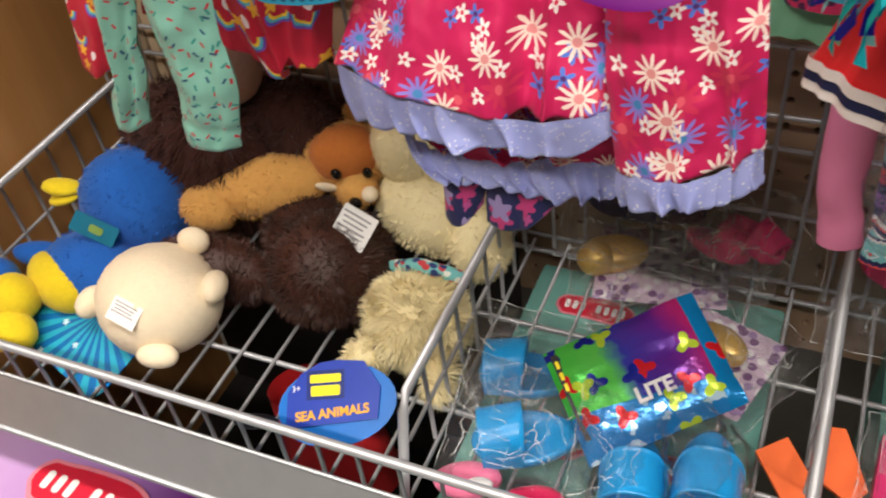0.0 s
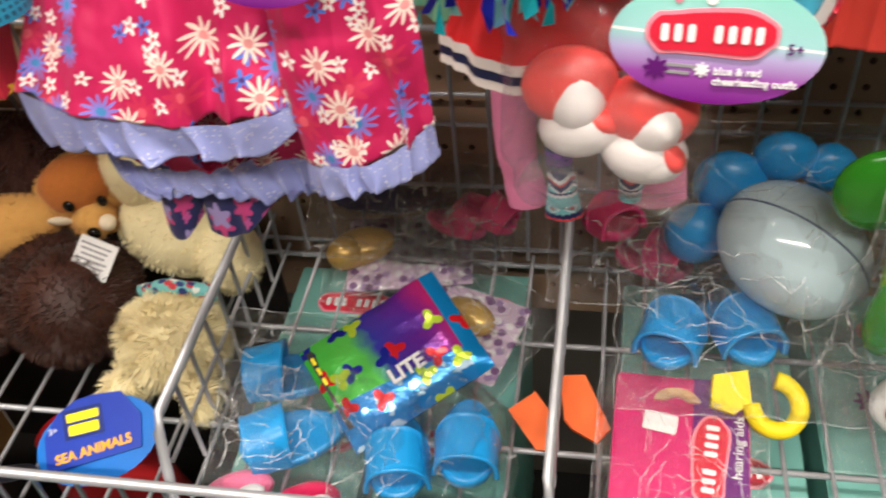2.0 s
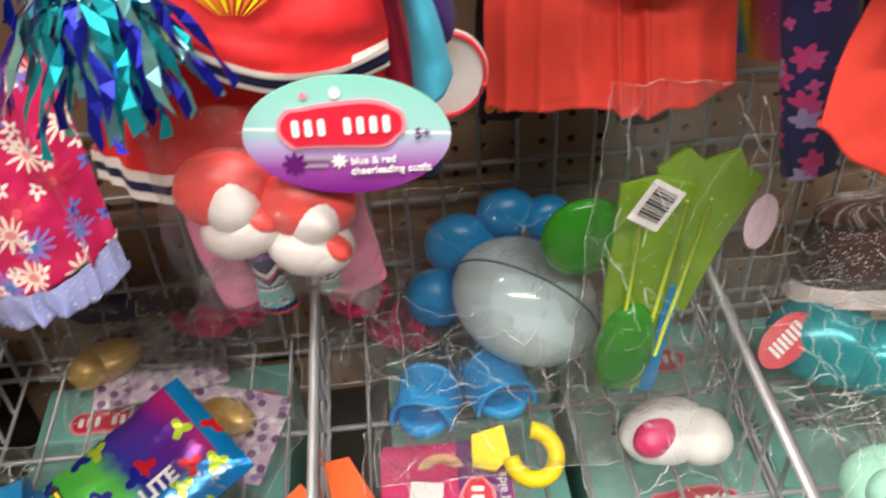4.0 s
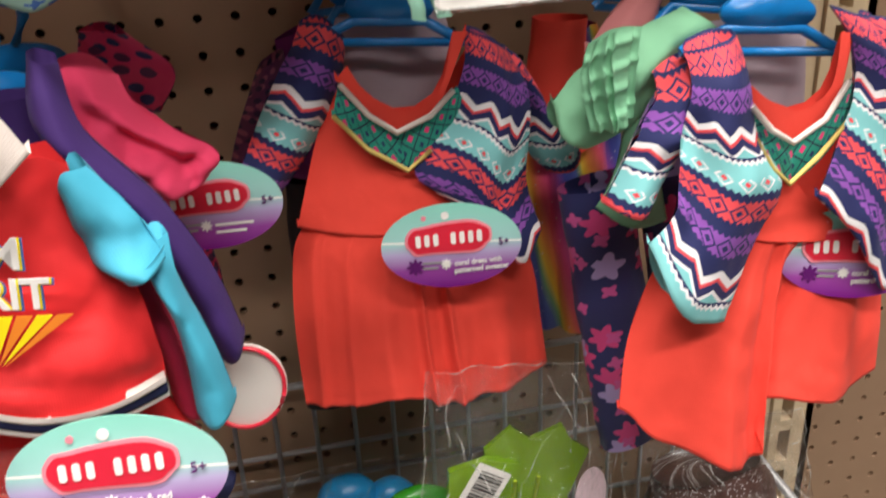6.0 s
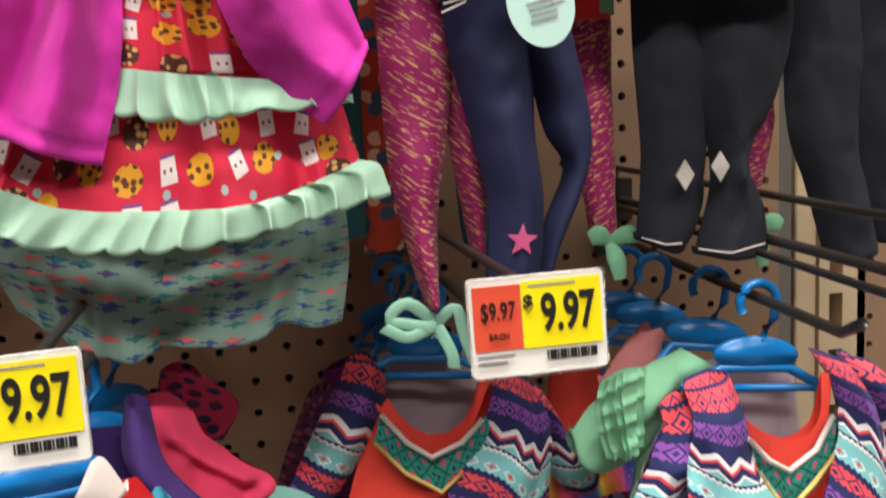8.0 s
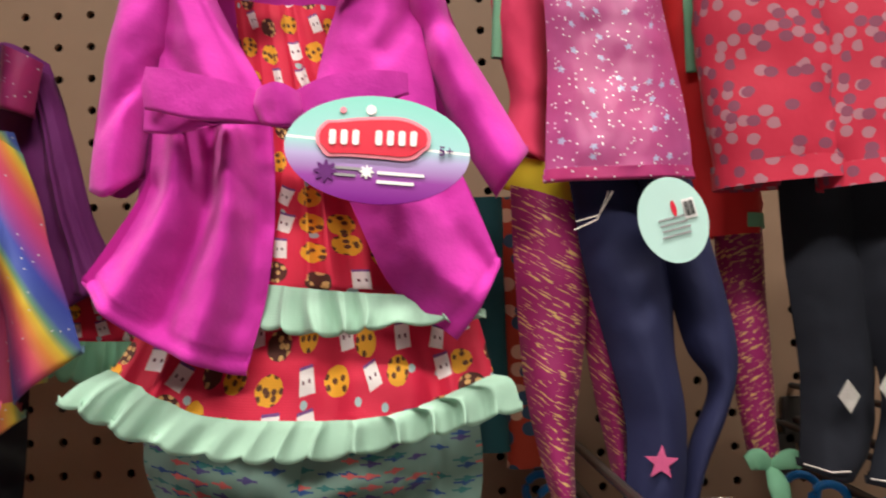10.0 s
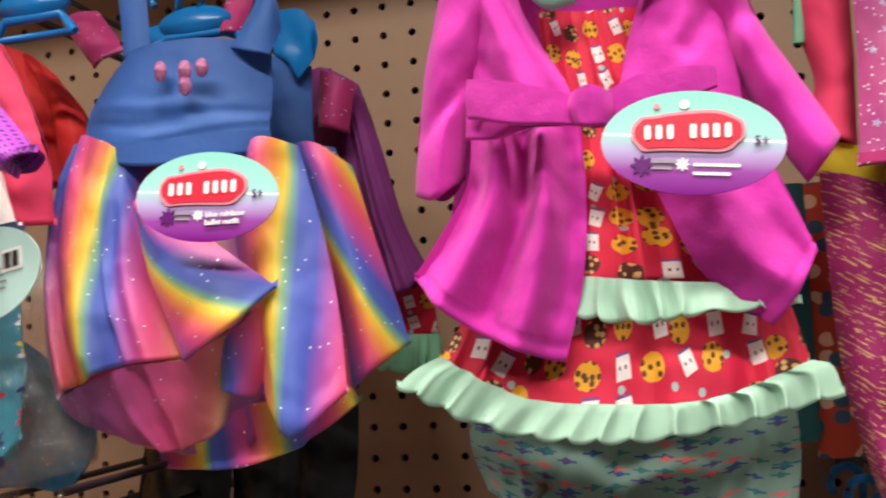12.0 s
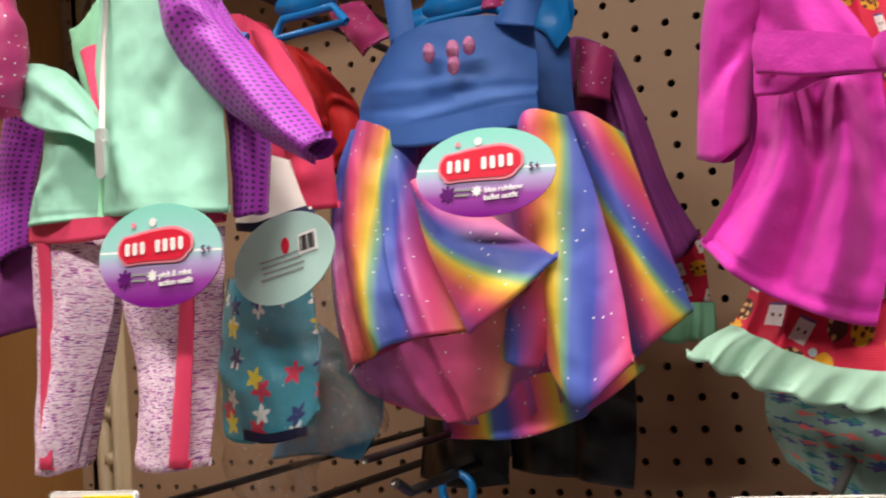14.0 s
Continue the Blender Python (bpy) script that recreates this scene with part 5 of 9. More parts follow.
# ---- mint zip jacket with space-dyed leggings ----
def jacket_set():
    y = -0.345
    j = thing("doll_jacket", (-0.42, y, 1.49), "mint doll zip jacket with purple perforated sleeves", "doll jacket")
    part("collar", drape([(-0.511, 1.635), (-0.497, 1.636), (-0.476, 1.652)], [(-0.479, 1.573), (-0.47, 1.566)], [(-0.499, 1.607)], [(-0.473, 1.602)], (-0.335, -0.35), M_MINTSHADE, bulge=0.003, n=16, m=20, back=0), j, "mint inside of the open collar, shade put into its colour")
    part("shirt_front", drape([(-0.492, 1.614), (-0.467, 1.615)], [(-0.457, 1.567), (-0.452, 1.558)], [], [], (-0.345, -0.366), M_PINKCLOTH, bulge=0.003, n=12, m=14, back=0), j)
    part("right_front", drape([(-0.467, 1.638), (-0.457, 1.655), (-0.423, 1.654), (-0.385, 1.631)], [(-0.452, 1.502), (-0.404, 1.497), (-0.359, 1.494)], [(-0.463, 1.601), (-0.458, 1.551)], [(-0.374, 1.581), (-0.364, 1.533)], (-0.345, -0.37), M_MINT, bulge=0.016, ridges=((0.05, 0.3, 0.45, 0.95, 0.012, 0.004), (0.85, 0.35, 0.6, 0.6, 0.006, -0.003), (0.9, 0.6, 0.7, 1.0, 0.008, -0.003), (0.0, 0.95, 1.0, 0.95, 0.001, -0.001)), n=50, m=46, seed=5, wrinkle=0.0018), j)
    part("left_front", drape([(-0.505, 1.571), (-0.478, 1.559), (-0.46, 1.547)], [(-0.515, 1.504), (-0.484, 1.502), (-0.454, 1.502)], [(-0.508, 1.541)], [(-0.457, 1.523)], (-0.36, -0.37), M_MINT, bulge=0.012, ridges=((0.9, 0.1, 0.3, 0.7, 0.007, 0.003), (0.0, 0.93, 1.0, 0.93, 0.001, -0.001)), seed=6, wrinkle=0.0018), j)
    part("collar_flap", drape([(-0.51, 1.605), (-0.483, 1.596), (-0.461, 1.575), (-0.448, 1.556)], [(-0.506, 1.568), (-0.483, 1.557), (-0.458, 1.55), (-0.443, 1.542)], [(-0.514, 1.587)], [], (-0.37, -0.378), M_MINT, bulge=0.005, n=30, m=18, seed=7, ridges=((0.0, 0.25, 0.9, 0.35, 0.004, 0.003),), wrinkle=0.002, back=0.004), j)
    part("shirt_hem", drape([(-0.518, 1.507), (-0.461, 1.502), (-0.366, 1.497)], [(-0.52, 1.495), (-0.461, 1.489), (-0.366, 1.49)], [], [], (-0.366, -0.366), M_PINKCLOTH, bulge=0.014, n=40, m=6, wrinkle=0.0008), j, "hot pink shirt hem")
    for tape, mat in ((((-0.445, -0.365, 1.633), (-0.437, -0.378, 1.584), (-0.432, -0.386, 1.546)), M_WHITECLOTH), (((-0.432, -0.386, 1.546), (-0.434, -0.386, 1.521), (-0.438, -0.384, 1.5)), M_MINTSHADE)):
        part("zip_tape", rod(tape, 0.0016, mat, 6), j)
    part("zip_pull", plate(bar(0.0065, 0.022, 0, 0, 0.45), 0.0015, facing((-0.426, -0.394, 1.53)), M_CHROME, "zip_pull"), j, "chrome zip pull")
    part("zip_slider", box((0.007, 0.005, 0.009), (-0.428, -0.39, 1.543), M_CHROME, 0.001), j)
    part("right_sleeve", drape([(-0.415, 1.641), (-0.387, 1.641), (-0.367, 1.61)], [(-0.305, 1.512), (-0.298, 1.518), (-0.294, 1.524)], [(-0.401, 1.597), (-0.372, 1.561), (-0.336, 1.531)], [(-0.338, 1.577), (-0.311, 1.544)], (-0.36, -0.366), M_PURPLEDOT, bulge=0.015, ridges=((0.2, 0.25, 0.8, 0.2, 0.007, 0.003), (0.5, 0.4, 0.5, 0.9, 0.009, 0.003)), seed=4, wrinkle=0.002), j, "purple perforated sleeve")
    part("cuff_fold", drape([(-0.384, 1.57), (-0.35, 1.542)], [(-0.375, 1.496), (-0.366, 1.493), (-0.355, 1.495)], [(-0.376, 1.528)], [(-0.353, 1.518)], (-0.34, -0.345), M_PURPLEDOT, bulge=0.01, seed=8, n=24, m=24), j, "purple perforated sleeve")
    part("left_sleeve", drape([(-0.561, 1.586), (-0.524, 1.572)], [(-0.569, 1.481), (-0.541, 1.496)], [(-0.572, 1.54)], [(-0.535, 1.539)], (-0.345, -0.35), M_PURPLEDOT, seed=4), j, "purple perforated sleeve")
    swing_tag(j, (-0.381, -0.4, 1.472), 6, -4, 2, w=0.077, h=0.054, words=("pink & mint", "action outfit"))
    t = thing("doll_leggings", (-0.44, y, 1.36), "space-dyed purple doll leggings with hot pink side stripes", "doll leggings")
    part("leg", drape([(-0.479, 1.49), (-0.458, 1.487)], [(-0.506, 1.357), (-0.493, 1.357)], [(-0.478, 1.435), (-0.496, 1.389)], [(-0.47, 1.441)], (-0.35, -0.355), M_SPACE, bulge=0.006, n=16, seed=9), t)
    part("leg", drape([(-0.524, 1.503), (-0.486, 1.497), (-0.45, 1.491)], [(-0.527, 1.356), (-0.507, 1.354), (-0.495, 1.357)], [(-0.523, 1.438)], [(-0.456, 1.454), (-0.478, 1.402)], (-0.36, -0.36), M_SPACE, bulge=0.012, ridges=((0.6, 0.1, 0.6, 0.9, 0.008, 0.003),), seed=3, wrinkle=0.002), t)
    part("leg", drape([(-0.456, 1.493), (-0.413, 1.489), (-0.369, 1.488)], [(-0.443, 1.36), (-0.417, 1.357), (-0.39, 1.359)], [(-0.447, 1.446), (-0.438, 1.407)], [(-0.374, 1.441), (-0.383, 1.399)], (-0.362, -0.362), M_SPACE, bulge=0.014, ridges=((0.2, 0.05, 0.3, 0.3, 0.008, -0.003),), seed=4, wrinkle=0.002), t)
    part("side_stripe", drape([(-0.506, 1.493), (-0.495, 1.492)], [(-0.512, 1.359), (-0.501, 1.358)], [(-0.505, 1.451)], [(-0.493, 1.45)], (-0.372, -0.372), M_PINKCLOTH, bulge=0.002, n=8, m=24, back=0.002, wrinkle=0.0005), t, "hot pink ribbed stripe")
    part("side_stripe", drape([(-0.387, 1.482), (-0.377, 1.481)], [(-0.405, 1.36), (-0.391, 1.36)], [(-0.393, 1.431)], [(-0.382, 1.43)], (-0.377, -0.377), M_PINKCLOTH, bulge=0.002, n=8, m=24, back=0.002, wrinkle=0.0005), t, "hot pink ribbed stripe")
    hanger(-0.415, y, 1.66, yaw=10, wide=0.1)
    b = thing("doll_shorts", (-0.40, -0.27, 1.35), "teal star-print doll shorts folded in a clear bag", "doll shorts")
    part("shorts", drape([(-0.439, 1.466), (-0.404, 1.463), (-0.372, 1.46)], [(-0.446, 1.381), (-0.427, 1.363), (-0.385, 1.364), (-0.372, 1.379)], [(-0.446, 1.422)], [(-0.369, 1.418)], (-0.28, -0.285), M_STARS, bulge=0.014, ridges=((0.0, 0.6, 0.4, 0.7, 0.006, 0.003), (0.6, 0.4, 1.0, 0.5, 0.006, -0.003)), seed=4, wrinkle=0.0025), b)
    part("blue_hem", drape([(-0.417, 1.371), (-0.395, 1.368), (-0.369, 1.372)], [(-0.416, 1.364), (-0.395, 1.362), (-0.371, 1.366)], [], [], (-0.3, -0.3), M_NAVYCLOTH, bulge=0.003, n=20, m=5, back=0), b)
    part("bag", sleeve([(-0.40, -0.27, 1.475, 0.05, 0.02), (-0.395, -0.28, 1.42, 0.058, 0.026), (-0.392, -0.275, 1.36, 0.062, 0.022), (-0.39, -0.27, 1.352, 0.05, 0.004)], M_FILM, n=48, m=20, wrinkle=0.007, seed=3, fine=45, hem=0.01), b, "crumpled clear plastic bag")
    tag_back(b, (-0.36, -0.325, 1.47), -10, -5, -8, w=0.085, h=0.052)
    blue = thing("doll_trousers", (-0.33, -0.2, 1.34), "blue satin doll trousers behind a bag", "doll trousers")
    part("leg", drape([(-0.42, 1.441), (-0.381, 1.408), (-0.356, 1.389)], [(-0.448, 1.342), (-0.405, 1.346), (-0.374, 1.341)], [(-0.432, 1.388)], [(-0.359, 1.363)], (-0.23, -0.235), M_BLUESATIN, seed=4, wrinkle=0.005), blue)
    for lab, hang_at in (("coral pink doll hoodie behind a jacket", 0), ("red doll sweatshirt on a hook behind a jacket", 1)):
        s = thing("doll_hoodie", (-0.375 + 0.04 * hang_at, -0.26 + 0.09 * hang_at, 1.52), lab, "doll top")
        if not hang_at:
            part("body", drape([(-0.451, 1.643), (-0.417, 1.639), (-0.399, 1.626)], [(-0.416, 1.527), (-0.393, 1.524), (-0.38, 1.53)], [(-0.436, 1.58)], [(-0.38, 1.588)], (-0.27, -0.27), M_PINKCLOTH, seed=4, wrinkle=0.003), s)
            part("sleeve", drape([(-0.409, 1.627), (-0.389, 1.617)], [(-0.387, 1.51), (-0.371, 1.503), (-0.354, 1.503)], [(-0.393, 1.571)], [(-0.372, 1.586), (-0.355, 1.543)], (-0.275, -0.275), M_PINKCLOTH, seed=8, wrinkle=0.003, ridges=((0.1, 0.7, 0.9, 0.6, 0.005, 0.003),)), s)
        else:
            part("body", drape([(-0.453, 1.648), (-0.423, 1.634)], [(-0.43, 1.536), (-0.395, 1.543)], [], [(-0.397, 1.589)], (-0.2, -0.2), M_RED, seed=5, wrinkle=0.003), s)
            part("sleeve", drape([(-0.421, 1.633), (-0.398, 1.612)], [(-0.395, 1.546), (-0.381, 1.55), (-0.37, 1.563)], [(-0.4, 1.584)], [(-0.376, 1.587)], (-0.21, -0.21), M_RED, seed=9, wrinkle=0.003), s)
        hanger(-0.375 + 0.04 * hang_at, -0.26 + 0.09 * hang_at, 1.685)
    w = thing("doll_shirt", (-0.37, -0.30, 1.49), "white doll shirt with a navy hem beneath a jacket", "doll shirt")
    part("body", drape([(-0.399, 1.543), (-0.37, 1.532)], [(-0.413, 1.497), (-0.386, 1.492), (-0.356, 1.498)], [], [(-0.363, 1.514)], (-0.3, -0.3), M_WHITECLOTH, seed=3, n=20, m=16), w)
    part("hem", drape([(-0.411, 1.498), (-0.384, 1.495), (-0.356, 1.502)], [(-0.41, 1.493), (-0.384, 1.49), (-0.352, 1.496)], [], [], (-0.302, -0.302), M_NAVYCLOTH, n=20, m=4, back=0), w)
    p = thing("doll_blouse", (-0.56, -0.33, 1.42), "purple doll top beside the end panel", "doll top")
    part("body", drape([(-0.593, 1.544), (-0.55, 1.52)], [(-0.621, 1.435), (-0.55, 1.444)], [], [(-0.545, 1.486)], (-0.34, -0.34), M_PURPLECLOTH, seed=4, wrinkle=0.004), p)
    q = thing("doll_vest", (-0.53, -0.36, 1.57), "dark glittered doll vest beside a jacket", "doll vest")
    part("body", sleeve([(-0.535, -0.385, 1.66, 0.02, 0.02), (-0.53, -0.385, 1.61, 0.03, 0.022), (-0.532, -0.385, 1.575, 0.026, 0.02)], M_GLITTERPINK, seed=4, wrinkle=0.004), q)
    peg_hook(-0.42, 1.66, 0.33)
    peg_hook(-0.41, 1.316, 0.39)


robe_set()
ballet_dress()
jacket_set()


# ---- coral dresses with banded cardigans ----
def chain(parent, pts, mat, r=0.0011, name="trim"):
    return part(name, rod(pts, r, mat, 6), parent)


def coral_dress_slim():
    x, y = 0.112, -0.135
    d = thing("doll_dress", (x, y, 1.04), "coral doll dress with a gathered skirt and green embroidered neckline", "doll dress", "coral dresses")
    part("skirt", drape([(0.047, 1.16), (0.088, 1.155), (0.133, 1.152), (0.176, 1.144)], [(0.033, 1.043), (0.063, 1.046), (0.092, 1.052), (0.121, 1.039), (0.151, 1.042), (0.193, 1.044)], [(0.038, 1.142), (0.033, 1.099)], [(0.186, 1.109), (0.19, 1.074)], (-0.158, -0.172), M_CORAL, bulge=0.022, folds=(6, 0.0022, 0.0036), ridges=((0.3, 0.5, 0.33, 1.0, 0.012, 0.004), (0.75, 0.5, 0.78, 1.0, 0.014, 0.004), (0.0, 0.95, 1.0, 0.95, 0.001, -0.001)), n=110, m=50, seed=3, scallop=0.0008), d)
    part("bodice", drape([(0.073, 1.238), (0.091, 1.214), (0.11, 1.199), (0.131, 1.214), (0.151, 1.252)], [(0.043, 1.159), (0.105, 1.153), (0.175, 1.145)], [(0.059, 1.207)], [(0.168, 1.193)], (-0.15, -0.161), M_CORAL, bulge=0.02, seed=4, wrinkle=0.001), d)
    part("neck_band", drape([(0.079, 1.253), (0.089, 1.236), (0.108, 1.225), (0.128, 1.235), (0.138, 1.266)], [(0.072, 1.246), (0.088, 1.224), (0.104, 1.213), (0.124, 1.221), (0.146, 1.265)], [], [], (-0.17, -0.17), M_CORAL, bulge=0.004, n=40, m=8, back=0.002, wrinkle=0.0004), d)
    part("yoke", drape([(0.073, 1.246), (0.088, 1.226), (0.103, 1.215)], [(0.068, 1.227), (0.086, 1.206), (0.108, 1.191)], [], [], (-0.175, -0.175), M_YOKE, bulge=0.003, n=30, m=12, back=0.002, wrinkle=0.0004), d, "green embroidered yoke")
    part("yoke", drape([(0.103, 1.215), (0.123, 1.223), (0.138, 1.237)], [(0.108, 1.191), (0.122, 1.202), (0.143, 1.223)], [], [], (-0.175, -0.175), M_YOKE, bulge=0.003, n=30, m=12, back=0.002, wrinkle=0.0004), d, "green embroidered yoke")
    chain(d, [(0.073, -0.179, 1.246), (0.087, -0.182, 1.228), (0.102, -0.18, 1.216), (0.121, -0.182, 1.224), (0.135, -0.179, 1.236)], M_WHITECLOTH, 0.0017, "stitched_edge")
    chain(d, [(0.068, -0.179, 1.229), (0.085, -0.182, 1.209), (0.107, -0.18, 1.193), (0.12, -0.182, 1.204)], M_BRAID, 0.0014, "chain_braid")
    c = thing("doll_cardigan", (x, y, 1.15), "navy, coral and aqua banded doll cardigan over a coral dress", "doll cardigan", "banded cardigans")
    part("left_sleeve", drape([(0.059, 1.271), (0.072, 1.271), (0.084, 1.259)], [(0.009, 1.183), (0.018, 1.176), (0.029, 1.171)], [(0.041, 1.245), (0.023, 1.211)], [(0.072, 1.23), (0.052, 1.197)], (-0.15, -0.155), M_TRIBAL, shoulder=True, bulge=0.014, seed=6, wrinkle=0.0024, ridges=((0.1, 0.45, 0.9, 0.4, 0.006, 0.003), (0.1, 0.7, 0.8, 0.75, 0.005, -0.002))), c)
    part("right_front", drape([(0.148, 1.264), (0.16, 1.259), (0.172, 1.25)], [(0.125, 1.175), (0.152, 1.16), (0.168, 1.129), (0.185, 1.145)], [(0.138, 1.233), (0.111, 1.194)], [(0.181, 1.223), (0.177, 1.178)], (-0.168, -0.182), M_TRIBAL, shoulder=True, bulge=0.01, seed=8, wrinkle=0.002, ridges=((0.5, 0.1, 0.6, 0.9, 0.01, 0.003), (0.8, 0.5, 0.6, 0.9, 0.006, -0.003))), c)
    part("right_sleeve", drape([(0.17, 1.249), (0.179, 1.245), (0.189, 1.227)], [(0.196, 1.172), (0.21, 1.174), (0.219, 1.181)], [(0.179, 1.214), (0.184, 1.188)], [(0.199, 1.208)], (-0.16, -0.155), M_TRIBAL, shoulder=True, bulge=0.012, seed=7, wrinkle=0.0024), c)
    part("lining", sleeve([(x, y + 0.016, 1.268, 0.030, 0.004), (x, y + 0.016, 1.25, 0.036, 0.006), (x, y + 0.016, 1.20, 0.042, 0.006)], M_LINING, n=30, m=6, wrinkle=0.003), c, "pale inside of the back")
    hanger(x, y - 0.006, 1.318, yaw=-6, roll=4, wide=0.086)
    swing_tag(d, (0.125, -0.203, 1.154), -4, -10, 3, w=0.08, h=0.049, words=("coral dress with", "patterned sweater"))


def coral_dress_wide():
    x, y = 0.288, -0.232
    d = thing("doll_dress", (x, y, 1.04), "coral doll dress with a gathered skirt under an open cardigan", "doll dress", "coral dresses")
    part("skirt", drape([(0.24, 1.172), (0.293, 1.164), (0.353, 1.169)], [(0.199, 1.074), (0.227, 1.053), (0.27, 1.038), (0.279, 1.074), (0.318, 1.067), (0.359, 1.069)], [(0.22, 1.145), (0.206, 1.112)], [(0.361, 1.115)], (-0.252, -0.27), M_CORAL, bulge=0.024, folds=(4, 0.002, 0.0034), ridges=((0.5, 0.15, 0.56, 1.0, 0.012, -0.008), (0.3, 0.3, 0.3, 1.0, 0.014, 0.006), (0.8, 0.3, 0.8, 1.0, 0.014, 0.004)), n=100, m=50, seed=14, scallop=0.0008), d)
    part("bodice", drape([(0.271, 1.231), (0.302, 1.185), (0.32, 1.206), (0.332, 1.236)], [(0.24, 1.172), (0.289, 1.165), (0.322, 1.163), (0.354, 1.17)], [(0.259, 1.199)], [(0.349, 1.203)], (-0.25, -0.258), M_CORAL, bulge=0.02, seed=15, wrinkle=0.001), d)
    part("neck_band", drape([(0.26, 1.251), (0.272, 1.241), (0.288, 1.235), (0.303, 1.245), (0.307, 1.271)], [(0.262, 1.239), (0.275, 1.225), (0.289, 1.216), (0.305, 1.228), (0.314, 1.27)], [], [], (-0.268, -0.268), M_CORAL, bulge=0.004, n=40, m=8, back=0.002, wrinkle=0.0004), d)
    part("yoke", drape([(0.259, 1.242), (0.272, 1.227), (0.285, 1.219)], [(0.263, 1.224), (0.276, 1.207), (0.287, 1.197)], [], [], (-0.273, -0.273), M_YOKE, bulge=0.003, n=30, m=12, back=0.002, wrinkle=0.0004), d, "green embroidered yoke")
    part("yoke", drape([(0.285, 1.219), (0.301, 1.23), (0.313, 1.249)], [(0.287, 1.197), (0.301, 1.21), (0.317, 1.231)], [], [], (-0.273, -0.273), M_YOKE, bulge=0.003, n=30, m=12, back=0.002, wrinkle=0.0004), d, "green embroidered yoke")
    chain(d, [(0.258, -0.277, 1.242), (0.268, -0.28, 1.23), (0.282, -0.278, 1.221), (0.297, -0.28, 1.232), (0.309, -0.277, 1.249)], M_WHITECLOTH, 0.0017, "stitched_edge")
    chain(d, [(0.262, -0.277, 1.225), (0.271, -0.28, 1.21), (0.283, -0.278, 1.199), (0.296, -0.28, 1.213), (0.313, -0.277, 1.23)], M_BRAID, 0.0014, "chain_braid")
    c = thing("doll_cardigan", (x, y, 1.15), "banded navy and aqua doll cardigan hanging open over a dress", "doll cardigan", "banded cardigans")
    part("left_sleeve", drape([(0.227, 1.25), (0.236, 1.257), (0.247, 1.256)], [(0.19, 1.195), (0.205, 1.189), (0.216, 1.189)], [(0.214, 1.235), (0.202, 1.215)], [(0.239, 1.227), (0.226, 1.207)], (-0.25, -0.262), M_TRIBAL, shoulder=True, bulge=0.014, seed=6, wrinkle=0.0024, ridges=((0.1, 0.45, 0.9, 0.4, 0.006, 0.003),)), c)
    part("left_front", drape([(0.232, 1.266), (0.244, 1.271), (0.257, 1.274)], [(0.204, 1.182), (0.218, 1.147), (0.248, 1.131)], [(0.224, 1.23), (0.218, 1.195)], [(0.263, 1.232), (0.278, 1.2), (0.265, 1.173)], (-0.268, -0.288), M_TRIBAL, shoulder=True, bulge=0.01, seed=8, n=48, m=48, wrinkle=0.002, ridges=((0.6, 0.1, 0.55, 0.9, 0.012, 0.003), (0.1, 0.75, 0.6, 1.0, 0.006, 0.004), (0.15, 0.3, 0.2, 0.8, 0.006, -0.003))), c)
    part("right_front", drape([(0.31, 1.28), (0.32, 1.277), (0.332, 1.272)], [(0.295, 1.193), (0.313, 1.173), (0.335, 1.138), (0.35, 1.15)], [(0.314, 1.248), (0.304, 1.215)], [(0.346, 1.218)], (-0.268, -0.285), M_TRIBAL, shoulder=True, bulge=0.01, seed=9, wrinkle=0.002, ridges=((0.5, 0.1, 0.5, 0.9, 0.01, 0.004),)), c)
    part("right_sleeve", drape([(0.34, 1.27), (0.354, 1.267), (0.372, 1.25)], [(0.376, 1.16), (0.391, 1.158), (0.403, 1.163)], [(0.359, 1.215)], [(0.392, 1.211)], (-0.25, -0.255), M_TRIBAL, shoulder=True, bulge=0.012, seed=7, wrinkle=0.0024), c)
    part("lining", sleeve([(x, y + 0.016, 1.268, 0.030, 0.004), (x, y + 0.016, 1.25, 0.036, 0.006), (x, y + 0.016, 1.20, 0.042, 0.006)], M_LINING, n=30, m=6, wrinkle=0.003), c, "pale inside of the back")
    hanger(x, y - 0.006, 1.318, yaw=-6, roll=4, wide=0.086)
    swing_tag(d, (0.323, -0.2815, 1.155), -16, -10, 3, w=0.08, h=0.049, words=("coral dress with", "patterned sweater"))


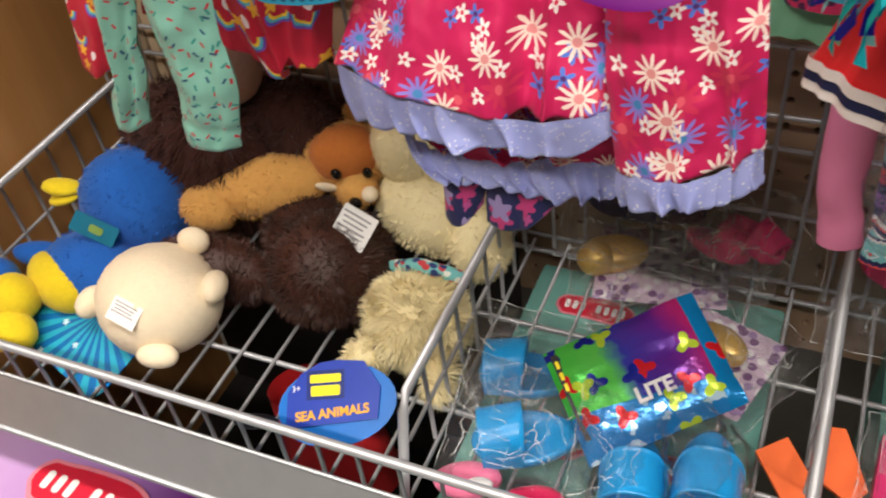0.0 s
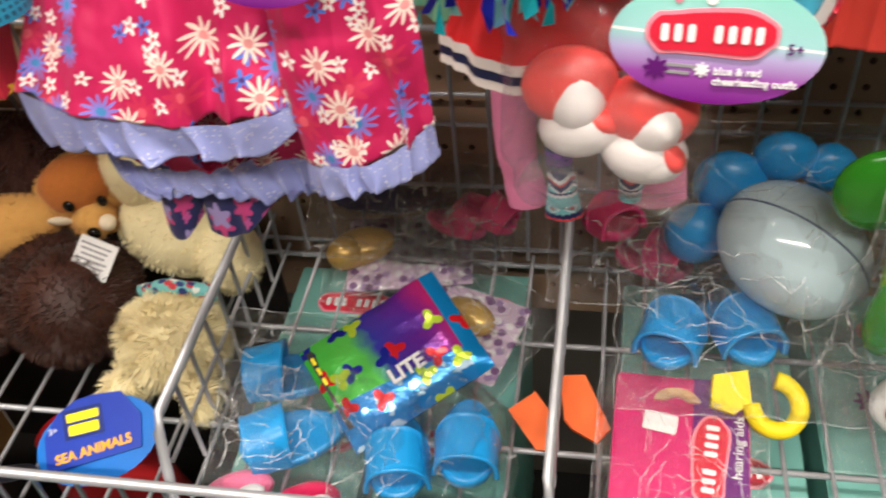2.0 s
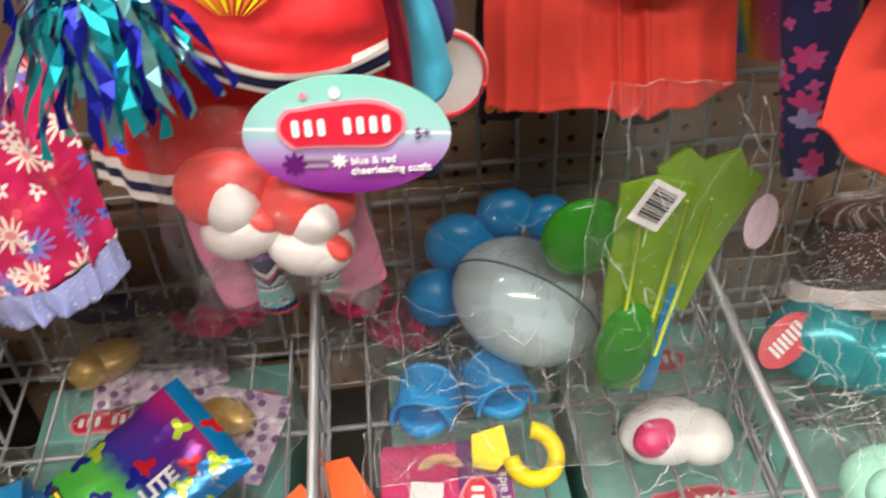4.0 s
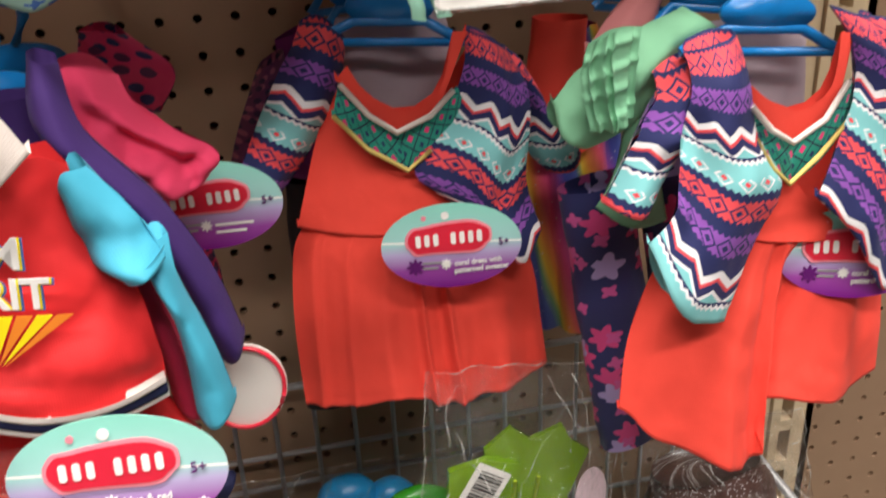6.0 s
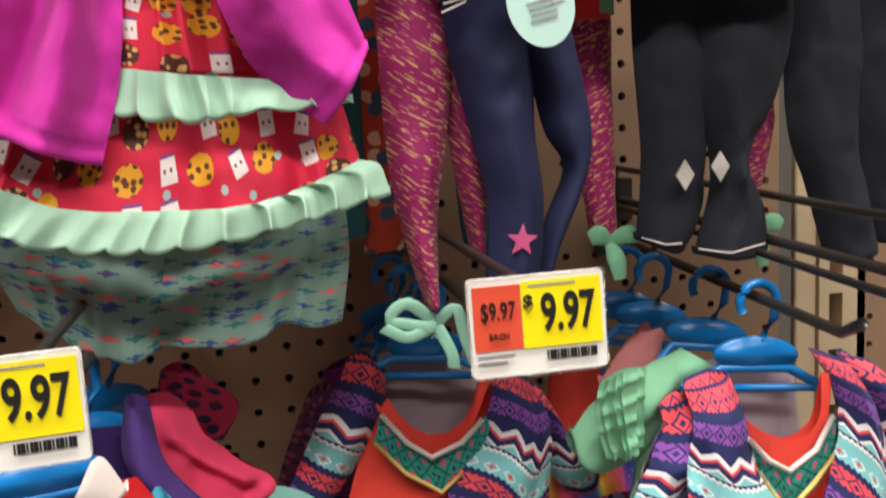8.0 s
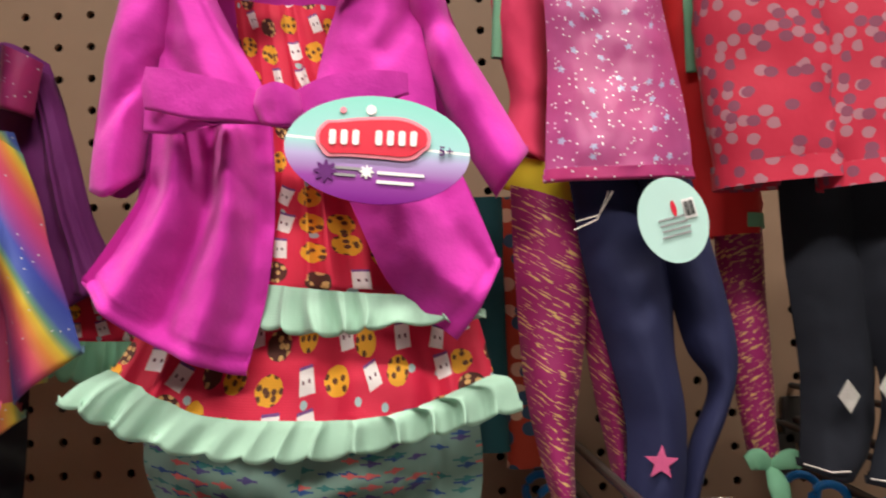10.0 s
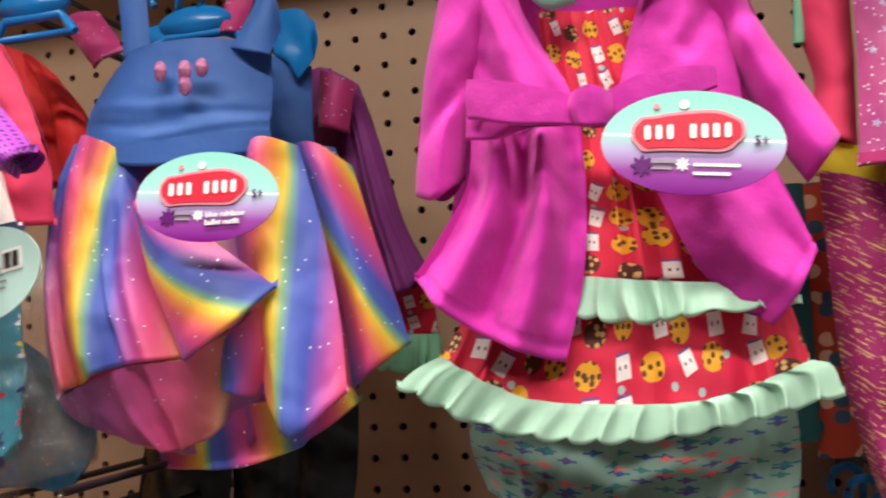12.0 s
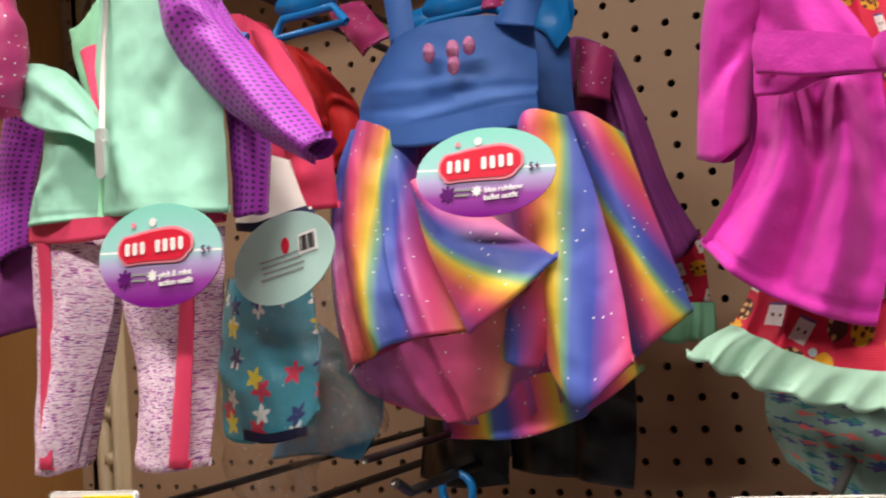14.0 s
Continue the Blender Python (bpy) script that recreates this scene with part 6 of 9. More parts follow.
def mid_right_extras():
    s = thing("doll_blouse", (0.21, -0.215, 1.16), "sage green doll top with ruffled shoulders on a hook", "doll top")
    part("body", drape([(0.25, 1.278), (0.263, 1.269), (0.274, 1.257)], [(0.179, 1.235), (0.182, 1.218), (0.199, 1.206)], [(0.222, 1.267), (0.197, 1.253)], [(0.251, 1.241), (0.226, 1.217)], (-0.215, -0.215), M_MINTSHADE, bulge=0.012, ridges=((0.2, 0.1, 0.5, 0.5, 0.006, 0.003), (0.6, 0.2, 0.7, 0.7, 0.005, -0.003)), seed=4, wrinkle=0.003), s)
    part("ruffle", drape([(0.19, 1.269), (0.205, 1.275), (0.219, 1.275)], [(0.194, 1.223), (0.208, 1.225), (0.215, 1.231)], [(0.187, 1.251)], [(0.217, 1.254)], (-0.236, -0.236), M_MINTSHADE, bulge=0.004, ridges=((0.0, 0.2, 0.8, 0.1, 0.002, 0.002), (0.2, 0.42, 1.0, 0.32, 0.002, 0.002), (0.0, 0.62, 0.7, 0.58, 0.002, 0.002), (0.2, 0.9, 1.0, 0.8, 0.002, 0.002)), folds=(5, 0.002, 0.003), n=40, m=40, seed=5, wrinkle=0.003, back=0.002), s, "gathered ruffle")
    part("sleeve", drape([(0.223, 1.217), (0.241, 1.229)], [(0.206, 1.17), (0.226, 1.156), (0.251, 1.154)], [(0.217, 1.19)], [(0.244, 1.189)], (-0.212, -0.212), M_MINTSHADE, bulge=0.006, n=28, m=24, seed=9, wrinkle=0.002), s)
    lg = thing("doll_leggings", (0.235, -0.2, 0.99), "navy floral doll leggings hanging behind a coral dress", "doll leggings", "floral leggings")
    part("leg", sleeve([(0.212, -0.2, 1.18, 0.022, 0.012), (0.224, -0.2, 1.09, 0.022, 0.012), (0.24, -0.2, 0.992, 0.019, 0.01)], M_NAVYFLOWER, n=36, m=18, seed=4), lg)
    part("leg", sleeve([(0.262, -0.195, 1.18, 0.022, 0.012), (0.275, -0.195, 1.09, 0.022, 0.012), (0.288, -0.195, 1.005, 0.018, 0.01)], M_NAVYFLOWER, n=36, m=18, seed=6), lg)
    r = thing("ballet_dress", (0.25, -0.08, 1.0), "rainbow organza doll skirt on a hook behind", "doll dress")
    part("skirt", sleeve([(0.236, -0.075, 1.24, 0.02, 0.02), (0.242, -0.075, 1.14, 0.034, 0.026), (0.255, -0.075, 1.02, 0.042, 0.03)], M_RAINBOW, n=80, m=20, folds=(7, 0.002, 0.006), seed=4), r)
    part("bodice", sleeve([(0.226, -0.095, 1.25, 0.018, 0.012), (0.224, -0.095, 1.20, 0.02, 0.014), (0.228, -0.095, 1.16, 0.02, 0.014)], M_CORAL, n=30, m=8), r)
    pk = thing("doll_blouse", (0.225, -0.16, 1.24), "dusty pink doll top on a blue hanger", "doll top")
    part("body", drape([(0.244, 1.278), (0.253, 1.282), (0.258, 1.269)], [(0.215, 1.248), (0.234, 1.246), (0.257, 1.251)], [(0.228, 1.265)], [], (-0.17, -0.17), M_DUSTY, n=20, m=16, seed=3), pk)
    for hx, hy in ((0.286, -0.185), (0.275, -0.125), (0.272, -0.085)):
        hanger(hx, hy, 1.318, yaw=-14, roll=6, s=1.0)
    peg_hook(0.288, 1.318, 0.33, 0.012)
    peg_hook(0.11, 1.33, 0.36)
    peg_hook(-0.075, 1.318, 0.37)
    for hx, hy in ((0.103, -0.11), (0.1, -0.06)):
        hanger(hx, hy, 1.322, yaw=10)
    dk = thing("doll_sweater", (0.07, -0.09, 1.17), "violet and grey doll sweater on a hook behind a dress", "doll sweater")
    part("body", drape([(0.046, 1.252), (0.073, 1.258), (0.11, 1.238)], [(0.035, 1.166), (0.129, 1.153)], [(0.047, 1.214)], [], (-0.09, -0.09), M_PURPLECLOTH, n=20, m=16, seed=4, wrinkle=0.003), dk)
    part("sleeve", drape([(0.033, 1.238), (0.05, 1.248)], [(0.003, 1.159), (0.025, 1.143)], [(0.015, 1.197)], [(0.052, 1.192)], (-0.1, -0.1), M_HEATHER, n=24, m=24, seed=5, wrinkle=0.004), dk)
    bl = thing("doll_leggings", (0.05, -0.09, 0.975), "black doll leggings with a butterfly patch behind a dress", "doll leggings")
    part("leg", sleeve([(0.058, -0.09, 1.16, 0.016, 0.01), (0.054, -0.09, 1.07, 0.016, 0.01), (0.054, -0.09, 0.985, 0.017, 0.009)], M_BLACKCLOTH, n=30, m=14, seed=4), bl)
    part("leg", sleeve([(0.14, -0.1, 1.10, 0.02, 0.01), (0.153, -0.1, 1.02, 0.02, 0.01), (0.157, -0.1, 0.976, 0.02, 0.009)], M_BLACKCLOTH, n=30, m=12, seed=6), bl)
    part("butterfly_patch", plates([oval(0.009, 0.016, 16), [(a + 0.008, b) for a, b in oval(0.008, 0.013, 16)]], 0.0008, facing((0.045, -0.105, 1.003), 0, 0, 15), plain_mat("orange patch", (226, 130, 40)), "butterfly_patch"), bl)


# ---- cheer outfit ----
def cheer_set():
    x, y = -0.085, -0.305
    t = thing("cheer_sweater", (x, y, 1.17), "red doll cheer top with aqua sleeves and white lettering", "doll top")
    part("body", drape([(-0.111, 1.266), (-0.091, 1.254), (-0.057, 1.274), (-0.045, 1.267)], [(-0.126, 1.201), (-0.103, 1.193), (-0.076, 1.18), (-0.049, 1.175), (-0.024, 1.176)], [(-0.122, 1.23)], [(-0.041, 1.243), (-0.029, 1.218), (-0.024, 1.189)], (-0.315, -0.33), M_RED, bulge=0.018, ridges=((0.95, 0.55, 0.6, 0.7, 0.006, -0.003), (0.2, 0.9, 0.9, 0.82, 0.008, 0.003), (0.5, 0.8, 0.95, 0.95, 0.006, -0.002)), n=56, m=44, seed=3, wrinkle=0.002), t)
    part("hem_stripe", drape([(-0.124, 1.204), (-0.102, 1.195), (-0.075, 1.183), (-0.048, 1.178), (-0.024, 1.179)], [(-0.125, 1.202), (-0.103, 1.192), (-0.076, 1.18), (-0.049, 1.175), (-0.024, 1.176)], [], [], (-0.3325, -0.3325), M_WHITECLOTH, bulge=0.018, n=50, m=3, back=0, wrinkle=0.001), t)
    part("hem_stripe", drape([(-0.126, 1.201), (-0.103, 1.192), (-0.076, 1.179), (-0.049, 1.174), (-0.024, 1.175)], [(-0.126, 1.198), (-0.104, 1.188), (-0.077, 1.176), (-0.049, 1.171), (-0.024, 1.171)], [], [], (-0.3315, -0.3315), M_NAVYCLOTH, bulge=0.018, n=50, m=3, back=0, wrinkle=0.001), t, "white and navy hem stripe")
    part("hem_stripe", drape([(-0.127, 1.197), (-0.104, 1.188), (-0.077, 1.175), (-0.049, 1.17), (-0.024, 1.17)], [(-0.127, 1.195), (-0.105, 1.186), (-0.078, 1.173), (-0.05, 1.168), (-0.024, 1.168)], [], [], (-0.3305, -0.3305), M_WHITECLOTH, bulge=0.018, n=50, m=3, back=0, wrinkle=0.001), t)
    part("collar", drape([(-0.104, 1.272), (-0.09, 1.27), (-0.076, 1.274), (-0.065, 1.293)], [(-0.107, 1.263), (-0.089, 1.259), (-0.069, 1.266), (-0.052, 1.279)], [], [(-0.06, 1.294)], (-0.336, -0.336), M_WHITECLOTH, bulge=0.006, n=40, m=12, back=0.003, wrinkle=0.0008), t, "white ribbed collar")
    part("upper_sleeve", drape([(-0.049, 1.256), (-0.045, 1.268), (-0.038, 1.266)], [(-0.032, 1.222), (-0.024, 1.227), (-0.015, 1.23)], [(-0.045, 1.235)], [(-0.023, 1.247)], (-0.318, -0.33), M_AQUA, bulge=0.012, ridges=((0.2, 0.5, 0.8, 0.75, 0.006, -0.004), (0.1, 0.75, 0.6, 0.95, 0.005, 0.004)), seed=5, wrinkle=0.002), t, "aqua long sleeve")
    part("forearm", drape([(-0.03, 1.224), (-0.022, 1.231), (-0.015, 1.23)], [(-0.015, 1.154), (-0.008, 1.152), (0.002, 1.159)], [(-0.022, 1.216), (-0.016, 1.189)], [(-0.011, 1.211), (-0.003, 1.186)], (-0.322, -0.325), M_AQUA, shoulder=True, bulge=0.011, ridges=((0.3, 0.15, 0.6, 0.3, 0.005, 0.003),), seed=6, wrinkle=0.002), t, "aqua long sleeve")
    part("side_panel", drape([(-0.036, 1.216), (-0.023, 1.214)], [(-0.026, 1.149), (-0.012, 1.141)], [(-0.028, 1.177)], [(-0.016, 1.175)], (-0.305, -0.305), M_CRIMSON, n=20, m=20), t)
    part("left_sleeve", sleeve([(x - 0.046, y - 0.004, 1.262, 0.016, 0.014), (x - 0.062, y - 0.004, 1.22, 0.017, 0.014), (x - 0.07, y - 0.004, 1.16, 0.011, 0.01)], M_AQUA, n=32, m=16, seed=6), t)
    m = facing((x + 0.0075, y - 0.0415, 1.2475), -2, -2, 6)
    for k, (word, dx) in enumerate((("TEAM", -0.004), ("SPIRIT", 0.003))):
        mm = m @ pose(dx, 0, 0.001 - 0.0155 * k)
        lettering(word, 0.0165, mm @ pose(0.0012, 0.0002, -0.0008), plain_mat("blue ink", (70, 110, 190)), t, bold=0.0006)
        lettering(word, 0.0165, mm @ pose(0.0006, -0.0003, -0.0004), M_YELLOW_CARD, t, bold=0.0004)
        lettering(word, 0.0165, mm @ pose(0, -0.0009, 0), M_LOGO_WHITE, t, bold=0.0003)
    m2 = m @ pose(0.002, -0.0012, -0.0225)
    rays = [[(0.0012 * (k - 4) + 0.0003, -0.020), (0.0068 * (k - 4) - 0.0028, 0.0), (0.0068 * (k - 4) + 0.0028, 0.0)] for k in range(9)]
    part("ray_print", plates(rays[::2], 0.0003, m2, plain_mat("orange ink", (246, 140, 40)), "ray_print"), t)
    part("ray_print", plates(rays[1::2], 0.0003, m2, M_YELLOW_CARD, "ray_print"), t)
    hanger(x - 0.006, y + 0.004, 1.318, yaw=14, roll=0, wide=0.08)
    hanger(x - 0.0, y + 0.06, 1.318, yaw=20, wide=0.08)
    hanger(x + 0.004, y + 0.11, 1.318, yaw=20, wide=0.08)
    s = thing("cheer_skirt", (x, y, 1.11), "red doll cheer skirt with navy and white hem bands", "doll skirt")
    part("skirt", sleeve([(x, y + 0.004, 1.175, 0.05, 0.02), (x - 0.002, y, 1.15, 0.062, 0.024), (x - 0.002, y - 0.002, 1.124, 0.072, 0.026)], M_RED, n=80, m=16, folds=(8, 0.001, 0.003), seed=4), s)
    for k, mat in enumerate((M_WHITECLOTH, M_NAVYCLOTH, M_WHITECLOTH)):
        part("hem_stripe", sleeve([(x - 0.002, y - 0.002, 1.127 - 0.005 * k, 0.0725, 0.0268), (x - 0.002, y - 0.002, 1.1215 - 0.005 * k, 0.0732, 0.0274)], mat, n=80, m=3, folds=(8, 0.003, 0.003), wrinkle=0.0012, seed=4), s)
    part("striped_cuff", sleeve([(-0.028, y - 0.015, 1.132, 0.008, 0.006, 0.6), (-0.016, y - 0.018, 1.118, 0.010, 0.007, 0.8), (-0.008, y - 0.018, 1.112, 0.007, 0.006)], M_NAVYCLOTH, n=24, m=10, seed=3), s)
    part("cuff_band", sleeve([(-0.021, y - 0.018, 1.125, 0.0098, 0.0075, 0.7), (-0.0185, y - 0.019, 1.121, 0.0102, 0.0078, 0.75)], M_WHITECLOTH, n=24, m=3), s)
    swing_tag(s, (-0.0435, y - 0.058, 1.158), -4, -12, 3, w=0.081, h=0.049, words=("blue & red", "cheerleading outfit"))
    # shoes in their bag
    b = thing("doll_shoes", (-0.085, y - 0.04, 1.075), "coral and white doll trainers in a clear bag", "doll shoes")
    coral, white = plain_mat("coral vinyl", (244, 88, 84), 0.4), plain_mat("white vinyl", (240, 232, 230), 0.4)
    for at, spin in (((-0.098, -0.348, 1.12), -14), ((-0.066, -0.352, 1.11), 10)):
        sh = pose(*at, 0, spin, 0)
        put = lambda x0, y0, z0: tuple(sh @ Vector((x0, y0, z0)))
        part("upper", blob([(put(0, 0.002, 0.007), (0.0215, 0.0145, 0.0175), (0, spin, 0))], coral, 0.0006), b, "coral vinyl upper")
        part("toe_cap", blob([(put(0.002, -0.002, -0.012), (0.0195, 0.0145, 0.0145), (0, spin, 0))], white, 0.0006), b, "white vinyl toe")
        part("shoe_opening", blob([(put(0.003, -0.004, 0.003), (0.0125, 0.0112, 0.0155), (0, spin + 12, 0))], white, 0.0015), b, "pale lining in the shoe opening")
        part("strap", blob([(put(0.012, -0.006, -0.008), (0.0095, 0.0085, 0.0062), (0, spin + 40, 0))], coral, 0.0006), b, "coral strap")
    part("bag", sleeve([(-0.082, y - 0.03, 1.165, 0.046, 0.012), (-0.084, y - 0.036, 1.12, 0.046, 0.026), (-0.084, y - 0.038, 1.09, 0.046, 0.028), (-0.08, y - 0.034, 1.066, 0.043, 0.012), (-0.08, y - 0.034, 1.062, 0.042, 0.002)], M_FILM, n=60, m=24, wrinkle=0.006, seed=5, fine=40), b, "crumpled clear plastic bag")
    l = thing("doll_leggings", (-0.055, -0.29, 1.0), "pink and patterned doll leggings below a cheer skirt", "doll leggings")
    part("leg", sleeve([(-0.06, -0.285, 1.11, 0.012, 0.008), (-0.056, -0.285, 1.06, 0.013, 0.009), (-0.052, -0.285, 1.012, 0.0165, 0.009)], M_BABYPINK, n=30, m=14, seed=4), l)
    part("patterned_band", sleeve([(-0.068, -0.292, 1.075, 0.006, 0.005), (-0.068, -0.294, 1.045, 0.007, 0.005), (-0.068, -0.292, 1.018, 0.006, 0.005)], M_TRIBAL, n=24, m=10, seed=4), l)
    part("leg", sleeve([(-0.135, -0.24, 1.11, 0.014, 0.008), (-0.135, -0.24, 1.02, 0.013, 0.008), (-0.128, -0.24, 0.965, 0.013, 0.008)], M_BABYPINK, n=30, m=14, seed=6), l)
    part("patterned_band", sleeve([(-0.114, -0.25, 1.10, 0.008, 0.006), (-0.108, -0.25, 1.0, 0.008, 0.006), (-0.105, -0.25, 0.965, 0.012, 0.006)], M_TRIBAL, n=24, m=10, seed=7), l)
    pom = thing("pompom", (-0.115, y - 0.05, 1.17), "teal and blue metallic tinsel pompom with a ring", "pompom")
    rnd = random.Random(8)
    foils = [plain_mat("teal foil", (40, 190, 206), 0.3, 0.85), plain_mat("blue foil", (44, 50, 190), 0.3, 0.85), plain_mat("light aqua foil", (160, 236, 240), 0.3, 0.85)]
    for k in range(120):
        verts, faces = [], []
        a, r = rnd.uniform(0, 6.28), rnd.uniform(0.006, 0.03)
        p = Vector((-0.128 + 0.3 * r * math.cos(a), y - 0.05 + 0.3 * r * math.sin(a), 1.236 - rnd.uniform(0, 0.022)))
        side = Vector((math.cos(a + 1.57), math.sin(a + 1.57), 0))
        spin = rnd.uniform(0, 6)
        for i in range(10):
            w = side * 0.0026 * math.cos(spin + i * 0.8) + Vector((0.0012, 0, 0.002)) * math.sin(spin + i * 0.8)
            verts += [p - w, p + w]
            if i:
                q = len(verts)
                faces.append((q - 4, q - 3, q - 1, q - 2))
            p = p + Vector((math.cos(a) * r * 0.13 + rnd.uniform(-0.003, 0.003), math.sin(a) * r * 0.13, -0.0030 - 0.0006 * i + 0.004 * (i < 2)))
        part("tinsel_strip", to_mesh("tinsel_strip", verts, faces, None, [foils[k % 3]], False), pom)
    ring = [(-0.13 + 0.012 * math.cos(a), y - 0.05, 1.25 + 0.014 * math.sin(a)) for a in (2 * math.pi * k / 16 for k in range(17))]
    part("ring", rod(ring, 0.0032, plain_mat("aqua vinyl ring", (90, 196, 190), 0.35), 8), pom)
    h = thing("doll_hoodie", (-0.02, -0.27, 1.16), "dark purple doll hoodie behind a cheer top", "doll hoodie")
    part("sleeve", drape([(-0.059, 1.299), (-0.048, 1.294)], [(-0.005, 1.153), (0.003, 1.156), (0.008, 1.164)], [(-0.059, 1.27), (-0.033, 1.235), (-0.018, 1.193)], [(-0.04, 1.267), (-0.017, 1.235), (-0.001, 1.2)], (-0.285, -0.28), M_DARKPURPLE, shoulder=True, bulge=0.012, ridges=((0.5, 0.2, 0.5, 0.9, 0.006, 0.002),), seed=4, wrinkle=0.0018), h)
    part("body", sleeve([(-0.085, -0.26, 1.28, 0.03, 0.012), (-0.085, -0.262, 1.2, 0.04, 0.016)], M_DARKPURPLE, n=30, m=8), h)
    card = part("round_card", plate(oval(0.042, 0.05, 32), 0.001, facing((0.003, -0.262, 1.122), -10, 0, 15), M_WHITE, "round_card"), h, "white round card with a red dashed edge")
    part("card_edge", rod([facing((0.003, -0.2635, 1.122), -10, 0, 15) @ Vector((0.0195 * math.cos(a), 0, 0.0235 * math.sin(a))) for a in (2 * math.pi * k / 32 for k in range(33))], 0.0012, M_LOGO_RED, 5), card)
    p = thing("doll_sweater", (-0.03, -0.22, 1.22), "hot pink doll sweater bunched on its hanger", "doll sweater")
    part("body", drape([(-0.067, 1.277), (-0.049, 1.282), (-0.033, 1.272)], [(-0.03, 1.226), (-0.016, 1.222), (0.001, 1.225)], [(-0.062, 1.258), (-0.047, 1.237)], [(-0.017, 1.255), (0.007, 1.237)], (-0.235, -0.235), M_PINKCLOTH, shoulder=True, bulge=0.016, ridges=((0.1, 0.2, 0.5, 0.95, 0.006, 0.006), (0.4, 0.1, 0.75, 0.9, 0.005, -0.005), (0.7, 0.15, 0.9, 0.8, 0.006, 0.005), (0.1, 0.8, 0.9, 0.75, 0.005, -0.005)), seed=9, wrinkle=0.006, fine=48.0), p)
    swing_tag(p, (-0.002, -0.2, 1.195), -4, -4, 0, w=0.075)
    lc = thing("doll_vest", (-0.035, -0.15, 1.23), "pink and navy crocheted doll vest on a hook", "doll vest")
    part("body", drape([(-0.052, 1.285), (-0.041, 1.286), (-0.03, 1.281)], [(-0.055, 1.252), (-0.037, 1.246), (-0.021, 1.238)], [(-0.056, 1.267)], [(-0.01, 1.26)], (-0.17, -0.17), M_LACE, n=28, m=24, seed=5, wrinkle=0.005), lc)
    st = thing("doll_leggings", (0.01, -0.13, 1.1), "striped doll leggings with bright patches behind others", "doll leggings")
    part("leg", sleeve([(-0.03, -0.15, 1.22, 0.018, 0.01), (-0.02, -0.15, 1.12, 0.016, 0.01)], M_LACE, n=24, m=8, seed=5), st)


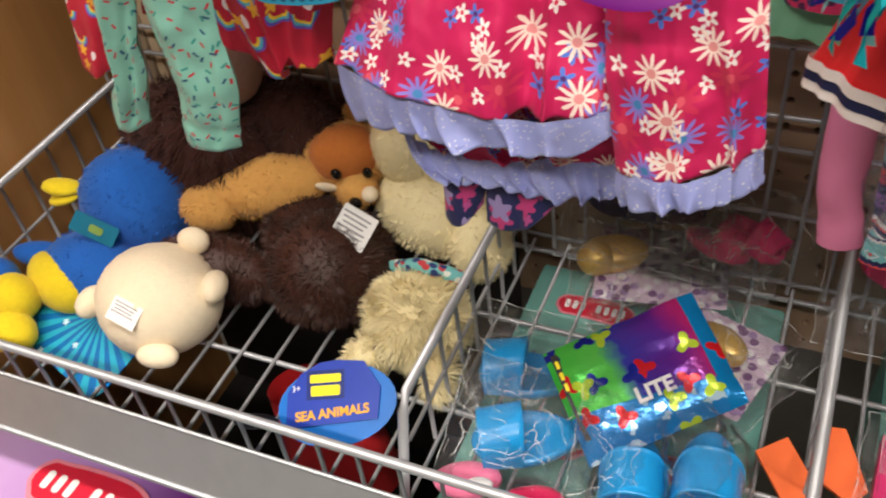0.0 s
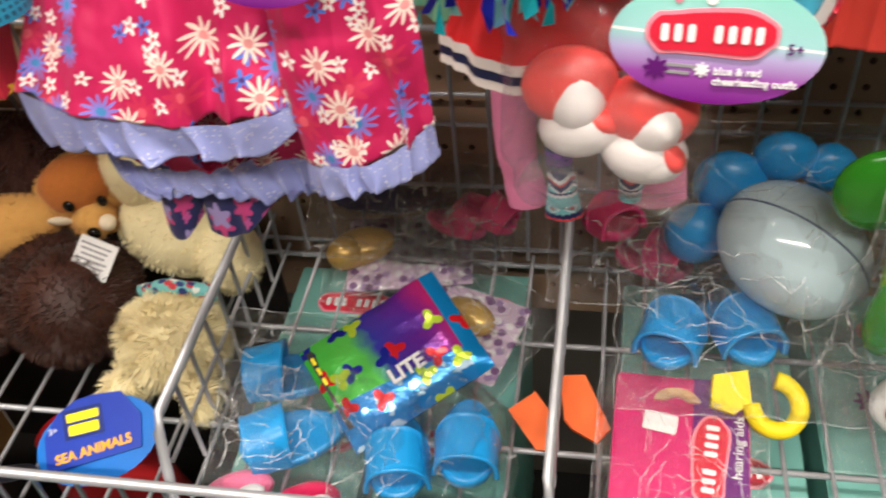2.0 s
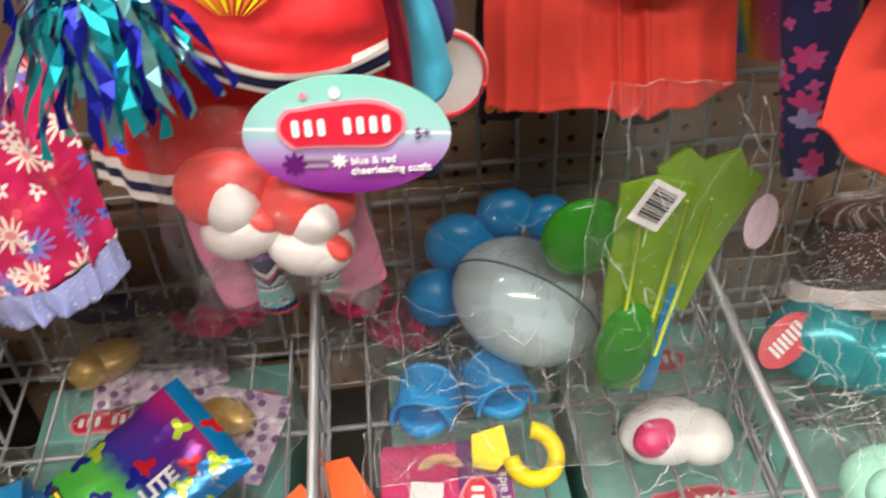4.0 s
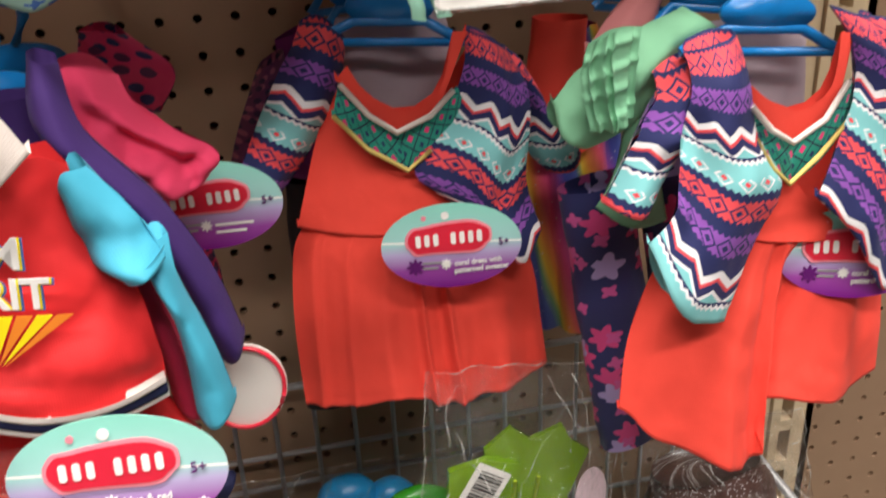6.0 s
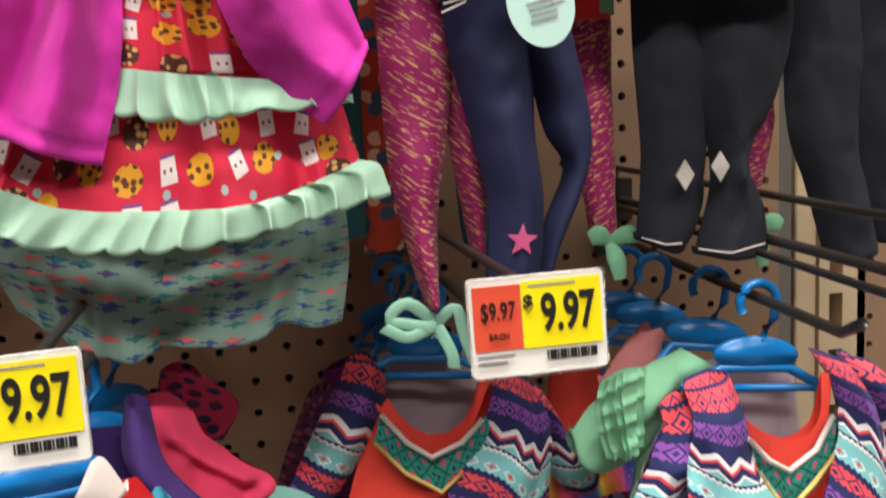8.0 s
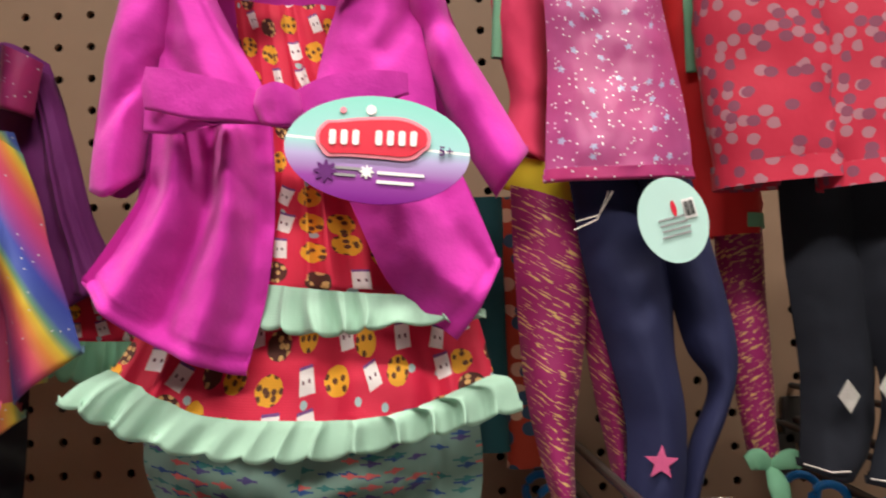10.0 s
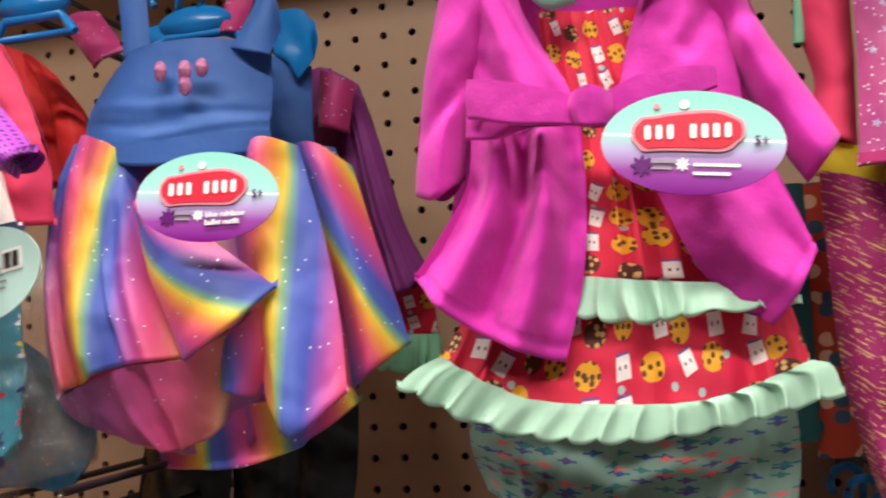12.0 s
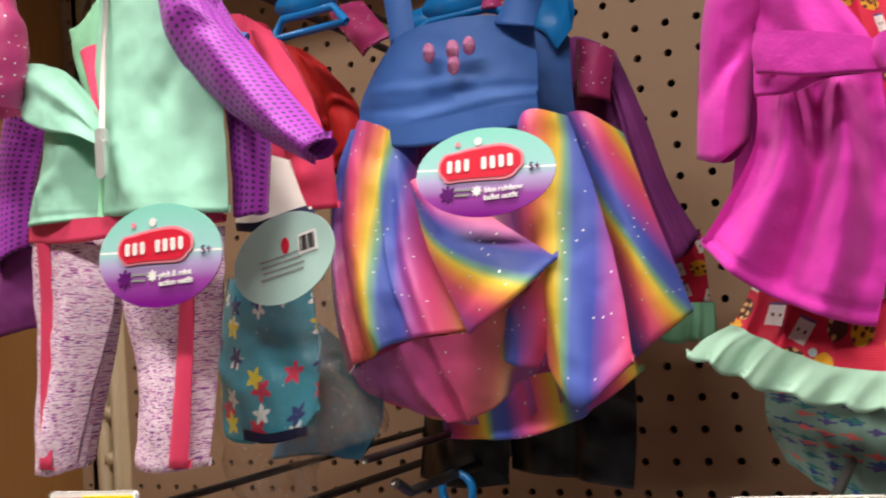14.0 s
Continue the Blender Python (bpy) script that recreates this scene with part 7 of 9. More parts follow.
# ---- leggings, jeans and tops on the upper hooks ----
def upper_right():
    rt = thing("doll_blouse", (0.08, -0.22, 1.51), "red doll top with green trim and yellow hem", "doll top")
    part("body", drape([(0.068, 1.624), (0.098, 1.622)], [(0.076, 1.516), (0.093, 1.507)], [(0.07, 1.576), (0.076, 1.545), (0.071, 1.523)], [(0.096, 1.556)], (-0.235, -0.245), M_PINKCLOTH, shoulder=True, bulge=0.012, seed=5, wrinkle=0.003), rt)
    part("yellow_hem", drape([(0.075, 1.513), (0.107, 1.503)], [(0.07, 1.497), (0.088, 1.488), (0.105, 1.483)], [], [], (-0.243, -0.243), M_YELLOWCLOTH, n=24, m=8, seed=4), rt)
    part("trim", sleeve([(0.076, -0.24, 1.64, 0.003, 0.003), (0.072, -0.243, 1.59, 0.003, 0.003), (0.07, -0.243, 1.565, 0.003, 0.003)], M_MINTSHADE, n=12, m=8, wrinkle=0), rt, "green trim")
    ml = thing("doll_leggings", (0.09, -0.25, 1.34), "magenta doll leggings with gold dashes and a mint bow", "doll leggings", "gold dash leggings")
    part("leg", drape([(0.073, 1.497), (0.093, 1.489), (0.113, 1.483)], [(0.089, 1.329), (0.093, 1.326), (0.097, 1.329)], [(0.073, 1.448), (0.075, 1.397), (0.082, 1.356)], [(0.109, 1.435), (0.099, 1.374)], (-0.252, -0.255), M_STREAK, bulge=0.012, seed=4, wrinkle=0.0018), ml)
    part("leg", drape([(0.106, 1.458), (0.12, 1.434)], [(0.118, 1.346), (0.125, 1.348)], [(0.108, 1.409)], [(0.127, 1.395)], (-0.245, -0.245), M_STREAK, bulge=0.01, seed=6, wrinkle=0.0018), ml)
    for pts in (((0.094, -0.258, 1.318), (0.079, -0.262, 1.33), (0.070, -0.262, 1.322), (0.092, -0.262, 1.316)), ((0.094, -0.258, 1.318), (0.104, -0.262, 1.325), (0.108, -0.262, 1.31), (0.113, -0.262, 1.295)), ((0.093, -0.26, 1.317), (0.078, -0.264, 1.313), (0.066, -0.264, 1.319)), ((0.094, -0.26, 1.317), (0.1, -0.264, 1.303), (0.101, -0.264, 1.295))):
        part("bow_loop", sleeve([(*p, 0.0032, 0.001, 0.3) for p in pts], M_MINT, n=12, m=12, wrinkle=0.0006, seed=3), ml, "mint ribbon bow")
    sq = thing("doll_blouse", (0.126, -0.27, 1.50), "pink sequinned mesh doll top", "doll top")
    part("body", drape([(0.093, 1.611), (0.117, 1.589), (0.134, 1.588), (0.149, 1.607)], [(0.088, 1.497), (0.123, 1.495), (0.159, 1.496)], [(0.093, 1.557)], [(0.155, 1.557), (0.159, 1.522)], (-0.262, -0.275), M_SEQUIN, bulge=0.014, seed=4, n=50, wrinkle=0.002), sq)
    part("hem_band", drape([(0.088, 1.5), (0.123, 1.498), (0.159, 1.499)], [(0.087, 1.494), (0.122, 1.492), (0.16, 1.493)], [], [], (-0.2765, -0.2765), M_GLITTERPINK, bulge=0.0145, n=40, m=5, back=0), sq)
    st5 = [(0.008 * (1 if k % 2 == 0 else 0.42) * math.sin(math.pi * k / 5), 0.008 * (1 if k % 2 == 0 else 0.42) * math.cos(math.pi * k / 5)) for k in range(10)]
    nv = thing("doll_leggings", (0.135, -0.275, 1.345), "navy doll leggings with a pink star patch", "doll leggings")
    part("leg", drape([(0.101, 1.498), (0.116, 1.496), (0.137, 1.494)], [(0.115, 1.323), (0.13, 1.321), (0.144, 1.324)], [(0.106, 1.451), (0.115, 1.41), (0.121, 1.373)], [(0.147, 1.449), (0.147, 1.411), (0.15, 1.374)], (-0.264, -0.272), M_NAVYCLOTH, bulge=0.013, ridges=((0.6, 0.3, 0.5, 0.9, 0.008, 0.003), (0.9, 0.3, 0.5, 0.38, 0.006, -0.002)), n=44, m=50, seed=5), nv)
    part("leg", drape([(0.13, 1.495), (0.146, 1.495), (0.161, 1.496)], [(0.14, 1.328), (0.151, 1.326)], [(0.144, 1.449), (0.153, 1.412), (0.163, 1.393), (0.152, 1.366)], [(0.169, 1.462), (0.178, 1.41), (0.172, 1.383), (0.158, 1.352)], (-0.264, -0.266), M_NAVYCLOTH, bulge=0.011, n=40, m=50, seed=6), nv)
    part("star_patch", plate(st5, 0.0012, facing((0.133, -0.2875, 1.361), 0, 0, 6), plain_mat("pink glitter patch", (224, 96, 150), 0.5, 0.2, 400, 0.3, 0.9), "star_patch"), nv, "pink star patch")
    for k in range(2):
        part("pocket_stitch", rod([(0.100 + 0.001 * k, -0.2805, 1.47 + 0.004 * k), (0.110 + 0.001 * k, -0.286, 1.474 + 0.002 * k), (0.116 + 0.002 * k, -0.287, 1.487)], 0.0004, M_WHITECLOTH, 5), nv)
    tag_back(nv, (0.142, -0.3, 1.471), -6, -4, -12, w=0.031, h=0.040)
    jn = thing("doll_jeans", (0.25, -0.22, 1.335), "dark denim doll jeans with silver diamond studs", "doll jeans", "dark jeans")
    part("leg", drape([(0.221, 1.521), (0.237, 1.521), (0.26, 1.521)], [(0.221, 1.346), (0.239, 1.338), (0.25, 1.338)], [(0.221, 1.46), (0.225, 1.392)], [(0.269, 1.453), (0.267, 1.411), (0.261, 1.359)], (-0.218, -0.218), M_JEANS, bulge=0.014, n=44, m=50, seed=5, wrinkle=0.0026), jn)
    part("leg", drape([(0.253, 1.52), (0.281, 1.519), (0.312, 1.519)], [(0.254, 1.336), (0.277, 1.332), (0.301, 1.336)], [(0.251, 1.453), (0.258, 1.417), (0.265, 1.381)], [(0.316, 1.459), (0.302, 1.415), (0.287, 1.388), (0.298, 1.361)], (-0.224, -0.224), M_JEANS, bulge=0.014, ridges=((0.3, 0.45, 0.5, 0.75, 0.008, 0.004), (0.9, 0.6, 0.4, 0.68, 0.006, -0.003)), n=44, m=50, seed=6, wrinkle=0.0026), jn)
    part("hem_stitch", rod([(0.218, -0.2335, 1.349), (0.232, -0.2335, 1.344), (0.242, -0.2335, 1.344)], 0.0005, M_WHITECLOTH, 5), jn)
    part("hem_stitch", rod([(0.249, -0.2395, 1.341), (0.269, -0.2395, 1.337), (0.29, -0.2395, 1.341)], 0.0005, M_WHITECLOTH, 5), jn)
    for dx, dz in ((0.2405, 1.383), (0.2615, 1.3865)):
        part("stud_patch", plate([(0, 0.0085), (0.0055, 0), (0, -0.0085), (-0.0055, 0)], 0.0012, facing((dx, -0.242, dz)), plain_mat("silver studs", (225, 220, 216), 0.25, 0.5, 900, 0.4, 1.0), "stud_patch"), jn, "silver diamond stud patch")
    j2 = thing("doll_jeans", (0.345, -0.21, 1.33), "dark denim doll jeans next on the hook", "doll jeans", "dark jeans")
    part("leg", drape([(0.329, 1.523), (0.369, 1.523)], [(0.349, 1.326), (0.369, 1.322), (0.387, 1.325)], [(0.322, 1.452), (0.325, 1.401), (0.338, 1.365)], [(0.374, 1.45), (0.373, 1.392)], (-0.206, -0.206), M_JEANS, bulge=0.014, n=44, m=50, seed=8, wrinkle=0.0026), j2)
    part("leg", drape([(0.364, 1.523), (0.422, 1.522)], [(0.386, 1.33), (0.412, 1.325), (0.437, 1.327)], [(0.363, 1.45), (0.371, 1.392)], [(0.433, 1.389)], (-0.206, -0.206), M_JEANS, bulge=0.014, n=44, m=50, seed=9, wrinkle=0.0026), j2)
    pg = thing("doll_leggings", (0.29, -0.18, 1.345), "magenta doll leggings behind jeans with mint bows", "doll leggings", "gold dash leggings")
    part("leg", sleeve([(0.205, -0.19, 1.53, 0.014, 0.01), (0.208, -0.19, 1.42, 0.012, 0.01), (0.212, -0.19, 1.345, 0.008, 0.008)], M_STREAK, n=28, m=14, seed=4), pg)
    part("leg", sleeve([(0.30, -0.185, 1.46, 0.022, 0.01), (0.305, -0.185, 1.40, 0.02, 0.01), (0.30, -0.185, 1.35, 0.010, 0.008)], M_STREAK, n=28, m=14, seed=5), pg)
    for x0 in (0.212, 0.305):
        for dx, dz in ((0.016, 0.002), (-0.014, 0.003), (0.004, -0.022)):
            part("bow_loop", sleeve([(x0, -0.2, 1.343, 0.003, 0.001), (x0 + dx * 0.6, -0.205, 1.343 + dz * 0.6 + 0.003, 0.006, 0.0015), (x0 + dx, -0.205, 1.343 + dz, 0.004, 0.001)], M_MINTSHADE, n=12, m=8, wrinkle=0.0006), pg)
    pd = thing("doll_blouse", (0.215, -0.24, 1.49), "hot pink doll top printed with small grey beasts", "doll top", "pink beast tops")
    part("body", sleeve([(0.212, -0.235, 1.66, 0.03, 0.016), (0.214, -0.238, 1.58, 0.038, 0.018), (0.22, -0.238, 1.495, 0.04, 0.02)], M_PINKDOGS, n=44, m=18, seed=4, wrinkle=0.003), pd)
    part("hem_band", sleeve([(0.2195, -0.238, 1.505, 0.0402, 0.0208), (0.22, -0.238, 1.493, 0.041, 0.0212)], M_PINKDOGS, n=40, m=4, wrinkle=0.001), pd)
    p2 = thing("doll_blouse", (0.30, -0.24, 1.49), "pink doll top with a lace bib next to jeans", "doll top", "pink beast tops")
    part("body", sleeve([(0.268, -0.242, 1.66, 0.03, 0.016), (0.27, -0.244, 1.58, 0.038, 0.018), (0.276, -0.244, 1.492, 0.044, 0.02)], M_PINKDOGS, n=44, m=18, seed=6, wrinkle=0.003), p2)
    part("hem_band", sleeve([(0.2755, -0.244, 1.502, 0.0442, 0.0208), (0.276, -0.244, 1.49, 0.045, 0.0212)], M_PINKDOGS, n=40, m=4, wrinkle=0.001), p2)
    r2 = thing("doll_jacket", (0.19, -0.2, 1.46), "red doll jacket with green trim behind a pink top", "doll jacket")
    part("body", sleeve([(0.196, -0.2, 1.66, 0.024, 0.014), (0.19, -0.2, 1.58, 0.022, 0.014), (0.196, -0.2, 1.47, 0.022, 0.014)], M_RED, n=36, m=14, seed=5, wrinkle=0.004), r2)
    part("trim", sleeve([(0.18, -0.216, 1.64, 0.003, 0.002), (0.178, -0.217, 1.56, 0.003, 0.002)], M_MINTSHADE, n=12, m=8, wrinkle=0), r2, "green trim")
    part("trim", sleeve([(0.195, -0.2, 1.482, 0.0225, 0.0145), (0.195, -0.2, 1.474, 0.0225, 0.0145)], M_MINTSHADE, n=30, m=3, wrinkle=0.001), r2, "green hem trim")
    for hx, hy in ((0.126, -0.262), (0.214, -0.236), (0.196, -0.2), (0.085, -0.22)):
        hanger(hx, hy, 1.672, wide=0.05)
    tl = thing("doll_trousers", (0.075, -0.18, 1.35), "teal and plaid doll trousers on the hook behind", "doll trousers")
    part("leg", sleeve([(0.062, -0.18, 1.50, 0.012, 0.008), (0.062, -0.18, 1.355, 0.009, 0.008)], M_TEALCLOTH, n=24, m=8), tl)
    part("leg", sleeve([(0.078, -0.175, 1.50, 0.012, 0.008), (0.082, -0.175, 1.345, 0.011, 0.008)], M_ORANGEPLAID, n=24, m=8), tl)
    part("leg", sleeve([(0.138, -0.16, 1.50, 0.013, 0.008), (0.144, -0.16, 1.335, 0.012, 0.008)], M_TEALCLOTH, n=24, m=8), tl)
    peg_hook(0.30, 1.345, 0.36, 0.006)


coral_dress_slim()
coral_dress_wide()
mid_right_extras()
cheer_set()
upper_right()
price_ticket((0.1065, -0.393, 1.3455), -3, -1, -4)
price_ticket((-0.0775, -0.408, 1.337), 4, -1, -4)
price_ticket((-0.411, -0.425, 1.338), 8, 0, -6)


# ---- lower hooks: floral dress, mint trousers, rainbow print ----
def lower_clothes():
    y = -0.225
    d = thing("floral_dress", (-0.33, y, 0.966), "magenta floral doll dress with lavender glitter frills", "doll dress")
    part("under_tier", drape([(-0.412, 1.01), (-0.338, 1.013), (-0.266, 1.02)], [(-0.385, 0.981), (-0.338, 0.986), (-0.299, 0.994), (-0.262, 0.994)], [(-0.399, 0.991)], [], (-0.232, -0.238), M_FLORAL, folds=(5, 0.001, 0.004), n=70, m=14, seed=3), d)
    part("under_frill", drape([(-0.409, 0.998), (-0.389, 0.986), (-0.346, 0.986), (-0.3, 0.995), (-0.262, 0.995)], [(-0.386, 0.957), (-0.338, 0.969), (-0.295, 0.965), (-0.259, 0.971)], [(-0.402, 0.972)], [], (-0.236, -0.242), M_GLITTERHEM, folds=(9, 0.002, 0.006), n=110, m=14, seed=8, scallop=0.003, wrinkle=0.002, back=0), d, "lavender glitter tulle frill")
    part("skirt", drape([(-0.417, 1.114), (-0.347, 1.12), (-0.267, 1.127)], [(-0.432, 1.055), (-0.378, 1.054), (-0.325, 1.047), (-0.293, 1.047), (-0.257, 1.052)], [(-0.423, 1.08)], [(-0.264, 1.092)], (-0.232, -0.262), M_FLORAL, bulge=0.02, folds=(4, 0.003, 0.006), ridges=((0.35, 0.0, 0.3, 1.0, 0.014, 0.006), (0.75, 0.0, 0.7, 1.0, 0.012, -0.007)), n=90, m=40, seed=4, wrinkle=0.003), d)
    part("hem_frill", drape([(-0.432, 1.056), (-0.378, 1.055), (-0.325, 1.048), (-0.293, 1.048), (-0.255, 1.053)], [(-0.422, 1.019), (-0.373, 1.028), (-0.347, 1.022), (-0.325, 1.028), (-0.286, 1.026), (-0.252, 1.039)], [(-0.43, 1.036)], [], (-0.262, -0.266), M_GLITTERHEM, bulge=0.02, folds=(7, 0.001, 0.005), n=110, m=16, seed=6, scallop=0.003, wrinkle=0.0015, back=0), d, "lavender glitter tulle frill")
    part("front_panel", drape([(-0.267, 1.135), (-0.233, 1.138), (-0.189, 1.142)], [(-0.251, 1.023), (-0.212, 1.031), (-0.176, 1.051)], [(-0.264, 1.091), (-0.257, 1.054)], [(-0.182, 1.101)], (-0.248, -0.276), M_FLORAL, bulge=0.016, folds=(2, 0.001, 0.004), ridges=((0.1, 0.3, 0.12, 1.0, 0.01, 0.004), (0.6, 0.2, 0.65, 1.0, 0.016, -0.005)), n=60, m=44, seed=9, wrinkle=0.003), d)
    part("hem_frill", drape([(-0.252, 1.025), (-0.212, 1.033), (-0.176, 1.053)], [(-0.248, 0.999), (-0.219, 1.012), (-0.195, 1.022), (-0.172, 1.032)], [(-0.252, 1.011)], [], (-0.276, -0.28), M_GLITTERHEM, bulge=0.016, folds=(6, 0.001, 0.004), n=80, m=14, seed=7, scallop=0.002, wrinkle=0.0015, back=0), d, "lavender glitter tulle frill")
    part("bodice", sleeve([(-0.31, y, 1.276, 0.05, 0.024), (-0.31, y, 1.176, 0.06, 0.03)], M_FLORAL, n=50, m=8), d)
    swing_tag(d, (-0.25, y - 0.07, 1.158), -6, -10, 0)
    hanger(-0.31, y, 1.331, wide=0.09)
    peg_hook(-0.31, 1.331, 0.3)
    lg = thing("doll_leggings", (-0.36, y, 0.896), "navy floral doll leggings below a floral dress", "doll leggings", "floral leggings")
    part("leg", drape([(-0.386, 0.964), (-0.35, 0.971)], [(-0.388, 0.912), (-0.373, 0.914), (-0.358, 0.93)], [], [], (-0.228, -0.228), M_NAVYFLOWER, n=24, m=20, seed=4), lg)
    part("leg", drape([(-0.353, 0.967), (-0.3, 0.972)], [(-0.355, 0.917), (-0.328, 0.921), (-0.303, 0.945)], [], [], (-0.23, -0.23), M_NAVYFLOWER, n=30, m=20, seed=7, ridges=((0.5, 0.1, 0.4, 1.0, 0.006, -0.003),)), lg)
    my = -0.255
    mp = thing("doll_trousers", (-0.6, my, 0.95), "shiny mint doll pyjama trousers with tiny dashes", "doll trousers")
    part("leg", drape([(-0.615, 1.112), (-0.57, 1.116)], [(-0.637, 0.992), (-0.63, 0.967), (-0.61, 0.973)], [(-0.619, 1.054), (-0.621, 1.017)], [(-0.591, 1.048), (-0.595, 1.021)], (-0.255, -0.255), M_MINTDASH, bulge=0.008, ridges=((0.4, 0.1, 0.5, 0.9, 0.006, 0.004), (0.8, 0.3, 0.7, 0.9, 0.004, -0.003)), seed=4, wrinkle=0.003), mp)
    part("leg", drape([(-0.568, 1.12), (-0.506, 1.125)], [(-0.572, 0.975), (-0.55, 0.972), (-0.526, 0.972)], [(-0.569, 1.066), (-0.564, 1.013)], [(-0.515, 1.07), (-0.512, 1.028)], (-0.262, -0.262), M_MINTDASH, bulge=0.01, ridges=((0.35, 0.1, 0.4, 0.8, 0.008, 0.004), (0.75, 0.3, 0.7, 0.95, 0.005, -0.003), (0.0, 0.86, 1.0, 0.9, 0.002, -0.002)), n=40, m=44, seed=6, wrinkle=0.003), mp)
    rr = thing("doll_dress", (-0.58, -0.19, 0.97), "red rainbow print doll nightdress behind mint trousers", "doll dress")
    part("skirt_panel", drape([(-0.689, 1.082), (-0.649, 1.085), (-0.606, 1.088)], [(-0.711, 0.975), (-0.688, 0.975), (-0.665, 0.988)], [(-0.702, 1.02)], [], (-0.205, -0.205), M_RAINRED, bulge=0.008, ridges=((0.5, 0.1, 0.5, 1.0, 0.01, 0.005),), seed=5), rr)
    part("skirt_panel", drape([(-0.623, 1.082), (-0.536, 1.089)], [(-0.638, 1.026), (-0.583, 1.016), (-0.54, 1.005)], [], [], (-0.195, -0.195), M_RAINRED, bulge=0.008, folds=(3, 0.002, 0.006), seed=6, n=50), rr)
    part("skirt_panel", drape([(-0.551, 1.093), (-0.497, 1.098), (-0.45, 1.102)], [(-0.537, 1.007), (-0.516, 0.995), (-0.504, 1.018), (-0.492, 1.011), (-0.469, 1.02)], [(-0.547, 1.038)], [(-0.463, 1.052)], (-0.205, -0.205), M_RAINRED, bulge=0.01, folds=(2, 0.003, 0.007), seed=7, n=60, ridges=((0.55, 0.1, 0.55, 1.0, 0.008, -0.006),)), rr)
    hat = thing("doll_hat", (-0.5, -0.25, 1.075), "turquoise crocheted doll hat above a dress", "doll hat")
    part("brim", sleeve([(-0.445, -0.255, 1.16, 0.03, 0.02), (-0.447, -0.256, 1.12, 0.038, 0.026), (-0.447, -0.256, 1.106, 0.04, 0.028)], print_dots("turquoise crochet", (30, 140, 176), (10, 80, 110), 0.005, 0.3), n=44, m=12, seed=4, wrinkle=0.002), hat)
    mt = thing("doll_skirt", (-0.15, -0.12, 1.02), "sage and striped doll skirt on a hook behind", "doll skirt")
    part("skirt", sleeve([(-0.175, -0.11, 1.14, 0.03, 0.02), (-0.17, -0.11, 1.07, 0.04, 0.024), (-0.172, -0.11, 1.03, 0.044, 0.026)], M_MINTSHADE, n=60, m=12, folds=(7, 0.001, 0.005), seed=3), mt)
    part("top", sleeve([(-0.15, -0.13, 1.16, 0.03, 0.016), (-0.152, -0.13, 1.09, 0.036, 0.02), (-0.15, -0.13, 1.06, 0.038, 0.02)], M_LACE, n=40, m=10, seed=4), mt)
    peg_hook(-0.163, 1.165, 0.16)


# ---- soft toys ----
def fur(parts, mat, count=2500, length=0.009, width=0.0007, seed=1, comb=(0, 0, -0.6)):
    """Short strands of pile standing off the same ellipsoids."""
    rnd = random.Random(seed)
    verts, faces = [], []
    areas = [r[0] * r[1] + r[1] * r[2] + r[0] * r[2] for _, r, *_ in parts]
    for (c, r, *turn), area in zip(parts, areas):
        m = pose(*c, *(turn[0] if turn else (0, 0, 0)))
        rot = m.to_3x3()
        for _ in range(int(count * area / sum(areas))):
            u = Vector((rnd.gauss(0, 1), rnd.gauss(0, 1), rnd.gauss(0, 1))).normalized()
            p = m @ Vector((u.x * r[0], u.y * r[1], u.z * r[2]))
            nrm = (rot @ Vector((u.x / r[0], u.y / r[1], u.z / r[2]))).normalized()
            clump = Vector((noise.noise(p * 70), noise.noise(p * 70 + Vector((9, 0, 0))), noise.noise(p * 70 + Vector((0, 9, 0)))))
            d = (nrm + Vector(comb) * 0.5 + clump * 1.1 + Vector((rnd.gauss(0, 0.2), rnd.gauss(0, 0.2), rnd.gauss(0, 0.2)))).normalized()
            side = d.cross(nrm)
            side = side.normalized() * width if side.length > 1e-3 else Vector((width, 0, 0))
            k = len(verts)
            ln = length * rnd.uniform(0.6, 1.2)
            verts += [p - side - nrm * 0.001, p + side - nrm * 0.001, p + d * ln * 0.6 + side * 0.7, p + d * ln + Vector((0, 0, -0.2 * ln)), p + d * ln * 0.6 - side * 0.7]
            faces += [(k, k + 1, k + 2, k + 4), (k + 4, k + 2, k + 3)]
    return to_mesh("fur", verts, faces, None, [mat])


M_BRIGHT_BLUE, M_LEMON = plush_mat("bright blue plush", (20, 96, 190)), plush_mat("yellow plush", (246, 214, 30))
M_CREAM, M_BROWN = plush_mat("cream velour", (240, 222, 192), 0.82), plush_mat("chocolate plush", (74, 33, 16), 0.35, 0.5)
M_DARKBROWN, M_GOLD = plush_mat("dark brown pile", (66, 27, 18), 0.45), plush_mat("golden plush", (226, 170, 92), 0.6)
M_IVORY = plush_mat("ivory pile", (246, 230, 184), 0.85)
M_EYE = plain_mat("black glass eye", (10, 8, 8), 0.08)


def sewn_label(parent, at, w, h, yaw, pitch, roll, lines=5):
    m = facing(at, yaw, pitch, roll)
    tag = part("sewn_label", plate(bar(w, h, 0, 0, 0.05), 0.0006, m, M_WHITE, "sewn_label"), parent, "white cloth label with fine print")
    part("lettering", plates([bar(w * (0.8 - 0.1 * (k % 3)), h * 0.05, -0.04 * w, h * (0.32 - 0.14 * k), 0.1) for k in range(lines)], 0.0003, m @ pose(0, -0.0004, 0), M_GREY, "lettering"), tag)


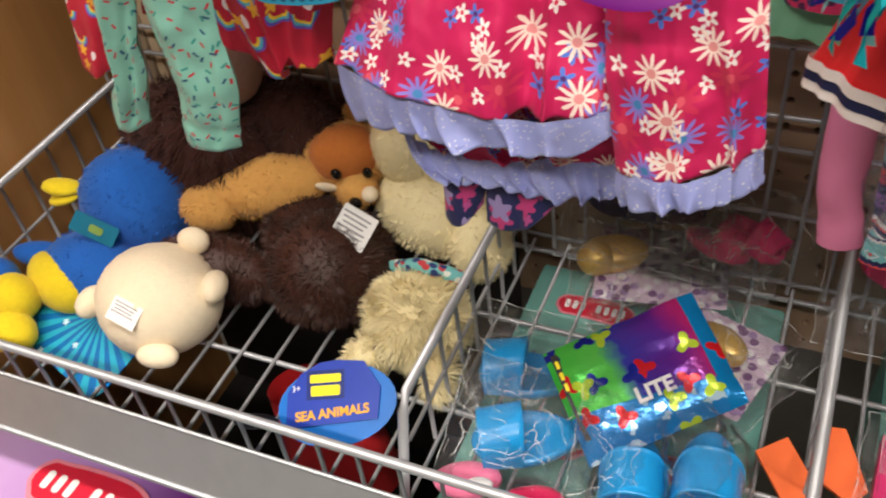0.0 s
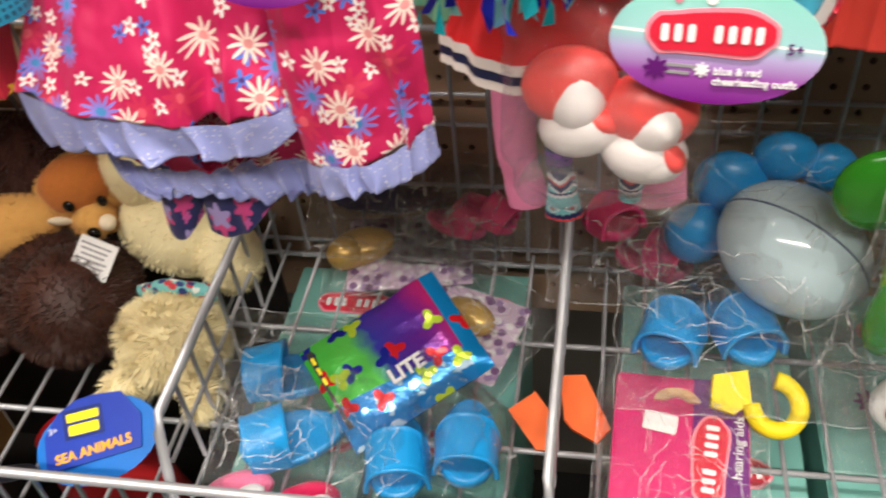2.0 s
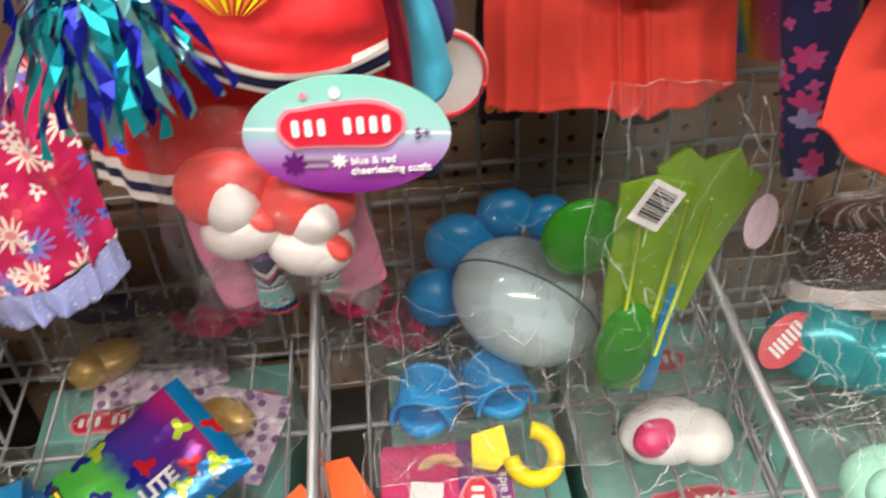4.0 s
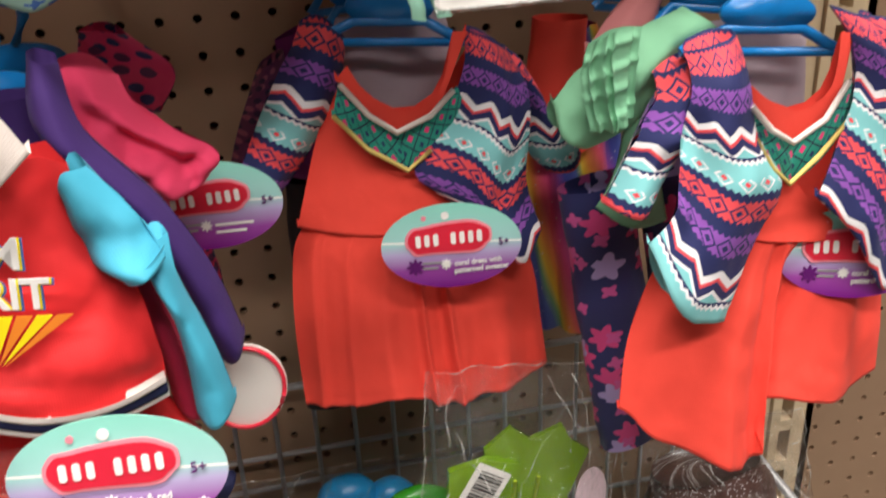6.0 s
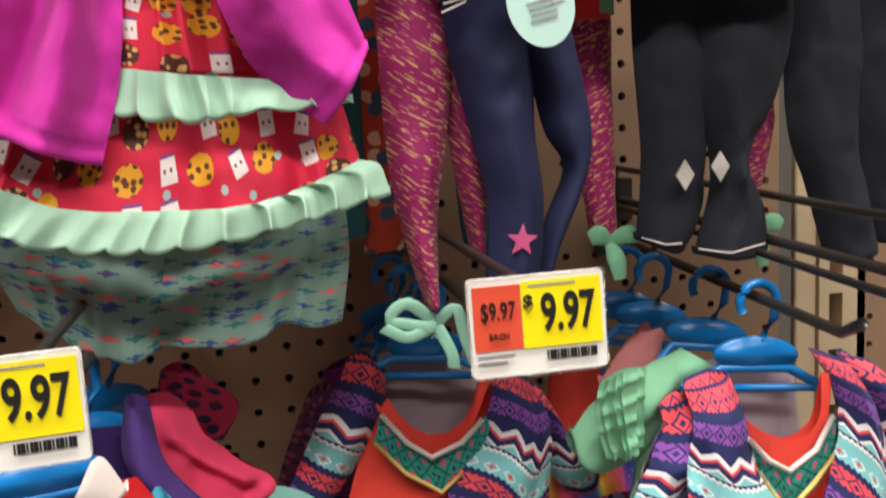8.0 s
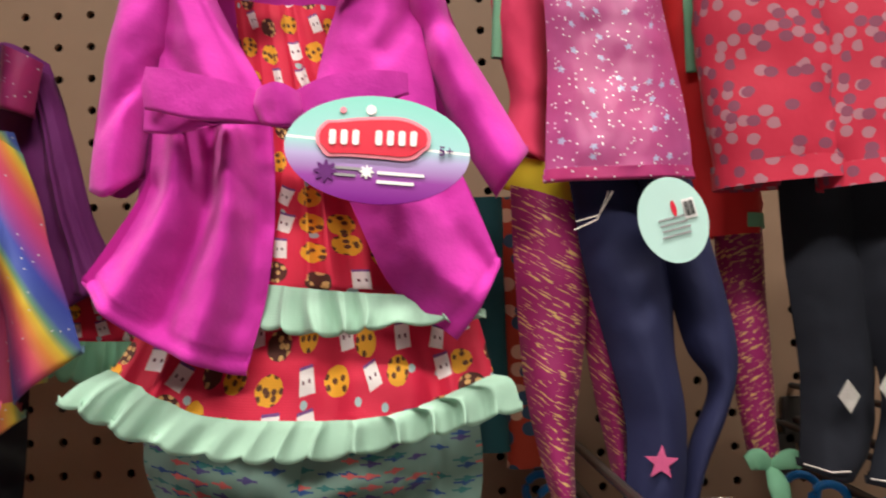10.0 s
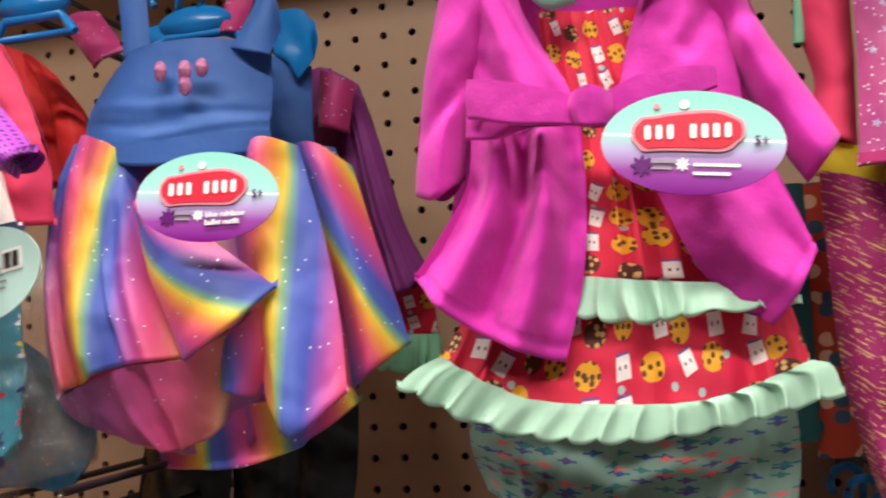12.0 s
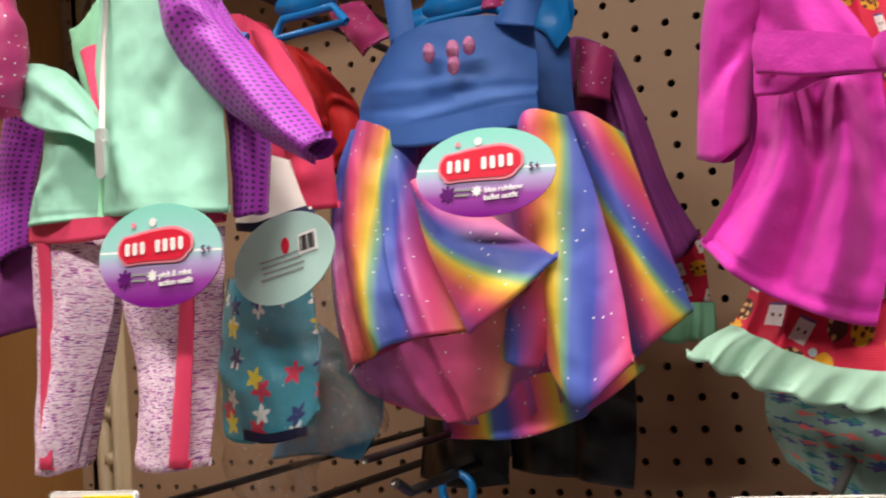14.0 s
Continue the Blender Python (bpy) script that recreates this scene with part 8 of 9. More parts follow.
def toys():
    made = len(scene.objects)
    # bird
    b = thing("toy_bird", (-0.80, -0.16, FLOOR_Z), "blue plush bird with a yellow beak and belly", "soft toy")
    parts = [((-0.785, -0.125, 0.765), (0.062, 0.055, 0.062)), ((-0.80, -0.20, 0.735), (0.055, 0.045, 0.038)), ((-0.86, -0.20, 0.74), (0.03, 0.014, 0.012), (0, 20, 30))]
    part("body", blob(parts, M_BRIGHT_BLUE, 0.0015, 50), b)
    part("fur", fur(parts, M_BRIGHT_BLUE, 2200, 0.003, 0.0006), b)
    part("beak", blob([((-0.855, -0.15, 0.79), (0.02, 0.012, 0.007), (0, 10, 20)), ((-0.855, -0.152, 0.778), (0.018, 0.012, 0.006), (0, -10, 20))], M_LEMON, 0.0008), b, "yellow felt beak")
    part("belly", blob([((-0.822, -0.225, 0.735), (0.045, 0.026, 0.03), (0, 0, -20))], M_LEMON, 0.001), b, "yellow plush belly")
    card = part("card_tag", plate(bar(0.045, 0.02, 0, 0, 0.1), 0.001, facing((-0.785, -0.19, 0.785), 10, -40, 30), plain_mat("teal card", (10, 110, 140), 0.3), "card_tag"), b, "teal folded card tag")
    part("printed_shape", plates([bar(0.014, 0.008, 0.002, 0, 0.3)], 0.0003, facing((-0.785, -0.1905, 0.785), 10, -40, 30) @ pose(0, -0.0004, 0), plain_mat("olive ink", (120, 150, 60)), "printed_shape"), card)
    # small yellow toy
    s = thing("toy_chick", (-0.84, -0.27, FLOOR_Z), "small yellow and blue plush toy against the basket's front", "soft toy")
    part("body", blob([((-0.846, -0.262, 0.742), (0.026, 0.024, 0.026)), ((-0.835, -0.288, 0.725), (0.026, 0.022, 0.022))], M_LEMON, 0.0012), s)
    part("wing", blob([((-0.868, -0.25, 0.75), (0.02, 0.018, 0.024))], M_BRIGHT_BLUE, 0.001), s, "blue plush wing")
    # cream pig lying on its face, with a striped card
    p = thing("toy_pig", (-0.70, -0.225, FLOOR_Z), "round cream velour plush pig lying face down", "soft toy")
    body = [((-0.700, -0.222, 0.745), (0.062, 0.056, 0.05))]
    part("body", blob(body, M_CREAM, 0.002, 24), p)
    part("foot", blob([((-0.682, -0.172, 0.780), (0.016, 0.012, 0.013))], M_CREAM, 0.0008), p)
    part("foot", blob([((-0.640, -0.208, 0.765), (0.012, 0.018, 0.013), (0, 0, 20))], M_CREAM, 0.0008), p)
    part("foot", blob([((-0.668, -0.276, 0.735), (0.02, 0.012, 0.012), (0, 0, 15))], M_CREAM, 0.0008), p)
    part("foot", blob([((-0.763, -0.245, 0.745), (0.012, 0.018, 0.014))], M_CREAM, 0.0008), p)
    sewn_label(p, (-0.695, -0.268, 0.775), 0.03, 0.022, -5, -55, 15, 4)
    ray = Nodes("blue card with rays")
    off = ray.split(ray.coord("UV"))
    wave = ray.tri(ray.math("MULTIPLY", ray.math("ARCTAN2", off[1], off[0]), 4.5))
    speck = ray.star(ray.cells(ray.coord("UV"), 0.014, 2.0), 0.3, 0.2)
    ray_mat = ray.done(ray.mix(speck, ray.mix(ray.math("GREATER_THAN", wave, 0.5), lin(14, 104, 170), lin(40, 160, 190)), lin(190, 220, 230)), 0.3)
    c = thing("toy_card", (-0.79, -0.24, FLOOR_Z), "blue card with pale rays behind a plush pig", "card")
    part("card", plate(bar(0.125, 0.14, 0.0, 0.0, 0.12), 0.0015, facing((-0.765, -0.235, 0.722), 0, -68, 0) @ pose(0, 0, 0, 0, 20, 0), ray_mat, "card"), c)
    # brown monkey
    m = thing("toy_monkey", (-0.57, -0.14, FLOOR_Z), "chocolate brown plush monkey lying on its front", "soft toy")
    mp = [((-0.562, -0.135, 0.748), (0.058, 0.062, 0.05)), ((-0.60, -0.10, 0.75), (0.045, 0.045, 0.042)), ((-0.67, -0.165, 0.742), (0.062, 0.03, 0.032), (0, 8, 8))]
    for piece, shape in zip(("head", "body", "arm"), mp):
        part(piece, blob([shape], M_BROWN, 0.002, 40), m)
    part("fur", fur(mp, M_BROWN, 15000, 0.008, 0.0005, 3, (0.2, -0.3, -0.4)), m)
    part("ear", blob([((-0.575, -0.092, 0.806), (0.012, 0.003, 0.004), (0, 30, 40))], M_CREAM, 0.0004), m, "cream felt ear")
    part("ear", blob([((-0.534, -0.084, 0.800), (0.008, 0.008, 0.008))], M_CREAM, 0.0004), m, "cream felt ear")
    sewn_label(m, (-0.530, -0.128, 0.797), 0.036, 0.034, -8, -48, 18, 6)
    # golden dog
    g = thing("toy_dog", (-0.63, -0.06, FLOOR_Z), "golden plush puppy lying on other toys", "soft toy")
    gp = [((-0.655, -0.085, 0.785), (0.075, 0.034, 0.03), (0, -10, 12)), ((-0.578, -0.045, 0.805), (0.042, 0.038, 0.038)), ((-0.553, -0.075, 0.795), (0.022, 0.02, 0.018)), ((-0.70, -0.12, 0.775), (0.032, 0.024, 0.022)), ((-0.575, -0.02, 0.842), (0.012, 0.008, 0.012)), ((-0.545, -0.03, 0.835), (0.010, 0.008, 0.012))]
    part("body", blob(gp, M_GOLD, 0.0012, 50), g)
    part("fur", fur(gp, M_GOLD, 6000, 0.0032, 0.0005, 5), g)
    part("mask", blob([((-0.574, -0.052, 0.816), (0.036, 0.032, 0.029))], plush_mat("ginger plush", (206, 120, 50)), 0.001), g, "ginger face patch")
    part("eye", blob([((-0.566, -0.085, 0.818), (0.006, 0.004, 0.006))], M_EYE, 0.0, detail=2), g, "black glass eye")
    part("eye", blob([((-0.540, -0.072, 0.815), (0.005, 0.004, 0.006))], M_EYE, 0.0, detail=2), g, "black glass eye")
    part("nose", blob([((-0.545, -0.094, 0.795), (0.007, 0.005, 0.006))], M_EYE, 0.0, detail=2), g, "black nose")
    # dark shaggy toy with a pale face
    k = thing("toy_bear", (-0.73, -0.05, FLOOR_Z), "dark brown shaggy plush animal with a pale face", "soft toy")
    kp = [((-0.735, -0.065, 0.79), (0.085, 0.05, 0.085)), ((-0.645, -0.035, 0.80), (0.07, 0.03, 0.075))]
    part("body", blob(kp, M_DARKBROWN, 0.002, 30), k)
    part("fur", fur(kp, M_DARKBROWN, 12000, 0.014, 0.0006, 9), k)
    part("face", blob([((-0.69, -0.05, 0.90), (0.04, 0.03, 0.045)), ((-0.70, -0.045, 0.945), (0.012, 0.01, 0.03))], plush_mat("dusky pink plush", (170, 130, 116)), 0.001), k, "dusky pink plush face")
    # cream dog and ivory lamb
    d = thing("toy_llama", (-0.48, -0.06, FLOOR_Z), "tall cream plush llama leaning on the basket's back", "soft toy")
    dp = [((-0.480, -0.055, 0.77), (0.062, 0.04, 0.05)), ((-0.505, -0.045, 0.835), (0.036, 0.03, 0.05)), ((-0.43, -0.075, 0.755), (0.03, 0.03, 0.04))]
    for piece, shape in zip(("body", "neck", "leg"), dp):
        part(piece, blob([shape], M_IVORY, 0.0018, 40), d)
    part("fur", fur(dp, M_IVORY, 6000, 0.004, 0.0005, 4), d)
    a = thing("toy_lamb", (-0.455, -0.17, FLOOR_Z), "fluffy ivory plush lamb with a patterned scarf", "soft toy")
    ap = [((-0.456, -0.168, 0.742), (0.045, 0.042, 0.04)), ((-0.49, -0.205, 0.722), (0.014, 0.024, 0.018), (0, 0, -20)), ((-0.42, -0.205, 0.722), (0.012, 0.026, 0.016), (0, 0, 10))]
    part("body", blob(ap, M_IVORY, 0.002, 50), a)
    part("fur", fur(ap, M_IVORY, 9000, 0.011, 0.0005, 6, (0, -0.5, -0.3)), a)
    part("scarf", sleeve([(-0.49, -0.135, 0.765, 0.008, 0.006), (-0.456, -0.142, 0.782, 0.008, 0.006), (-0.42, -0.132, 0.765, 0.008, 0.006)], print_confetti("aqua woven scarf", (120, 196, 196), [(200, 60, 70), (40, 60, 120), (240, 240, 230)], 0.009), n=20, m=12, wrinkle=0.002), a, "aqua patterned scarf")
    part("card_tag", plate(bar(0.016, 0.062, 0, 0, 0.1), 0.0012, facing((-0.503, -0.215, 0.722), -50, -50, 10), plain_mat("plum card", (110, 60, 80), 0.4), "card_tag"), a, "folded plum and white card")
    # sea toy with its blue header card
    w = thing("sea_toy", (-0.48, -0.28, FLOOR_Z), "blue net of sea animal toys with a printed header card", "toy bag")
    hm = facing((-0.494, -0.283, 0.729), 0, -58, 0) @ pose(0, 0, 0, 0, -22, 0) @ Matrix.Scale(0.84, 4)
    hc = part("header_card", plate([(-0.05, -0.03), (0.05, -0.032), (0.056, 0.0), (0.04, 0.028), (0.012, 0.033), (-0.008, 0.033), (-0.03, 0.024), (-0.046, 0.006)], 0.0015, hm, plain_mat("royal blue card", (28, 60, 170), 0.3), "header_card"), w, "royal blue card with a yellow badge")
    part("badge", plates([bar(0.042, 0.030, -0.004, 0.009, 0.05)], 0.0004, hm @ pose(0, -0.0005, 0, 0, 4, 0), plain_mat("deep blue ink", (20, 44, 120), 0.3), "badge"), hc)
    part("badge_lettering", plates([bar(0.034, 0.0085, -0.004, 0.0155, 0.2), bar(0.032, 0.0105, -0.004, 0.003, 0.2)], 0.0004, hm @ pose(0, -0.001, 0, 0, 4, 0), M_YELLOW_CARD, "badge_lettering"), hc)
    lettering("SEA ANIMALS", 0.0135, hm @ pose(0.002, -0.0006, -0.0205), plain_mat("amber ink", (246, 176, 40)), hc, bold=0.0004)
    lettering("3+", 0.009, hm @ pose(-0.036, -0.0006, 0.009), M_LOGO_WHITE, hc)
    part("backing", plate(oval(0.13, 0.085, 30), 0.001, hm @ pose(0.006, 0.003, -0.012), plain_mat("bright blue card", (16, 110, 200), 0.3), "backing"), w, "bright blue card behind")
    part("fish", blob([((-0.548, -0.322, 0.716), (0.022, 0.008, 0.006), (0, -6, 12))], plain_mat("black vinyl", (20, 22, 30), 0.3), 0.001), w, "black vinyl sea animal")

    for ob in list(scene.objects)[made:]:
        if ob.parent is None and ob.name.startswith("toy_"):
            ob.location.y -= 0.022
            ob.location.x += 0.006


# ---- doll accessories in bags ----
def bag(parent, m, w, h, thick=0.014, seed=1, film=None, n=44):
    """A pillow of crumpled film in the local x, z plane of m."""
    verts, faces, uvs = [], [], []
    for side in (-1, 1):
        k0 = len(verts)
        for i in range(n + 1):
            for j in range(n + 1):
                u, v = 2 * i / n - 1, 2 * j / n - 1
                puff = (1 - u ** 4) * (1 - v ** 4)
                q = Vector((u * w * 18 + seed, v * h * 18, seed * 3.3 + side))
                crumple = noise.noise(q) + 0.6 * noise.noise(q * 2.1)
                crease = 1 - 2 * abs(noise.noise(q * 1.7)) + 0.7 * (1 - 2 * abs(noise.noise(q * 3.9 + Vector((3, 1, 0)))))
                edge = 0.05 * noise.noise(Vector((u * 3 + seed, v * 3, side)))
                verts.append(m @ Vector((u * w / 2 * (1 + edge), side * thick * puff * (0.75 + 0.5 * crumple) + 0.004 * crumple + side * 0.0028 * crease, v * h / 2 * (1 + edge))))
                uvs.append((u, v))
        for i in range(n):
            for j in range(n):
                a = k0 + i * (n + 1) + j
                faces.append((a, a + 1, a + n + 2, a + n + 1))
    # pale strips along folds and the sealed edge: their glints put into the colour
    kinds, rnd = [0] * len(faces), random.Random(int(seed * 7) + 3)
    out = (m.to_3x3() @ Vector((0, -1, 0))).normalized()

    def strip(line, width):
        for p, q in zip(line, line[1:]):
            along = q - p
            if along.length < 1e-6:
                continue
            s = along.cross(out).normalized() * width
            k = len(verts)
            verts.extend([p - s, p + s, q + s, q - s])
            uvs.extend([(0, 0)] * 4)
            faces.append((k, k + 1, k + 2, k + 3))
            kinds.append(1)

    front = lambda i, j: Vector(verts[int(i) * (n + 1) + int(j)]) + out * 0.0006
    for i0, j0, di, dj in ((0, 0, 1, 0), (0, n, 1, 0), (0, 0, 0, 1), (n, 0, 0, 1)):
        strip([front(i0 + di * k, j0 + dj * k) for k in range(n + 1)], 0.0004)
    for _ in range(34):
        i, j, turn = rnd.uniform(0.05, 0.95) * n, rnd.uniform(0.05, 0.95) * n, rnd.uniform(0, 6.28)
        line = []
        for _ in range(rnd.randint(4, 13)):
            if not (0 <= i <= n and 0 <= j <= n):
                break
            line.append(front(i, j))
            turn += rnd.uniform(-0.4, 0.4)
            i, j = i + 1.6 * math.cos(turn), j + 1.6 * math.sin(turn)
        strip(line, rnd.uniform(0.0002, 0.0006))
    return part("bag", to_mesh("bag", verts, faces, uvs, [film or M_FILM, M_FILM_GLINT], face_mats=kinds), parent, "crumpled clear plastic bag")


def clog(parent, at, turn, mat, length=0.068, wide=0.034, strap=True, label=""):
    """Moulded doll slip-on: a thick rounded sole and a broad band over the foot, open at both ends."""
    m = pose(*at, *turn)
    n, rows, half = 30, 16, length / 2
    outline = [(wide / 2 * math.sin(a) * (1 + 0.14 * math.cos(a)), -half * math.cos(a)) for a in (2 * math.pi * k / n for k in range(n))]
    verts, faces = [], []
    for z, grow in ((-0.007, 0.90), (-0.005, 1.0), (0.001, 1.0), (0.003, 0.93), (0.001, 0.80)):
        verts += [m @ Vector((x * grow, yy * grow, z)) for x, yy in outline]
    for r in range(4):
        for k in range(n):
            q = (k + 1) % n
            faces.append((r * n + k, r * n + q, (r + 1) * n + q, (r + 1) * n + k))
    faces += [tuple(reversed(range(n))), tuple(range(4 * n, 5 * n))]
    part("sole", to_mesh("sole", verts, faces, None, [mat]), parent, label)
    verts, faces = [], []
    tall, y0, y1 = wide * 0.72, -0.80 * half, -0.10 * half
    ring = 22
    for i in range(rows + 1):
        t = i / rows
        yy = y0 + (y1 - y0) * t
        rise = tall * (0.80 + 0.22 * t)
        for thick in (0.0, -0.0034):
            for k in range(ring + 1):
                a = math.pi * k / ring
                lip = 0.0012 * (1 if i in (0, rows) else 0)
                x = (wide / 2 * 1.02 + thick + lip) * math.copysign(abs(math.cos(a)) ** 0.8, math.cos(a))
                verts.append(m @ Vector((x, yy + 0.006 * math.sin(a) * (t - 0.5), (rise + thick + lip) * math.sin(a) ** 0.85 - 0.003)))
    row = 2 * (ring + 1)
    for i in range(rows):
        for k in range(ring):
            a, b = i * row + k, (i + 1) * row + k
            faces += [(a, a + 1, b + 1, b), (a + ring + 1, b + ring + 1, b + ring + 2, a + ring + 2)]
    for i in (0, rows):
        for k in range(ring):
            a = i * row + k
            faces.append((a, a + ring + 1, a + ring + 2, a + 1))
    part("foot_band", to_mesh("foot_band", verts, faces, None, [mat]), parent)


def basket_goods():
    sky = plain_mat("sky blue rubber", (24, 148, 216), 0.32, 0.0, 80, 0.1)
    pink = plain_mat("hot pink rubber", (232, 54, 120), 0.35)
    gold = plain_mat("pale gold vinyl", (214, 176, 96), 0.28, 0.35)
    for k, (at, turn, bagat) in enumerate((((-0.340, -0.205, 0.722), (0, -6, -78), True), ((-0.322, -0.268, 0.722), (0, 4, -66), True), ((-0.232, -0.275, 0.722), (-6, 0, 10), True), ((-0.178, -0.258, 0.724), (-6, 4, 4), False))):
        t = thing("doll_clog", (at[0], at[1], FLOOR_Z), "sky blue rubber doll clog in a clear bag", "doll shoe", "sky blue clogs")
        clog(t, at, turn, sky, 0.088, 0.05)
        bag(t, facing((at[0], at[1], at[2] + 0.006), 10 * k, -70, 20 * k), 0.125, 0.105, 0.026, 3 + k)
    # blue foil bag of small toys
    f = thing("toy_bag", (-0.24, -0.2, FLOOR_Z), "blue, green and violet printed foil bag of small toys", "toy bag")
    foil = Nodes("printed foil")
    u, v, _ = foil.split(foil.coord("UV"))
    blot = foil.noise(26.0, 3.0)
    base = foil.ramp(foil.math("ADD", foil.math("MULTIPLY", u, 7.5), foil.math("MULTIPLY_ADD", blot, 0.35, 0.38)), [(0.0, lin(60, 200, 70)), (0.38, lin(100, 210, 90)), (0.5, lin(60, 60, 170)), (0.75, lin(100, 40, 150)), (1.0, lin(196, 40, 110))])
    low = foil.math("LESS_THAN", foil.math("ADD", v, foil.math("MULTIPLY", u, 0.12)), -0.018)
    base = foil.mix(low, base, foil.ramp(foil.noise(70.0, 2.0), [(0.35, lin(40, 130, 200)), (0.6, lin(190, 220, 240))], "CONSTANT"))
    side = foil.math("GREATER_THAN", u, 0.052)
    base = foil.mix(side, base, lin(16, 132, 200))
    shapes = foil.cells(foil.coord("UV"), 0.026, 4.0, 0.7)
    for k, rgb in enumerate(((214, 34, 44), (30, 40, 150), (190, 220, 60))):
        base = foil.mix(foil.flower(foil.cells(foil.coord("UV"), 0.03, 3.0 + 5.3 * k, 0.7), 0.33, 3, 0.4, 0.3), base, lin(*rgb))
    foil.bump(foil.noise(45.0, 3.0, rough=0.7), 0.5, 0.003)
    foil_mat = foil.done(base, 0.2, 0.35)
    fm = facing((-0.243, -0.208, 0.757), 0, -66, 0) @ pose(0, 0, 0, 0, -38, 0)
    n = 22
    verts, faces, uvs = [], [], []
    for sgn in (-1, 1):
        k0 = len(verts)
        for i in range(n + 1):
            for j in range(n + 1):
                a, b = 2 * i / n - 1, 2 * j / n - 1
                puff = max(0.0, 1 - a ** 6) * max(0.0, 1 - b ** 4)
                cr = noise.noise(Vector((a * 2.2, b * 3.1, 5.0)))
                verts.append(fm @ Vector((a * 0.066, sgn * (0.0008 + 0.014 * puff * (0.9 + 0.5 * cr)) + 0.004 * cr, b * 0.05)))
                uvs.append((a * 0.066, b * 0.05))
        for i in range(n):
            for j in range(n):
                q = k0 + i * (n + 1) + j
                faces.append((q, q + 1, q + n + 2, q + n + 1))
    fb = part("foil_bag", to_mesh("foil_bag", verts, faces, uvs, [foil_mat]), f)
    part("hang_slot", plates([bar(0.005, 0.026, 0.0585, 0.0, 0.5)], 0.0006, fm @ pose(0, -0.005, 0), M_BLACK, "hang_slot"), fb)
    part("title_bar", plates([bar(0.006, 0.075, -0.058, 0.006, 0.2)], 0.0006, fm @ pose(0, -0.0075, 0), M_BLACK, "title_bar"), fb, "black strip with yellow marks")
    part("title_marks", plates([bar(0.003, 0.007, -0.058, 0.014 + 0.010 * k, 0.3) for k in range(3)], 0.0004, fm @ pose(0, -0.009, 0), M_YELLOW_CARD, "title_marks"), fb)
    lettering("LITE", 0.017, fm @ pose(0.004, -0.0205, -0.018), M_LOGO_WHITE, fb, bold=0.0006)
    # shoes on cards in bags
    card_print = print_confetti("lilac card with spots", (214, 190, 214), [(160, 130, 180), (240, 236, 240), (120, 80, 130)], 0.012)
    for at, cardat, rot, size in (((-0.306, -0.062, 0.742), (-0.262, -0.050, 0.728), 15, 0.033), ((-0.195, -0.125, 0.722), (-0.210, -0.125, 0.708), -30, 0.028)):
        s = thing("doll_shoe", (at[0], at[1], FLOOR_Z), "pale gold doll shoe on a lilac card in a clear bag", "doll shoe", "gold shoes")
        part("shoe", blob([(at, (size, size * 0.62, 0.016), (0, -8, rot)), ((at[0] - 0.012, at[1] - 0.014, at[2] + 0.004), (size * 0.55, size * 0.5, 0.016), (0, 0, rot))], gold, 0.001), s)
        part("card", plate(bar(0.12, 0.09, 0, 0, 0.04), 0.001, facing(cardat, 0, -84, 0) @ pose(0, 0, 0, 0, -rot * 0.6, 0), card_print, "card"), s, "lilac printed card")
        bag(s, facing((cardat[0], cardat[1], cardat[2] + 0.016), 0, -82, 0) @ pose(0, 0, 0, 0, -rot, 0), 0.17, 0.12, 0.018, 8 + rot)
    cap = thing("baseball_hat", (-0.285, -0.02, 0.72), "navy doll cap in a clear bag", "doll cap")
    part("cap", blob([((-0.285, -0.022, 0.772), (0.055, 0.018, 0.014), (0, 0, 5))], M_NAVYCLOTH, 0.001), cap)
    bag(cap, facing((-0.28, -0.05, 0.775), 0, -60, 0), 0.15, 0.09, 0.026, 21)
    for at, turn in (((-0.215, -0.045, 0.765), (0, 10, 70)), ((-0.185, -0.04, 0.775), (10, 10, 60))):
        s = thing("doll_sandal", (at[0], at[1], FLOOR_Z + 0.02), "hot pink doll sandal in a glittered clear bag", "doll shoe", "pink sandals")
        clog(s, at, turn, pink, 0.062, 0.034, False)
        bag(s, facing((at[0], at[1], at[2] + 0.012), 0, -50, 0), 0.11, 0.09, 0.02, 31 + turn[2])
    for at, turn in (((-0.075, -0.055, 0.785), (-20, 0, 30)), ((-0.035, -0.085, 0.77), (-10, 0, 60))):
        s = thing("doll_sandal", (at[0], at[1], FLOOR_Z + 0.02), "bright pink doll sandal in a clear bag", "doll shoe", "pink sandals")
        clog(s, at, turn, pink, 0.075, 0.042, False)
    bag(s, facing((-0.05, -0.075, 0.79), 0, -55, 0), 0.15, 0.13, 0.03, 41)
    for at, turn in (((-0.016, -0.158, 0.762), (-8, -4, -16)), ((0.034, -0.150, 0.764), (-8, 4, 14))):
        s = thing("doll_slider", (at[0], at[1], FLOOR_Z + 0.02), "sky blue rubber doll slider in a clear bag", "doll shoe", "blue sliders")
        clog(s, at, turn, sky, 0.095, 0.05, False)
    bag(s, facing((0.03, -0.165, 0.785), 0, -68, 0), 0.19, 0.16, 0.03, 52)
